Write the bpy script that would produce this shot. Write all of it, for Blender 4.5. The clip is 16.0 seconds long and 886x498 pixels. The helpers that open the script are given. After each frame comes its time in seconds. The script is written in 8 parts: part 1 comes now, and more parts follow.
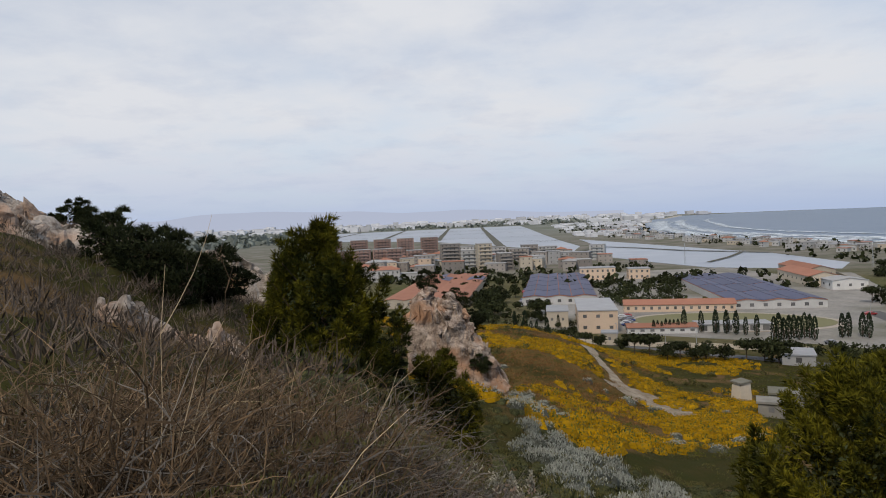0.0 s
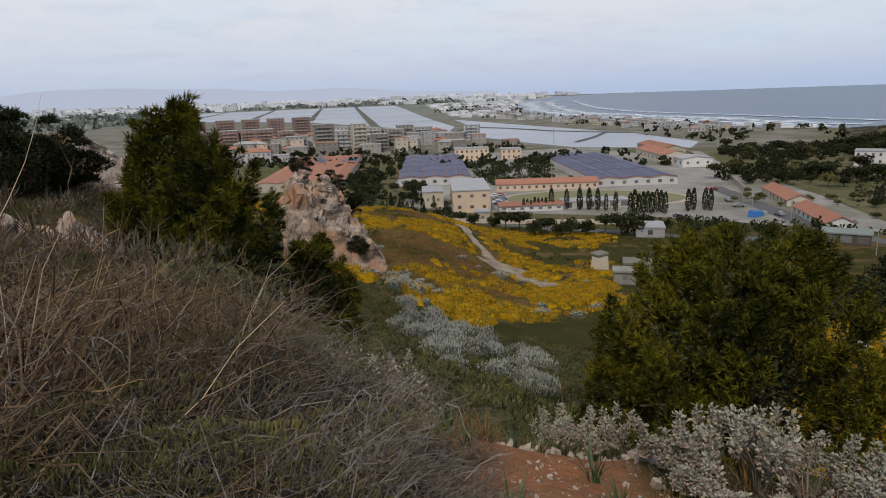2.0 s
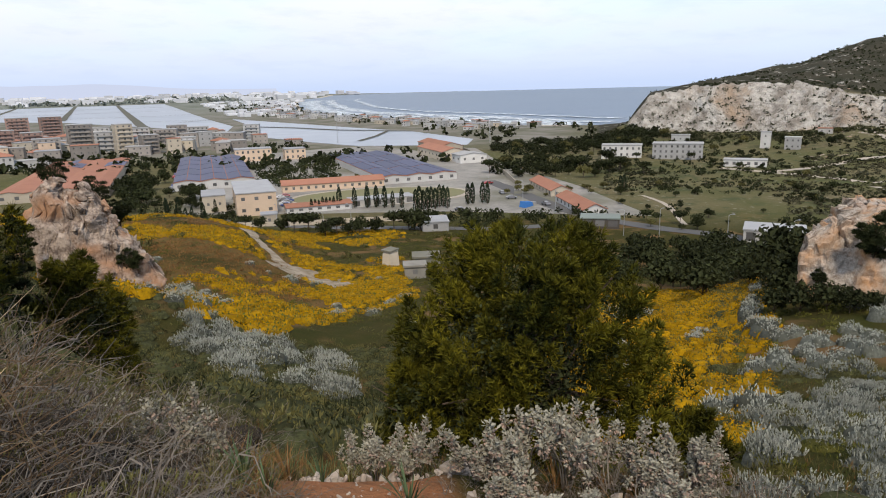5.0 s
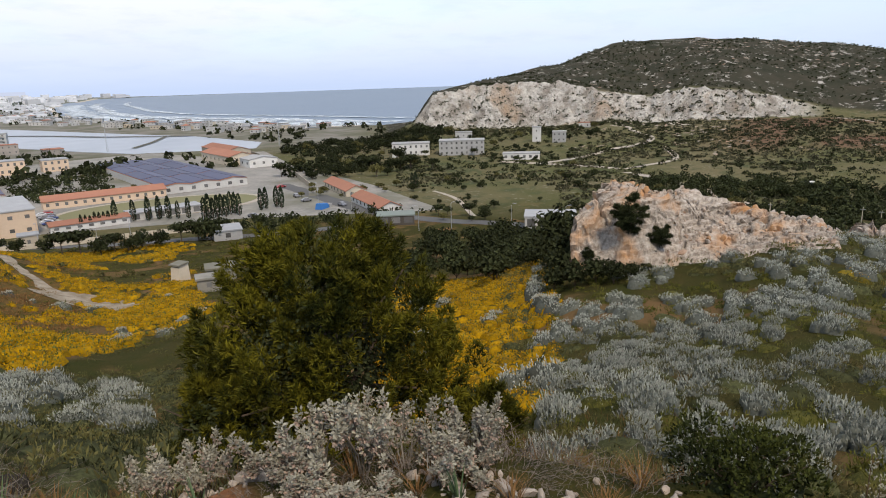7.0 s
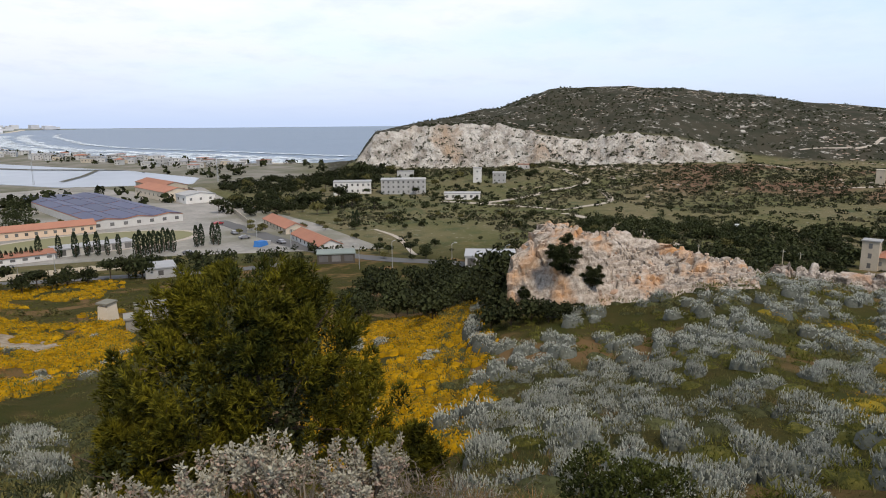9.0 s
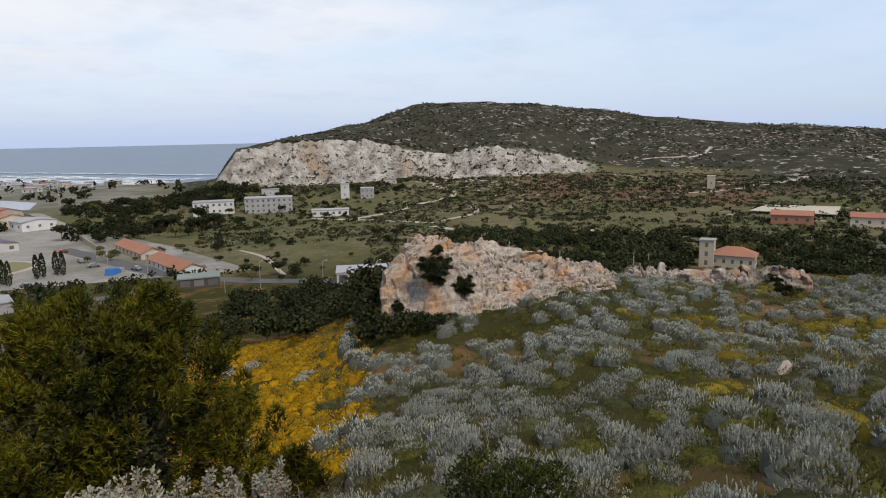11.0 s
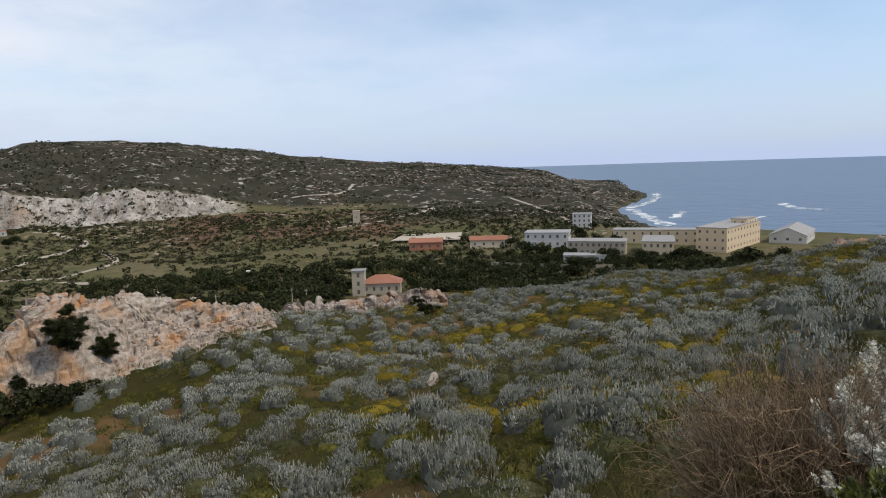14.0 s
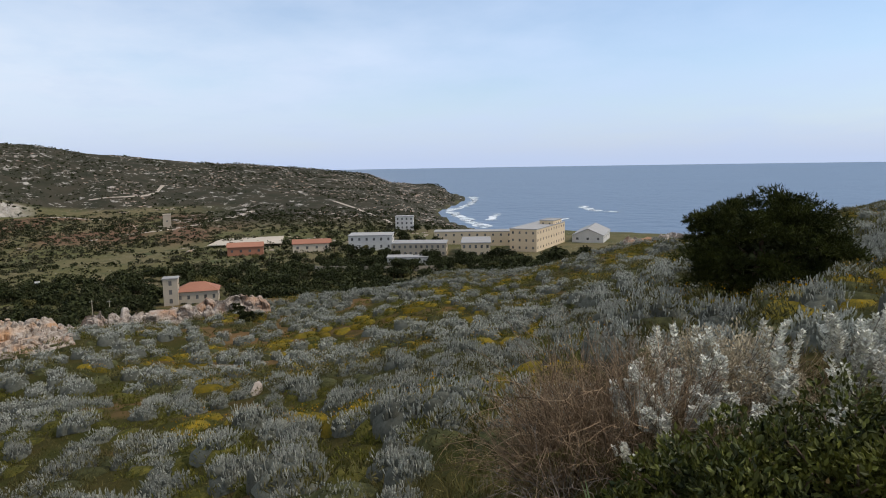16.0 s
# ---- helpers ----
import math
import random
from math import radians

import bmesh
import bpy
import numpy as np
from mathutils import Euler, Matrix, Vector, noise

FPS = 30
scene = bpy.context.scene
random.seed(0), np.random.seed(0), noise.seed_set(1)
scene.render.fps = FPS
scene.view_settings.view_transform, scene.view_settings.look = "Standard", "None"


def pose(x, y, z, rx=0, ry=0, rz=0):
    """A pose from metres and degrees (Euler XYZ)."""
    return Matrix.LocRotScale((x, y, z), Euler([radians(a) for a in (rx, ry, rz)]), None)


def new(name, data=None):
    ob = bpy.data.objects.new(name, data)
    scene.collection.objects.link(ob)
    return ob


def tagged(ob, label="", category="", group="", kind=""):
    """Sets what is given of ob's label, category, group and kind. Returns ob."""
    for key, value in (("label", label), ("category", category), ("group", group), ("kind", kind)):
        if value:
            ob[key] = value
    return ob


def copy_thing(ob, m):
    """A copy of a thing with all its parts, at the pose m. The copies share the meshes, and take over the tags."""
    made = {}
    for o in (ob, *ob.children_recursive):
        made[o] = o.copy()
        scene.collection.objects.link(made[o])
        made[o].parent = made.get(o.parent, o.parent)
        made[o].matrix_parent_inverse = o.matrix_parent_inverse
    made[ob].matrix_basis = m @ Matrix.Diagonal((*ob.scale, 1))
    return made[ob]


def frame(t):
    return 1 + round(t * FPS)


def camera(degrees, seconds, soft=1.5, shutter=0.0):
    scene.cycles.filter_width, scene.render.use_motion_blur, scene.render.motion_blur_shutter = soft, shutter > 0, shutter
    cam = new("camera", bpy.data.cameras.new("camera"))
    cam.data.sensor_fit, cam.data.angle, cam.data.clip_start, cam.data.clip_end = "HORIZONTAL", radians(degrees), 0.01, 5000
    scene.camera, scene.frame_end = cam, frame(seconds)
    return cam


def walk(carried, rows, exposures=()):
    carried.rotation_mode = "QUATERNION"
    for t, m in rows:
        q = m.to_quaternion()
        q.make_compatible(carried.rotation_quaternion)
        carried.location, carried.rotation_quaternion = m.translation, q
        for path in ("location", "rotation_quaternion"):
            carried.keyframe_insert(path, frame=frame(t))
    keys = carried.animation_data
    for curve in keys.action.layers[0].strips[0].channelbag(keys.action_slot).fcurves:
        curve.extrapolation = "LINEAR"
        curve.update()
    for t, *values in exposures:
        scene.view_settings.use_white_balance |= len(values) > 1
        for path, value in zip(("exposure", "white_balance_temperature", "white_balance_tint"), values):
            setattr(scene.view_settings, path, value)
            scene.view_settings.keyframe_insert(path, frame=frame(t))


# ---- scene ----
cam = camera(67.84, 16.0, soft=1.0)
EYE = 45.0  # height of the eye above the sea


def held(x, y, z, yaw, pitch, roll):
    """A hand-held pose: yaw clockwise from +y, pitch and roll, in degrees."""
    return pose(x, y, EYE + z, 90 + pitch, 0, -yaw) @ pose(0, 0, 0, 0, 0, roll)


PATH = [
    (0.0, held(-0.141, -0.091, -0.028, 0.06, -2.46, -2.47)),
    (0.5, held(-0.119, -0.127, -0.059, 2.41, -5.28, -2.37)),
    (1.0, held(-0.116, -0.119, -0.070, 5.20, -8.46, -2.51)),
    (1.5, held(-0.134, -0.060, -0.027, 8.02, -11.60, -2.18)),
    (2.0, held(-0.129, 0.001, -0.014, 10.43, -13.15, -2.11)),
    (2.5, held(-0.129, 0.037, -0.043, 13.76, -15.13, -2.18)),
    (3.0, held(-0.110, 0.095, -0.019, 16.94, -16.03, -1.98)),
    (3.2, held(-0.099, 0.117, -0.032, 17.83, -16.05, -2.44)),
    (5.3, held(-0.001, 0.357, -0.003, 32.13, -13.24, -1.15)),
    (5.5, held(0.031, 0.362, -0.014, 34.46, -13.19, -1.03)),
    (6.0, held(0.052, 0.252, 0.013, 37.98, -13.18, -2.04)),
    (6.5, held(0.076, 0.269, -0.020, 42.12, -14.22, -1.64)),
    (7.0, held(0.026, 0.215, -0.038, 46.72, -14.23, -1.89)),
    (7.5, held(-0.062, 0.152, -0.022, 48.11, -13.74, -1.46)),
    (8.0, held(-0.088, 0.093, 0.002, 48.17, -13.13, -1.42)),
    (8.5, held(-0.013, -0.067, 0.047, 49.53, -12.21, -0.86)),
    (8.7, held(0.023, -0.121, 0.059, 50.51, -11.63, -0.57)),
    (10.8, held(0.040, -0.061, 0.012, 61.73, -9.97, -1.56)),
    (11.0, held(0.034, -0.083, 0.021, 63.36, -9.83, -1.15)),
    (11.5, held(0.050, -0.067, 0.004, 67.94, -9.37, -1.37)),
    (12.0, held(0.053, -0.087, -0.007, 71.68, -9.33, -1.48)),
    (12.5, held(0.096, -0.114, 0.011, 75.02, -9.56, -1.37)),
    (13.0, held(0.178, -0.120, -0.025, 82.82, -8.82, -0.93)),
    (13.5, held(0.185, -0.104, -0.021, 88.62, -8.97, -0.90)),
    (14.0, held(0.199, -0.118, 0.001, 92.98, -7.25, -1.89)),
    (14.5, held(0.214, -0.124, -0.009, 97.22, -7.34, -1.67)),
    (15.0, held(0.140, -0.079, 0.034, 100.44, -7.31, -2.00)),
    (15.5, held(0.106, -0.058, 0.016, 103.84, -7.47, -1.45)),
    (16.0, held(0.131, -0.072, 0.012, 108.32, -7.38, -0.94)),
]

EXPOSURES = [(0.0, -0.27), (1.0, -0.28), (2.0, -0.22), (2.5, 0.0), (3.0, 0.22), (8.5, 0.24), (11.0, 0.0), (12.5, -0.06), (16.0, 0.03)]
walk(cam, PATH, EXPOSURES)

# ---- sky and sun ----
SUN_AZ, SUN_EL = 205.0, 48.0
world = bpy.data.worlds.new("world")
scene.world = world
world.use_nodes = True
wn, wl = world.node_tree.nodes, world.node_tree.links
wn.clear()


def wnode(kind, **kw):
    n = wn.new(kind)
    for k, v in kw.items():
        if k in n.inputs:
            n.inputs[k].default_value = v
    return n


w_out = wnode("ShaderNodeOutputWorld")
w_bg = wnode("ShaderNodeBackground", Strength=1.0)
w_sky = wnode("ShaderNodeTexSky")
w_sky.sky_type, w_sky.sun_disc = "NISHITA", False
w_sky.sun_elevation, w_sky.sun_rotation = radians(SUN_EL), radians(SUN_AZ)
w_sky.air_density, w_sky.dust_density, w_sky.ozone_density = 1.0, 0.5, 2.5
w_dim = wnode("ShaderNodeVectorMath")
w_dim.operation = "SCALE"
w_dim.inputs["Scale"].default_value = 0.15
wl.new(w_sky.outputs[0], w_dim.inputs[0])
w_co = wnode("ShaderNodeTexCoord")
w_sep = wnode("ShaderNodeSeparateXYZ")
wl.new(w_co.outputs["Generated"], w_sep.inputs[0])


def wmath(op, a, b=0.0, clamp=False):
    n = wn.new("ShaderNodeMath")
    n.operation, n.use_clamp = op, clamp
    for i, v in enumerate((a, b)):
        if isinstance(v, (int, float)):
            n.inputs[i].default_value = v
        else:
            wl.new(v, n.inputs[i])
    return n.outputs[0]


# a cloud deck: the direction is projected on a high plane
w_den = wmath("ADD", wmath("MAXIMUM", w_sep.outputs[2], 0.0), 0.16)
w_pos = wn.new("ShaderNodeCombineXYZ")
wl.new(wmath("DIVIDE", w_sep.outputs[0], w_den), w_pos.inputs[0])
wl.new(wmath("DIVIDE", w_sep.outputs[1], w_den), w_pos.inputs[1])
w_n1 = wnode("ShaderNodeTexNoise", Scale=0.9, Detail=7.0, Roughness=0.55)
w_n2 = wnode("ShaderNodeTexNoise", Scale=2.6, Detail=5.0, Roughness=0.6)
wl.new(w_pos.outputs[0], w_n1.inputs["Vector"])
wl.new(w_pos.outputs[0], w_n2.inputs["Vector"])
# thicker to the north (+y) than to the south
w_thick = wmath("MULTIPLY", w_sep.outputs[1], 0.30)
w_cov = wmath("ADD", wmath("MULTIPLY", wmath("SUBTRACT", w_n1.outputs[0], 0.5), 1.5), wmath("ADD", w_thick, 0.62), True)
# grey undersides of the clouds
w_grey = wn.new("ShaderNodeMixRGB")
w_grey.inputs[1].default_value = (0.88, 0.90, 0.95, 1)
w_grey.inputs[2].default_value = (0.74, 0.78, 0.88, 1)
wl.new(wmath("MULTIPLY", wmath("SUBTRACT", w_n2.outputs[0], 0.48), 3.5, True), w_grey.inputs[0])
# thin blue veil to the south, whiter to the north
w_tint = wn.new("ShaderNodeMixRGB")
w_tint.inputs[2].default_value = (0.59, 0.74, 1.0, 1)
wl.new(wmath("MULTIPLY", wmath("SUBTRACT", 0.75, w_sep.outputs[1]), 0.75, True), w_tint.inputs[0])
wl.new(w_grey.outputs[0], w_tint.inputs[1])
w_mix = wn.new("ShaderNodeMixRGB")
wl.new(w_cov, w_mix.inputs[0])
wl.new(w_dim.outputs[0], w_mix.inputs[1])
wl.new(w_tint.outputs[0], w_mix.inputs[2])
# haze low over the horizon
w_haze = wn.new("ShaderNodeMixRGB")
w_haze.inputs[2].default_value = (0.52, 0.62, 0.84, 1)
wl.new(wmath("POWER", wmath("SUBTRACT", 1.0, wmath("MULTIPLY", wmath("MAXIMUM", w_sep.outputs[2], 0.0), 6.0), True), 1.6), w_haze.inputs[0])
wl.new(w_mix.outputs[0], w_haze.inputs[1])
wl.new(w_haze.outputs[0], w_bg.inputs[0])
wl.new(w_bg.outputs[0], w_out.inputs[0])

sun = new("sun", bpy.data.lights.new("sun", "SUN"))
sun.data.energy, sun.data.angle, sun.data.color = 2.7, radians(7), (1.0, 0.88, 0.73)
sun.rotation_euler = (radians(90 - SUN_EL), 0, radians(180 - SUN_AZ))


# ---- materials ----
def mat(name, a, b=None, scale=3.0, rough=0.85, fine=25.0, bump=0.0, vary=0.0, island=0.0, metal=0.0, spec=0.1, contrast=2.0, c=None, patch=0.5, broad=0.31):
    """A surface of two colours a and b mixed by broad and fine noise, with relief; vary: by object, island: by piece."""
    m = bpy.data.materials.new(name)
    m.use_nodes = True
    n, l = m.node_tree.nodes, m.node_tree.links
    p = n["Principled BSDF"]
    p.inputs["Roughness"].default_value = rough
    p.inputs["Metallic"].default_value = metal
    p.inputs["Specular IOR Level"].default_value = spec
    co = n.new("ShaderNodeTexCoord")
    n1 = n.new("ShaderNodeTexNoise")
    n1.inputs["Scale"].default_value, n1.inputs["Detail"].default_value, n1.inputs["Roughness"].default_value = scale, 6, 0.6
    n2 = n.new("ShaderNodeTexNoise")
    n2.inputs["Scale"].default_value, n2.inputs["Detail"].default_value = fine, 4
    geo = n.new("ShaderNodeNewGeometry")
    l.new(geo.outputs["Position"], n1.inputs["Vector"])
    l.new(geo.outputs["Position"], n2.inputs["Vector"])

    def math_(op, x, y, clamp=False):
        q = n.new("ShaderNodeMath")
        q.operation, q.use_clamp = op, clamp
        for i, v in enumerate((x, y)):
            if isinstance(v, (int, float)):
                q.inputs[i].default_value = v
            else:
                l.new(v, q.inputs[i])
        return q.outputs[0]

    both = math_("ADD", math_("MULTIPLY", n1.outputs[0], 0.65), math_("MULTIPLY", n2.outputs[0], 0.35))
    fac = math_("ADD", math_("MULTIPLY", math_("SUBTRACT", both, 0.5), contrast), 0.5, True)
    mix = n.new("ShaderNodeMixRGB")
    b = b or tuple(x * 0.75 for x in a)
    mix.inputs[1].default_value, mix.inputs[2].default_value = (*a, 1), (*b, 1)
    l.new(fac, mix.inputs[0])
    out = mix.outputs[0]
    if c:
        n3 = n.new("ShaderNodeTexNoise")
        n3.inputs["Scale"].default_value, n3.inputs["Detail"].default_value = scale * broad, 5
        l.new(geo.outputs["Position"], n3.inputs["Vector"])
        m3 = n.new("ShaderNodeMixRGB")
        m3.inputs[2].default_value = (*c, 1)
        l.new(out, m3.inputs[1])
        l.new(math_("MULTIPLY", math_("SUBTRACT", n3.outputs[0], patch), 5.0, True), m3.inputs[0])
        out = m3.outputs[0]
    if vary or island:
        hsv = n.new("ShaderNodeHueSaturation")
        info = n.new("ShaderNodeObjectInfo")
        val = 1.0
        if vary:
            val = math_("ADD", math_("MULTIPLY", info.outputs["Random"], 2 * vary), 1 - vary)
        if island:
            isl = math_("ADD", math_("MULTIPLY", geo.outputs["Random Per Island"], 2 * island), 1 - island)
            val = isl if not vary else math_("MULTIPLY", val, isl)
        l.new(val, hsv.inputs["Value"])
        l.new(out, hsv.inputs["Color"])
        out = hsv.outputs[0]
    l.new(out, p.inputs["Base Color"])
    if bump:
        bp = n.new("ShaderNodeBump")
        bp.inputs["Strength"].default_value = bump
        bp.inputs["Distance"].default_value = 1.0 / fine
        l.new(both, bp.inputs["Height"])
        l.new(bp.outputs[0], p.inputs["Normal"])
    return m


def leaf(name, a, b, vary=0.15, island=0.3, rough=0.6, scale=1.5):
    return mat(name, a, b, scale=scale, rough=rough, fine=9.0, vary=vary, island=island, spec=0.04)


M_silver = leaf("silver_leaf", (0.35, 0.358, 0.308), (0.222, 0.228, 0.194), 0.18, 0.35)
# inner body darker than the leaves: shade between the sprigs put into its colour
M_silvershade = mat("silver_shrub_body", (0.115, 0.119, 0.098), (0.046, 0.049, 0.038), scale=9, rough=0.8, fine=40.0, bump=1.0, vary=0.15, island=0.25, spec=0.04, contrast=2.5)
M_pale = leaf("pale_felted_leaf", (0.33, 0.315, 0.24), (0.20, 0.175, 0.13), 0.1, 0.3, scale=6)
M_olive = leaf("olive_shrub_leaf", (0.078, 0.08, 0.024), (0.10, 0.083, 0.034), 0.25, 0.35)
M_herb = leaf("yellow_green_herb", (0.105, 0.092, 0.018), (0.06, 0.07, 0.014), 0.2, 0.35, scale=0.6)
# cushion colours kept dark to paint the shadowed inside of scrub and herbs
M_scrubshade = mat("scrub_cushion", (0.075, 0.076, 0.032), (0.026, 0.028, 0.013), scale=5, fine=32.0, rough=0.9, bump=1.0, island=0.3, spec=0.02, contrast=4.5)
M_herbshade = mat("herb_cushion", (0.10, 0.088, 0.022), (0.03, 0.034, 0.01), scale=4, fine=30.0, rough=0.9, bump=1.0, island=0.3, spec=0.02, contrast=4.5)
M_heath = leaf("heath_leaf", (0.07, 0.062, 0.036), (0.042, 0.044, 0.022), 0.2, 0.45, scale=0.05)
M_withered = leaf("withered_scrub_stem", (0.17, 0.13, 0.095), (0.075, 0.056, 0.042), 0.2, 0.5)
M_pine = mat("pine_needle", (0.02, 0.025, 0.006), (0.125, 0.108, 0.009), scale=1.1, rough=0.6, fine=5.0, vary=0.1, island=0.45, spec=0.04, contrast=4.5)
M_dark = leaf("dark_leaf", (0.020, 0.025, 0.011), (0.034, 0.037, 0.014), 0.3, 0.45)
M_cypress = leaf("cypress_leaf", (0.022, 0.032, 0.018), (0.032, 0.042, 0.022), 0.2, 0.3)
M_lentisk = mat("lentisk_leaf", (0.10, 0.104, 0.018), (0.018, 0.026, 0.008), scale=3.5, rough=0.5, fine=14.0, vary=0.1, island=0.5, spec=0.15, contrast=4.0)
M_stonepine = mat("stone_pine_needle", (0.05, 0.056, 0.012), (0.012, 0.016, 0.006), scale=1.4, rough=0.6, fine=6.0, island=0.45, spec=0.03, contrast=3.5)
M_flower = leaf("yellow_flower", (0.45, 0.25, 0.002), (0.30, 0.16, 0.003), 0.1, 0.35, scale=0.4)
M_mustard = mat("mustard_herb_cushion", (0.175, 0.12, 0.012), (0.058, 0.056, 0.014), scale=3, fine=24, rough=0.85, bump=0.8, island=0.35, spec=0.02, contrast=4.0)
M_flowerbed = mat("yellow_flower_cushion", (0.37, 0.20, 0.003), (0.115, 0.073, 0.007), scale=1.6, fine=14, rough=0.8, bump=0.8, vary=0.0, island=0.3, spec=0.03, contrast=3.2)
M_flowerleaf = leaf("flower_green", (0.10, 0.13, 0.03), (0.08, 0.09, 0.03), 0.1, 0.3)
M_grass = leaf("grass_blade", (0.09, 0.095, 0.03), (0.135, 0.105, 0.045), 0.1, 0.4)
M_strap = leaf("strap_leaf", (0.09, 0.12, 0.06), (0.06, 0.09, 0.04), 0.1, 0.3)
M_rustgrass = leaf("rusty_grass", (0.19, 0.098, 0.034), (0.12, 0.07, 0.03), 0.1, 0.4)
M_dry = leaf("dry_stem", (0.178, 0.116, 0.063), (0.039, 0.026, 0.016), 0.2, 0.6, scale=4)
M_straw = leaf("pale_straw", (0.38, 0.29, 0.18), (0.20, 0.15, 0.09), 0.2, 0.4, scale=4)
M_russet = leaf("russet_stem", (0.31, 0.22, 0.135), (0.12, 0.084, 0.053), 0.15, 0.6, scale=5)
M_pale_twig = leaf("pale_grey_twig", (0.225, 0.188, 0.155), (0.07, 0.056, 0.044), 0.1, 0.5)
M_grey_twig = leaf("grey_twig", (0.20, 0.172, 0.14), (0.07, 0.058, 0.046), 0.1, 0.4)
M_bark = mat("bark", (0.12, 0.085, 0.06), (0.06, 0.045, 0.035), scale=4, bump=0.6)
M_lime = mat("limestone", (0.43, 0.375, 0.315), (0.13, 0.10, 0.078), scale=1.5, fine=7.0, bump=1.2, contrast=5.0, c=(0.34, 0.20, 0.12))
M_lime_red = mat("ochre_limestone", (0.47, 0.41, 0.34), (0.19, 0.145, 0.108), scale=3.2, fine=13.0, bump=1.2, contrast=4.0, c=(0.43, 0.225, 0.095), patch=0.49, broad=0.12)
M_lime_pink = mat("pinkish_limestone", (0.43, 0.345, 0.27), (0.14, 0.10, 0.075), scale=1.6, fine=7.0, bump=1.2, contrast=5.0, c=(0.37, 0.205, 0.115), patch=0.47)
M_stone = mat("loose_stone", (0.34, 0.30, 0.25), (0.22, 0.17, 0.13), scale=3, fine=30, bump=0.4, vary=0.2, island=0.2)
M_sea = mat("sea_water", (0.095, 0.143, 0.21), (0.078, 0.12, 0.18), scale=0.004, fine=0.05, rough=0.4, bump=0.3, spec=0.5)
M_foam = mat("surf_foam", (0.75, 0.77, 0.78), (0.45, 0.52, 0.55), scale=0.05, fine=0.6, rough=0.8, contrast=4)
fn_, fl_ = M_foam.node_tree.nodes, M_foam.node_tree.links
f_geo, f_noise, f_clear, f_mix = fn_.new("ShaderNodeNewGeometry"), fn_.new("ShaderNodeTexNoise"), fn_.new("ShaderNodeBsdfTransparent"), fn_.new("ShaderNodeMixShader")
f_ramp = fn_.new("ShaderNodeMapRange")
f_noise.inputs["Scale"].default_value, f_noise.inputs["Detail"].default_value, f_noise.inputs["Roughness"].default_value = 0.07, 8, 0.75
f_ramp.inputs[1].default_value, f_ramp.inputs[2].default_value = 0.40, 0.54
fl_.new(f_geo.outputs["Position"], f_noise.inputs["Vector"])
fl_.new(f_noise.outputs[0], f_ramp.inputs[0])
fl_.new(f_ramp.outputs[0], f_mix.inputs[0])
fl_.new(f_clear.outputs[0], f_mix.inputs[1])
fl_.new(fn_["Principled BSDF"].outputs[0], f_mix.inputs[2])
fl_.new(f_mix.outputs[0], fn_["Material Output"].inputs[0])
M_pan = mat("brine", (0.37, 0.395, 0.43), (0.29, 0.315, 0.355), scale=0.004, fine=0.03, rough=0.5, spec=0.12, island=0.08, contrast=4.0)
M_dike = mat("dike_earth", (0.13, 0.12, 0.09), (0.09, 0.09, 0.07), scale=0.05, fine=1.0)
M_sand = mat("sand", (0.48, 0.42, 0.33), (0.40, 0.35, 0.28), scale=0.05, fine=2.0)
M_concrete = mat("yard_concrete", (0.31, 0.285, 0.25), (0.19, 0.18, 0.158), scale=0.07, fine=0.8, contrast=4.0, c=(0.12, 0.115, 0.075))
M_asphalt = mat("asphalt", (0.12, 0.115, 0.11), (0.09, 0.088, 0.085), scale=0.1, fine=3)
M_track = mat("white_dirt_track", (0.42, 0.37, 0.30), (0.30, 0.25, 0.20), scale=0.3, fine=3.0, bump=0.3)
M_slope = mat("worn_slope_earth", (0.36, 0.30, 0.225), (0.17, 0.125, 0.075), scale=0.35, fine=2.5, bump=0.4, contrast=4.0)
M_field = mat("playing_field", (0.16, 0.16, 0.075), (0.20, 0.18, 0.10), scale=0.05, fine=0.6)
M_tile = mat("terracotta_tile", (0.37, 0.175, 0.11), (0.27, 0.125, 0.085), scale=0.15, fine=2.0, bump=0.3, vary=0.12)
M_solar = mat("solar_panel", (0.06, 0.065, 0.115), (0.085, 0.09, 0.14), scale=0.1, fine=0.7, rough=0.55, spec=0.2, vary=0.12)
M_cream = mat("cream_plaster", (0.50, 0.43, 0.33), (0.41, 0.35, 0.27), scale=0.22, fine=2.0, contrast=3.0, vary=0.22)
M_white = mat("white_plaster", (0.55, 0.53, 0.49), (0.44, 0.42, 0.39), scale=0.22, fine=2.0, contrast=3.0, vary=0.22)
M_greyp = mat("grey_plaster", (0.42, 0.41, 0.385), (0.32, 0.31, 0.295), scale=0.22, fine=2.0, contrast=3.0, vary=0.22)
M_peach = mat("peach_plaster", (0.60, 0.45, 0.32), (0.52, 0.39, 0.28), scale=0.22, fine=2.0, contrast=3.0, vary=0.12)
M_brick = mat("brick_cladding", (0.31, 0.205, 0.165), (0.25, 0.165, 0.135), scale=0.4, fine=3.0, vary=0.22)
M_taupe = mat("taupe_plaster", (0.31, 0.275, 0.24), (0.23, 0.205, 0.18), scale=0.22, fine=2.0, contrast=3.0, vary=0.25)
M_yellow = mat("ochre_plaster", (0.64, 0.51, 0.34), (0.54, 0.43, 0.30), scale=0.25, fine=2.5, vary=0.05)
M_roof = mat("grey_roof", (0.36, 0.36, 0.36), (0.27, 0.27, 0.27), scale=0.2, fine=2.0, vary=0.12)
M_rooflight = mat("pale_roof", (0.36, 0.35, 0.33), (0.27, 0.265, 0.255), scale=0.2, fine=2.0, vary=0.1)
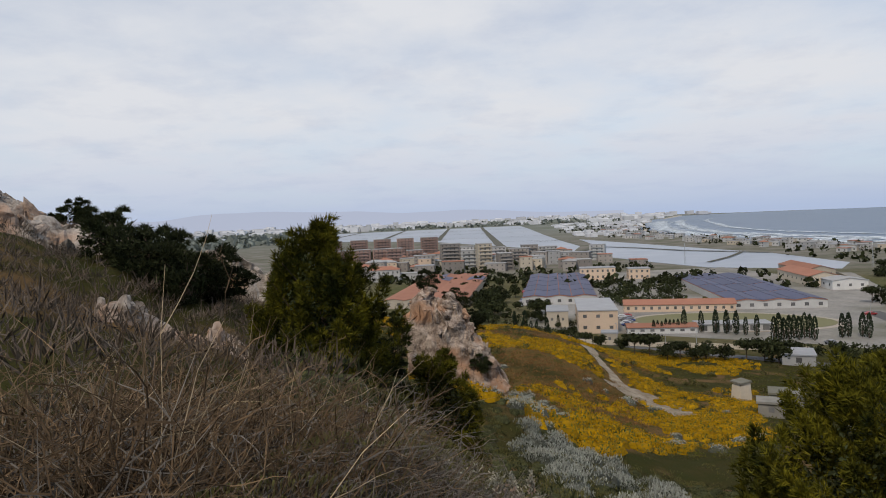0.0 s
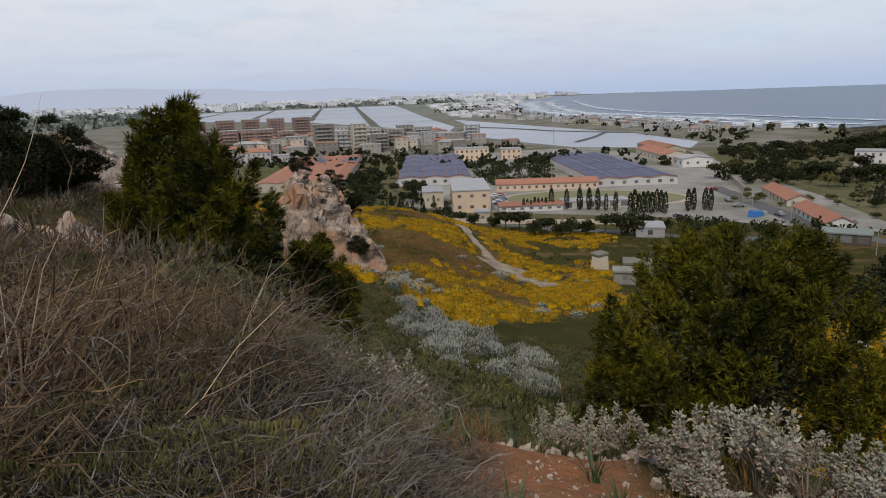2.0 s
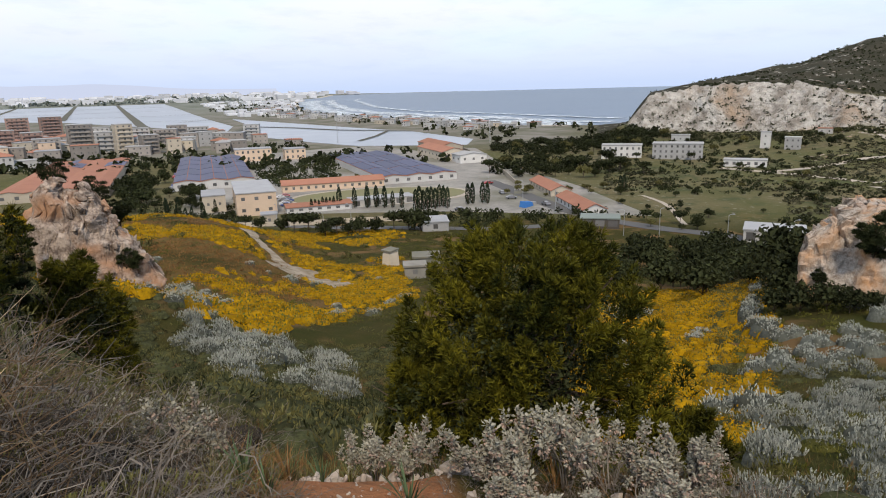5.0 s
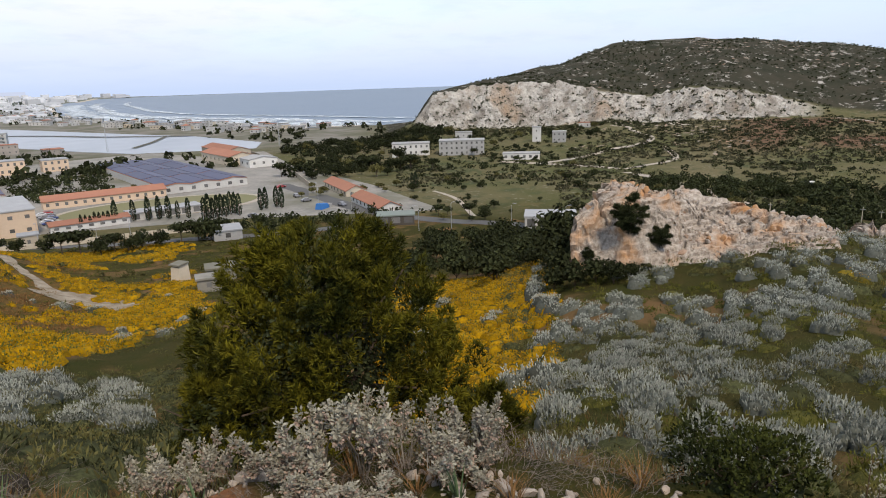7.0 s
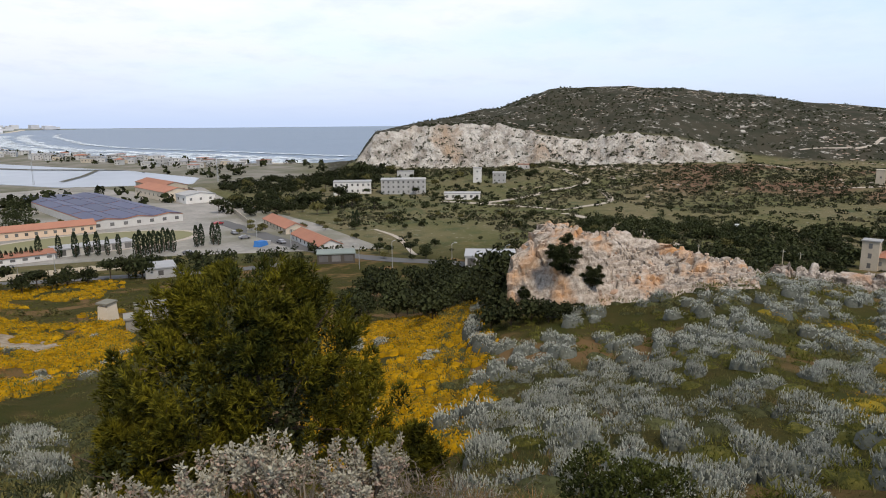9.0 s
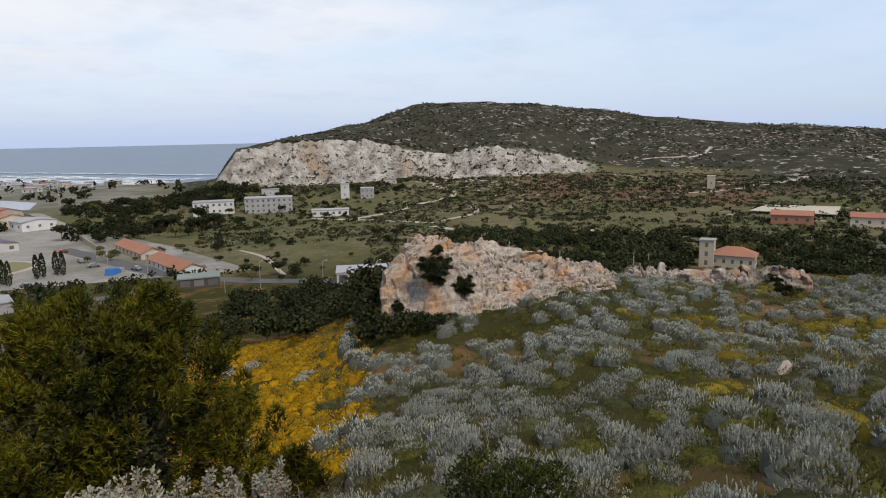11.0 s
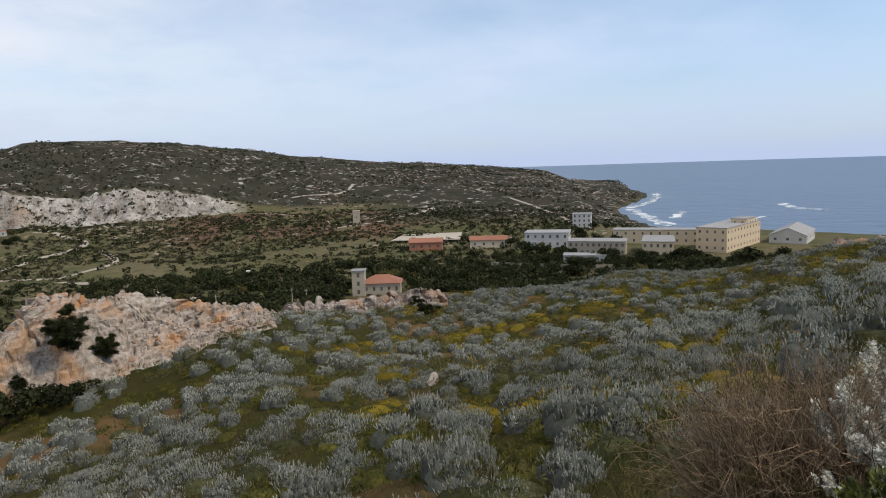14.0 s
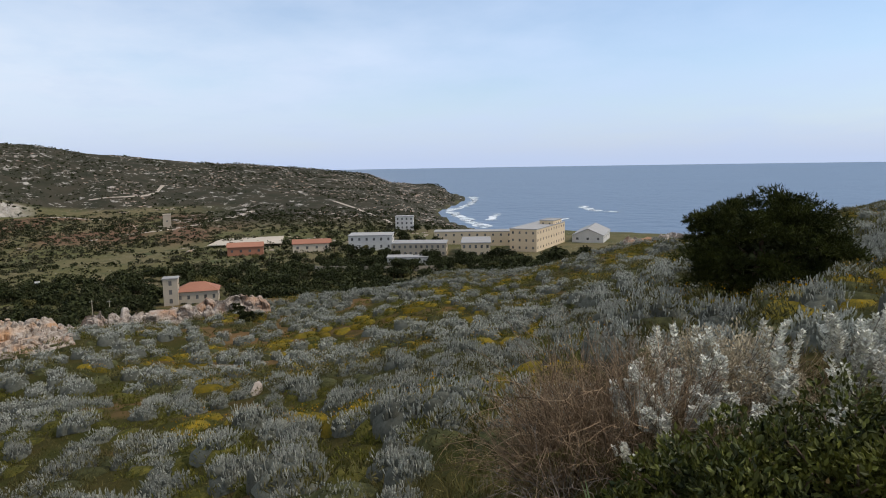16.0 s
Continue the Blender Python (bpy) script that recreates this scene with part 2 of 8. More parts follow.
M_green_roof = mat("green_grey_roof", (0.22, 0.25, 0.22), (0.17, 0.19, 0.17), scale=0.2, fine=2.0)
M_glass = mat("window_glass", (0.15, 0.14, 0.13), (0.09, 0.09, 0.09), scale=0.5, rough=0.15, spec=0.5, vary=0.4)
M_hallshade = mat("dark_opening", (0.10, 0.085, 0.07), (0.07, 0.06, 0.05), scale=0.5, vary=0.3)
M_blue = mat("blue_tarpaulin", (0.05, 0.17, 0.42), (0.04, 0.13, 0.34), scale=1.0)
M_turquoise = mat("turquoise_sheet", (0.10, 0.33, 0.32), (0.07, 0.25, 0.25), scale=1.5)
M_metal = mat("galvanised_metal", (0.45, 0.45, 0.44), (0.36, 0.36, 0.35), metal=0.6, rough=0.5)
M_rust = mat("rust_red_wall", (0.38, 0.17, 0.10), (0.30, 0.14, 0.09), scale=0.4, fine=3)
M_far = mat("far_town", (0.66, 0.65, 0.64), (0.50, 0.50, 0.52), scale=0.02, fine=0.2, island=0.25)
# far fields and trees made pale: haze of the distance put into the colour
M_hazeveg = mat("far_greenery", (0.16, 0.18, 0.15), (0.20, 0.21, 0.18), scale=0.01, fine=0.1, island=0.2)



# ---- tools for building ----
def hash2(i, j, seed):
    h = (i.astype(np.int64) * 374761393 + j.astype(np.int64) * 668265263 + seed * 1442695041) & 0x7FFFFFFF
    h = ((h ^ (h >> 13)) * 1274126177) & 0x7FFFFFFF
    return ((h ^ (h >> 16)) & 0xFFFF) / 65535.0


def vnoise(x, y, seed=0):
    """Smooth value noise of arrays, 0 to 1."""
    i, j = np.floor(x), np.floor(y)
    u, v = x - i, y - j
    u, v = u * u * (3 - 2 * u), v * v * (3 - 2 * v)
    a, b = hash2(i, j, seed), hash2(i + 1, j, seed)
    c, d = hash2(i, j + 1, seed), hash2(i + 1, j + 1, seed)
    return (a * (1 - u) + b * u) * (1 - v) + (c * (1 - u) + d * u) * v


def fbm(x, y, octaves=4, seed=0):
    s, amp, tot = 0.0, 1.0, 0.0
    for k in range(octaves):
        s = s + amp * vnoise(x * 2 ** k + 17.3 * k, y * 2 ** k - 9.1 * k, seed + k)
        tot += amp
        amp *= 0.5
    return s / tot


def smooth(e0, e1, x):
    t = np.clip((x - e0) / (e1 - e0), 0, 1)
    return t * t * (3 - 2 * t)


def polar(az, r):
    return r * math.sin(radians(az)), r * math.cos(radians(az))


class Shape:
    """Collects faces for one mesh."""

    def __init__(self):
        self.v, self.f = [], []

    def add(self, verts, faces):
        k = len(self.v)
        self.v += [tuple(p) for p in verts]
        self.f += [tuple(i + k for i in q) for q in faces]
        return self

    def box(self, x0, y0, z0, x1, y1, z1):
        p = [(x, y, z) for z in (z0, z1) for y in (y0, y1) for x in (x0, x1)]
        return self.add(p, [(0, 2, 3, 1), (4, 5, 7, 6), (0, 1, 5, 4), (2, 6, 7, 3), (0, 4, 6, 2), (1, 3, 7, 5)])

    def prism(self, pts, z0, z1):
        n = len(pts)
        p = [(x, y, z0) for x, y in pts] + [(x, y, z1) for x, y in pts]
        return self.add(p, [tuple(range(n - 1, -1, -1)), tuple(range(n, 2 * n))] + [(i, (i + 1) % n, n + (i + 1) % n, n + i) for i in range(n)])

    def tube(self, pts, radii, sides=4):
        pts = [Vector(p) for p in pts]
        vs, fs = [], []
        for k, p in enumerate(pts):
            d = (pts[min(k + 1, len(pts) - 1)] - pts[max(k - 1, 0)])
            d = d.normalized() if d.length > 1e-9 else Vector((0, 0, 1))
            s = d.orthogonal().normalized()
            t = d.cross(s)
            for i in range(sides):
                a = 2 * math.pi * i / sides
                vs.append(p + (s * math.cos(a) + t * math.sin(a)) * radii[k])
        for k in range(len(pts) - 1):
            for i in range(sides):
                j = (i + 1) % sides
                fs.append((k * sides + i, k * sides + j, (k + 1) * sides + j, (k + 1) * sides + i))
        fs.append(tuple(range((len(pts) - 1) * sides, len(pts) * sides)))
        return self.add(vs, fs)

    def mesh(self, name, material, soft=False):
        me = bpy.data.meshes.new(name)
        me.from_pydata(self.v, [], self.f)
        me.materials.append(material)
        if soft:
            me.polygons.foreach_set("use_smooth", [True] * len(me.polygons))
        me.update()
        return me


def mesh_np(name, verts, faces, material, soft=False):
    """A mesh from arrays; faces all of one size."""
    me = bpy.data.meshes.new(name)
    n, k = faces.shape
    me.vertices.add(len(verts))
    me.vertices.foreach_set("co", verts.astype(np.float32).ravel())
    me.loops.add(n * k)
    me.loops.foreach_set("vertex_index", faces.astype(np.int32).ravel())
    me.polygons.add(n)
    me.polygons.foreach_set("loop_start", np.arange(0, n * k, k, dtype=np.int32))
    me.polygons.foreach_set("use_smooth", np.full(n, soft))
    me.update(calc_edges=True)
    if material:
        me.materials.append(material)
    return me


def part(name, shape, material, parent, label="", soft=False):
    """One mesh object under a thing or a part; shape: a Shape or a finished mesh."""
    me = shape.mesh(name, material, soft) if isinstance(shape, Shape) else shape
    ob = new(name, me)
    ob.parent = parent
    return tagged(ob, label)


def thing(name, label, category, m, group="", kind=""):
    ob = new(name)
    ob.matrix_basis = m
    return tagged(ob, label, category, group, kind)


# ---- the lie of the land ----
COAST = [(-300, -700), (0, -470), (241, -344), (322, -270), (386, -212), (409, -162), (472, -165), (584, -187), (700, -250), (785, -289),
         (930, -335), (1080, -260), (1200, 0), (1100, 300), (820, 540), (620, 590), (500, 560), (470, 640), (466, 800), (452, 950), (440, 1120),
         (448, 1270), (505, 1570), (590, 1860), (705, 2260), (840, 2680), (1120, 3350), (1560, 4250), (2050, 4390), (2650, 4170), (3100, 4200), (6500, 6500), (6500, -6500), (-2500, -6500)]
HILL_AZ = [-35, -28, -22, -15, 5, 20, 45, 65, 80, 95, 112, 130, 145]
HILL_R = [4, 9, 16, 30, 50, 72, 110, 170]
HILL_Z = [
    [43.6, 43.7, 43.9, 45.0, 46.9, 44.0, 38.0, 28.0],
    [43.55, 43.5, 43.3, 43.9, 45.6, 42.0, 36.0, 26.0],
    [43.5, 43.2, 42.6, 42.2, 41.6, 38.0, 33.0, 25.0],
    [43.5, 43.0, 42.0, 41.0, 38.0, 34.0, 30.0, 24.0],
    [42.8, 40.8, 38.5, 33.5, 29.0, 26.0, 22.0, 17.0],
    [42.6, 40.0, 37.0, 31.5, 25.5, 20.5, 13.5, 6.0],
    [42.6, 39.3, 36.5, 31.5, 27.5, 22.0, 13.0, 5.0],
    [42.5, 39.6, 37.2, 33.0, 31.0, 30.0, 16.0, 5.0],
    [42.5, 39.7, 37.4, 34.9, 33.5, 29.8, 18.0, 6.0],
    [42.6, 40.2, 38.2, 35.0, 32.5, 31.0, 21.0, 8.0],
    [42.8, 41.2, 39.7, 37.0, 34.2, 31.6, 27.0, 15.0],
    [43.3, 42.6, 41.8, 40.2, 38.3, 36.3, 32.6, 24.0],
    [43.4, 43.0, 42.6, 42.0, 41.0, 40.3, 38.4, 33.0]]
# the cape: by azimuth, the foot of its cliff, the cliff's top and the ridge
CAPE_AZ = [42, 44.5, 46.3, 50.5, 57, 61, 64, 67, 71, 77.4, 80, 86, 97, 102, 104, 106, 108, 110.2, 112]
CAPE_BASE = [6, 10.5, 10, 8.8, 10, 14, 11, 13, 14, 14.5, 12, 12, 11, 9, 7, 5, 3, 0, 0]
CAPE_TOP = [6, 14, 34, 41, 41.4, 33, 28.5, 35, 32, 17, 15, 14.5, 13, 11, 9, 7, 4, 0, 0]
CAPE_R = [520, 540, 590, 640, 680, 700, 710, 715, 718, 722, 740, 780, 880, 920, 930, 950, 950, 840, 840]
CAPE_RIDGE = [6, 14, 36, 46.5, 59.5, 75.5, 78.5, 79.5, 77, 67, 61.5, 54, 44, 34, 20, 16.5, 17, 1, -3]


def sea_distance(x, y):
    """Distance to the coast, positive on land."""
    best = np.full(x.shape, 1e9)
    inside = np.zeros(x.shape, bool)
    n = len(COAST)
    for i in range(n):
        (ax, ay), (bx, by) = COAST[i], COAST[(i + 1) % n]
        dx, dy = bx - ax, by - ay
        t = np.clip(((x - ax) * dx + (y - ay) * dy) / (dx * dx + dy * dy), 0, 1)
        best = np.minimum(best, np.hypot(x - ax - t * dx, y - ay - t * dy))
        if dy:
            cross = ((ay > y) != (by > y)) & (x < dx * (y - ay) / dy + ax)
            inside ^= cross
    return np.where(inside, -best, best)


def hill_height(az, r):
    a = np.where(az < -35, np.where(az < -125, 145.0, -35.0), np.clip(az, -35, 145))
    zi = np.stack([np.interp(np.log(np.maximum(r, 1)), [0.0] + [math.log(q) for q in HILL_R] + [math.log(215)], [43.45] + row + [3.0]) for row in HILL_Z])
    k = np.clip(np.searchsorted(HILL_AZ, a, side="right") - 1, 0, len(HILL_AZ) - 2)
    az_arr = np.array(HILL_AZ, float)
    u = np.clip((a - az_arr[k]) / (az_arr[k + 1] - az_arr[k]), 0, 1)
    u = u * u * (3 - 2 * u)
    idx = np.arange(len(r))
    return zi[k, idx] * (1 - u) + zi[k + 1, idx] * u


def land(x, y):
    """Heights, and masks of bare rock and of the cape, for arrays of places."""
    x, y = np.asarray(x, float).ravel(), np.asarray(y, float).ravel()
    r, az = np.hypot(x, y), np.degrees(np.arctan2(x, y))
    d = sea_distance(x, y)
    plain = np.clip(0.4 + d * 0.03, -3.0, 3.0) + 3.0 * smooth(300, 420, r) * smooth(40, 44, az) * smooth(112, 104, az) * smooth(0, 60, d)
    plain = plain - 1.2 * smooth(440, 540, r) * smooth(42, 36, az) * (d > 0)
    plain = plain + 26 * smooth(3350, 4960, r) * smooth(26, 12, az) * (d > 0) + 12 * smooth(3000, 4950, r) * smooth(12, 26, az) * (d > 0)
    z = np.maximum(hill_height(az, r), plain) * (r < 255) + plain * (r >= 255)
    # the cape behind
    on = (az > 42) & (az < 112)
    base, top = np.interp(az, CAPE_AZ, CAPE_BASE), np.interp(az, CAPE_AZ, CAPE_TOP)
    rr, rz = np.interp(az, CAPE_AZ, CAPE_R), np.interp(az, CAPE_AZ, CAPE_RIDGE)
    edge = 508 + 34 * (fbm(az * 0.28, az * 0.0 + 3.3, 2, 40) - 0.5)
    lin = np.clip((r - edge) / 24 + 0.16 * (fbm(az * 1.3, r * 0.10, 4, 41) - 0.5), 0, 1)
    face = smooth(0, 1, lin) + 0.045 * np.sin(lin * 19 + 5 * fbm(az * 0.8, az * 0, 3, 44)) * (lin > 0) * (lin < 1)
    crag = (fbm(az * 2.2, r * 0.22, 5, 42) - 0.5) * np.clip((top - base) / 12, 0, 1)
    lower = 4.0 + (base - 4.0) * smooth(310, 510, r)
    up = np.clip((r - edge - 24) / np.maximum(rr - edge - 24, 30), 0, 1)
    cape = lower + (top - base) * face + (rz - top) * (1 - (1 - up) ** 1.35) * (r > edge + 24)
    cape = cape + crag * 14 * np.sin(math.pi * np.clip((r - edge + 4) / 32, 0, 1))
    cape = cape + (fbm(x * 0.02, y * 0.02, 4, 43) - 0.5) * 7 * smooth(0.0, 0.25, up) * np.clip(rz / 40, 0, 1)
    cape = cape - np.maximum(r - rr, 0) * 0.22
    m = on & (r > 310) & (d > 0)
    side = smooth(42, 44, az) * smooth(112, 110, az) * smooth(0, 35, d)
    z = np.where(m, plain + (np.maximum(cape, plain) - plain) * side, z)
    rock = np.where(m, smooth(0.12, 0.5, np.sin(math.pi * np.clip((r - edge + 3) / 31, 0, 1))) * np.clip((top - base - 4) / 6, 0, 1), 0.0)
    on_cape = np.where(m, np.maximum(smooth(0.0, 0.04, up), smooth(400, 470, r) * smooth(84, 92, az)), 0.0)
    z = z + 2.4 * np.exp(-((az - 2.5) / 5.0) ** 2 - ((r - 45.5) / 6.0) ** 2)
    # unevenness of the near slope
    near = smooth(6, 20, r) * smooth(190, 110, r)
    z = z + near * ((fbm(x * 0.07, y * 0.07, 3, 50) - 0.5) * 2.2 + (fbm(x * 0.5, y * 0.5, 3, 51) - 0.5) * 0.45)
    z = z + (fbm(x * 2.2, y * 2.2, 3, 52) - 0.5) * 0.10 * smooth(60, 5, r)
    z = np.where(d < 0, np.maximum(-3.0, d * 0.05 - 0.3), z)
    return z, rock, on_cape


def height(x, y):
    return float(land([x], [y])[0][0])


def on_land(az, r, sink=0.0):
    x, y = polar(az, r)
    return x, y, height(x, y) - sink


SLOPE_PATH = [(12.0, 165), (13.4, 140), (14.6, 124), (16.2, 114), (18.2, 108), (20.0, 104)]


def path_distance(x, y):
    """Distance to the pale path down the flowery slope."""
    p = [polar(*q) for q in SLOPE_PATH]
    best = np.full(np.shape(x), 1e9)
    for (ax, ay), (bx, by) in zip(p[:-1], p[1:]):
        dx, dy = bx - ax, by - ay
        t = np.clip(((x - ax) * dx + (y - ay) * dy) / (dx * dx + dy * dy), 0, 1)
        best = np.minimum(best, np.hypot(x - ax - t * dx, y - ay - t * dy))
    return best


def flower_mask(x, y):
    """Where the yellow flowers grow, 0 to 1."""
    r, az = np.hypot(x, y), np.degrees(np.arctan2(x, y))
    n = fbm(x * 0.09, y * 0.09, 4, 60)
    wob = (n - 0.5) * 30
    lo = np.interp(az, [-5, 2, 6, 9, 13, 18, 25], [46, 43, 42, 42, 44, 60, 84]) + wob * 0.6
    hi = np.interp(az, [-5, 2, 5, 10, 14, 20, 26], [58, 62, 72, 84, 96, 124, 134]) + wob
    a = smooth(-5, 0, az) * smooth(27, 24, az) * (r > lo) * (r < hi) * (fbm(x * 0.14, y * 0.14, 3, 63) > 0.43)
    b = smooth(38, 41, az) * smooth(57.5, 55, az + 0.08 * wob) * smooth(12, 16, r) * smooth(92, 80, r + 0.5 * wob) * (n > 0.28) * (fbm(x * 0.5, y * 0.5, 2, 64) > 0.3)
    c = smooth(-12, -6, az) * smooth(26, 22, az) * smooth(118, 128, r) * smooth(215, 195, r) * (n > 0.45)
    e = smooth(66, 76, az) * (az < 146) * smooth(9, 16, r) * smooth(150, 120, r) * (fbm(x * 0.15, y * 0.15, 3, 61) > np.interp(az, [66, 90, 100], [0.68, 0.6, 0.56])) * 0.9
    return np.maximum.reduce([a, b, c, e]) * (path_distance(x, y) > 1.0 + 3.6 * fbm(x * 0.4, y * 0.4, 2, 65))


def brown_mask(x, y):
    """Reddish bare slopes below the cape, and rusty withered grass on the near hill."""
    r, az = np.hypot(x, y), np.degrees(np.arctan2(x, y))
    n = fbm(x * 0.02, y * 0.05, 4, 66)
    m = fbm(x * 0.05, y * 0.05, 3, 67)
    slope = smooth(0, 3, az) * smooth(20, 15, az) * smooth(58, 72, r) * smooth(185, 160, r) * smooth(0.36, 0.5, m)
    return np.maximum(smooth(66, 74, az) * smooth(95, 88, az) * smooth(350, 400, r) * smooth(520, 490, r) * smooth(0.45, 0.58, n), slope)


def build_ground():
    az = np.concatenate([np.arange(-60, 43, 0.8), np.arange(43, 78, 0.25), np.arange(78, 150.01, 0.8), np.arange(153, 300, 3.0)])
    r = np.concatenate([[0.15], np.geomspace(0.5, 300, 140), np.linspace(305, 485, 32), np.linspace(488, 556, 42), np.linspace(562, 760, 46),
                        np.geomspace(770, 4960, 48)])
    na, nr = len(az), len(r)
    A, R = np.meshgrid(np.radians(az), r, indexing="ij")
    x, y = (R * np.sin(A)).ravel(), (R * np.cos(A)).ravel()
    z, rock, cape = land(x, y)
    k = np.arange(na * nr).reshape(na, nr)
    k2 = np.roll(k, -1, axis=0)
    q = np.stack([k[:, :-1], k2[:, :-1], k2[:, 1:], k[:, 1:]], -1).reshape(-1, 4)
    me = mesh_np("ground", np.stack([x, y, z], 1), q[:, ::-1], None, True)
    rr = np.hypot(x, y)
    for name, val in (("rock", rock), ("cape", cape), ("flower", flower_mask(x, y)), ("hill", smooth(250, 180, rr)), ("path", path_mask(x, y)), ("brown", brown_mask(x, y)), ("marsh", smooth(900, 2300, rr)), ("town", smooth(420, 560, rr) * smooth(44, 38, np.degrees(np.arctan2(x, y))))):
        at = me.attributes.new(name, "FLOAT", "POINT")
        at.data.foreach_set("value", val.astype(np.float32))
    return me


def path_mask(x, y):
    """The trodden red earth by the viewpoint."""
    n = (fbm(x * 1.3, y * 1.3, 3, 70) - 0.5) * 0.9
    d = np.minimum(np.hypot((x - 1.1) / 0.62, (y - 3.3) / 1.35), np.hypot((x - 0.2) / 1.6, y / 1.6))
    return smooth(1.15, 0.7, d + n)


def ground_material():
    m = bpy.data.materials.new("hill_soil")
    m.use_nodes = True
    n, l = m.node_tree.nodes, m.node_tree.links
    p = n["Principled BSDF"]
    p.inputs["Roughness"].default_value = 0.95
    p.inputs["Specular IOR Level"].default_value = 0.02
    geo = n.new("ShaderNodeNewGeometry")

    def nz(scale, detail=6, rough=0.6):
        q = n.new("ShaderNodeTexNoise")
        q.inputs["Scale"].default_value, q.inputs["Detail"].default_value, q.inputs["Roughness"].default_value = scale, detail, rough
        l.new(geo.outputs["Position"], q.inputs["Vector"])
        return q.outputs[0]

    def ramp(v, lo, hi):
        q = n.new("ShaderNodeMapRange")
        q.inputs[1].default_value, q.inputs[2].default_value = lo, hi
        l.new(v, q.inputs[0])
        return q.outputs[0]

    def mix(f, a, b):
        q = n.new("ShaderNodeMixRGB")
        for i, v in enumerate((f, a, b)):
            if isinstance(v, tuple):
                q.inputs[i].default_value = (*v, 1)
            elif isinstance(v, float):
                q.inputs[i].default_value = v
            else:
                l.new(v, q.inputs[i])
        return q.outputs[0]

    def attr(name):
        q = n.new("ShaderNodeAttribute")
        q.attribute_name = name
        return q.outputs["Fac"]

    def mul(a, b):
        q = n.new("ShaderNodeMath")
        q.operation = "MULTIPLY"
        l.new(a, q.inputs[0])
        l.new(b, q.inputs[1])
        return q.outputs[0]

    # near slope: green and dry grass over red earth
    grass = mix(ramp(nz(0.5), 0.35, 0.65), (0.036, 0.039, 0.009), (0.06, 0.046, 0.015))
    grass = mix(ramp(nz(9.0), 0.4, 0.7), grass, (0.03, 0.032, 0.012))
    near = mix(ramp(nz(0.11), 0.52, 0.62), grass, (0.13, 0.08, 0.036))
    near = mix(attr("brown"), near, mix(ramp(nz(0.9), 0.4, 0.6), (0.155, 0.082, 0.026), (0.085, 0.066, 0.022)))
    # the plain: meadows and scrub
    plain = mix(ramp(nz(0.02), 0.4, 0.62), (0.088, 0.086, 0.036), (0.135, 0.113, 0.062))
    plain = mix(ramp(nz(0.12), 0.5, 0.66), plain, (0.066, 0.072, 0.034))
    plain = mix(ramp(nz(0.55), 0.60, 0.72), plain, (0.25, 0.225, 0.18))
    plain = mix(attr("brown"), plain, (0.135, 0.082, 0.052))
    built = mix(ramp(nz(0.03), 0.4, 0.6), (0.20, 0.185, 0.155), (0.125, 0.12, 0.085))
    # grey-green far plain, distance haze mixed into the ground colour
    built = mix(attr("marsh"), built, mix(ramp(nz(0.006), 0.4, 0.6), (0.205, 0.21, 0.18), (0.14, 0.148, 0.115)))
    plain = mix(attr("town"), plain, built)
    col = mix(attr("hill"), plain, near)
    # the cape: dark garrigue with pale outcrops
    gar = mix(ramp(nz(0.06), 0.35, 0.65), (0.032, 0.033, 0.022), (0.054, 0.048, 0.034))
    gar = mix(ramp(nz(0.11, 9, 0.78), 0.57, 0.615), gar, (0.36, 0.33, 0.29))
    col = mix(attr("cape"), col, gar)
    lime = mix(ramp(nz(0.09, 8, 0.7), 0.4, 0.6), (0.62, 0.575, 0.505), (0.30, 0.26, 0.215))
    lime = mix(ramp(nz(0.035, 6), 0.55, 0.7), lime, (0.44, 0.32, 0.22))
    lime = mix(ramp(nz(0.22, 7, 0.7), 0.56, 0.63), lime, (0.07, 0.07, 0.045))
    col = mix(attr("rock"), col, lime)
    red = mix(ramp(nz(3.0), 0.4, 0.6), (0.25, 0.11, 0.052), (0.19, 0.097, 0.052))
    red = mix(ramp(nz(26.0), 0.62, 0.68), red, (0.42, 0.34, 0.27))
    col = mix(attr("path"), col, red)
    l.new(col, p.inputs["Base Color"])
    bp = n.new("ShaderNodeBump")
    bp.inputs["Strength"].default_value, bp.inputs["Distance"].default_value = 0.7, 0.06
    l.new(nz(14.0), bp.inputs["Height"])
    b2 = n.new("ShaderNodeBump")
    b2.inputs["Distance"].default_value = 7.0
    l.new(attr("rock"), b2.inputs["Strength"])
    l.new(nz(0.16, 9, 0.65), b2.inputs["Height"])
    l.new(bp.outputs[0], b2.inputs["Normal"])
    l.new(b2.outputs[0], p.inputs["Normal"])
    return m


ground_mesh = build_ground()
ground_mesh.materials.append(ground_material())
ground = tagged(new("ground", ground_mesh), "hilly ground with grass, red earth and pale limestone cliffs", "ground", kind="structure")


def sheet(name, outline, material, lift, label, category, step=0.0):
    """A flat sheet on the plain, following the ground when a step is given."""
    s = Shape()
    if not step:
        z = float(np.median([height(x, y) for x, y in outline])) + lift
        s.prism(outline, z - 0.3, z)
    me = s.mesh(name, material)
    return tagged(new(name, me), label, category, kind="structure")


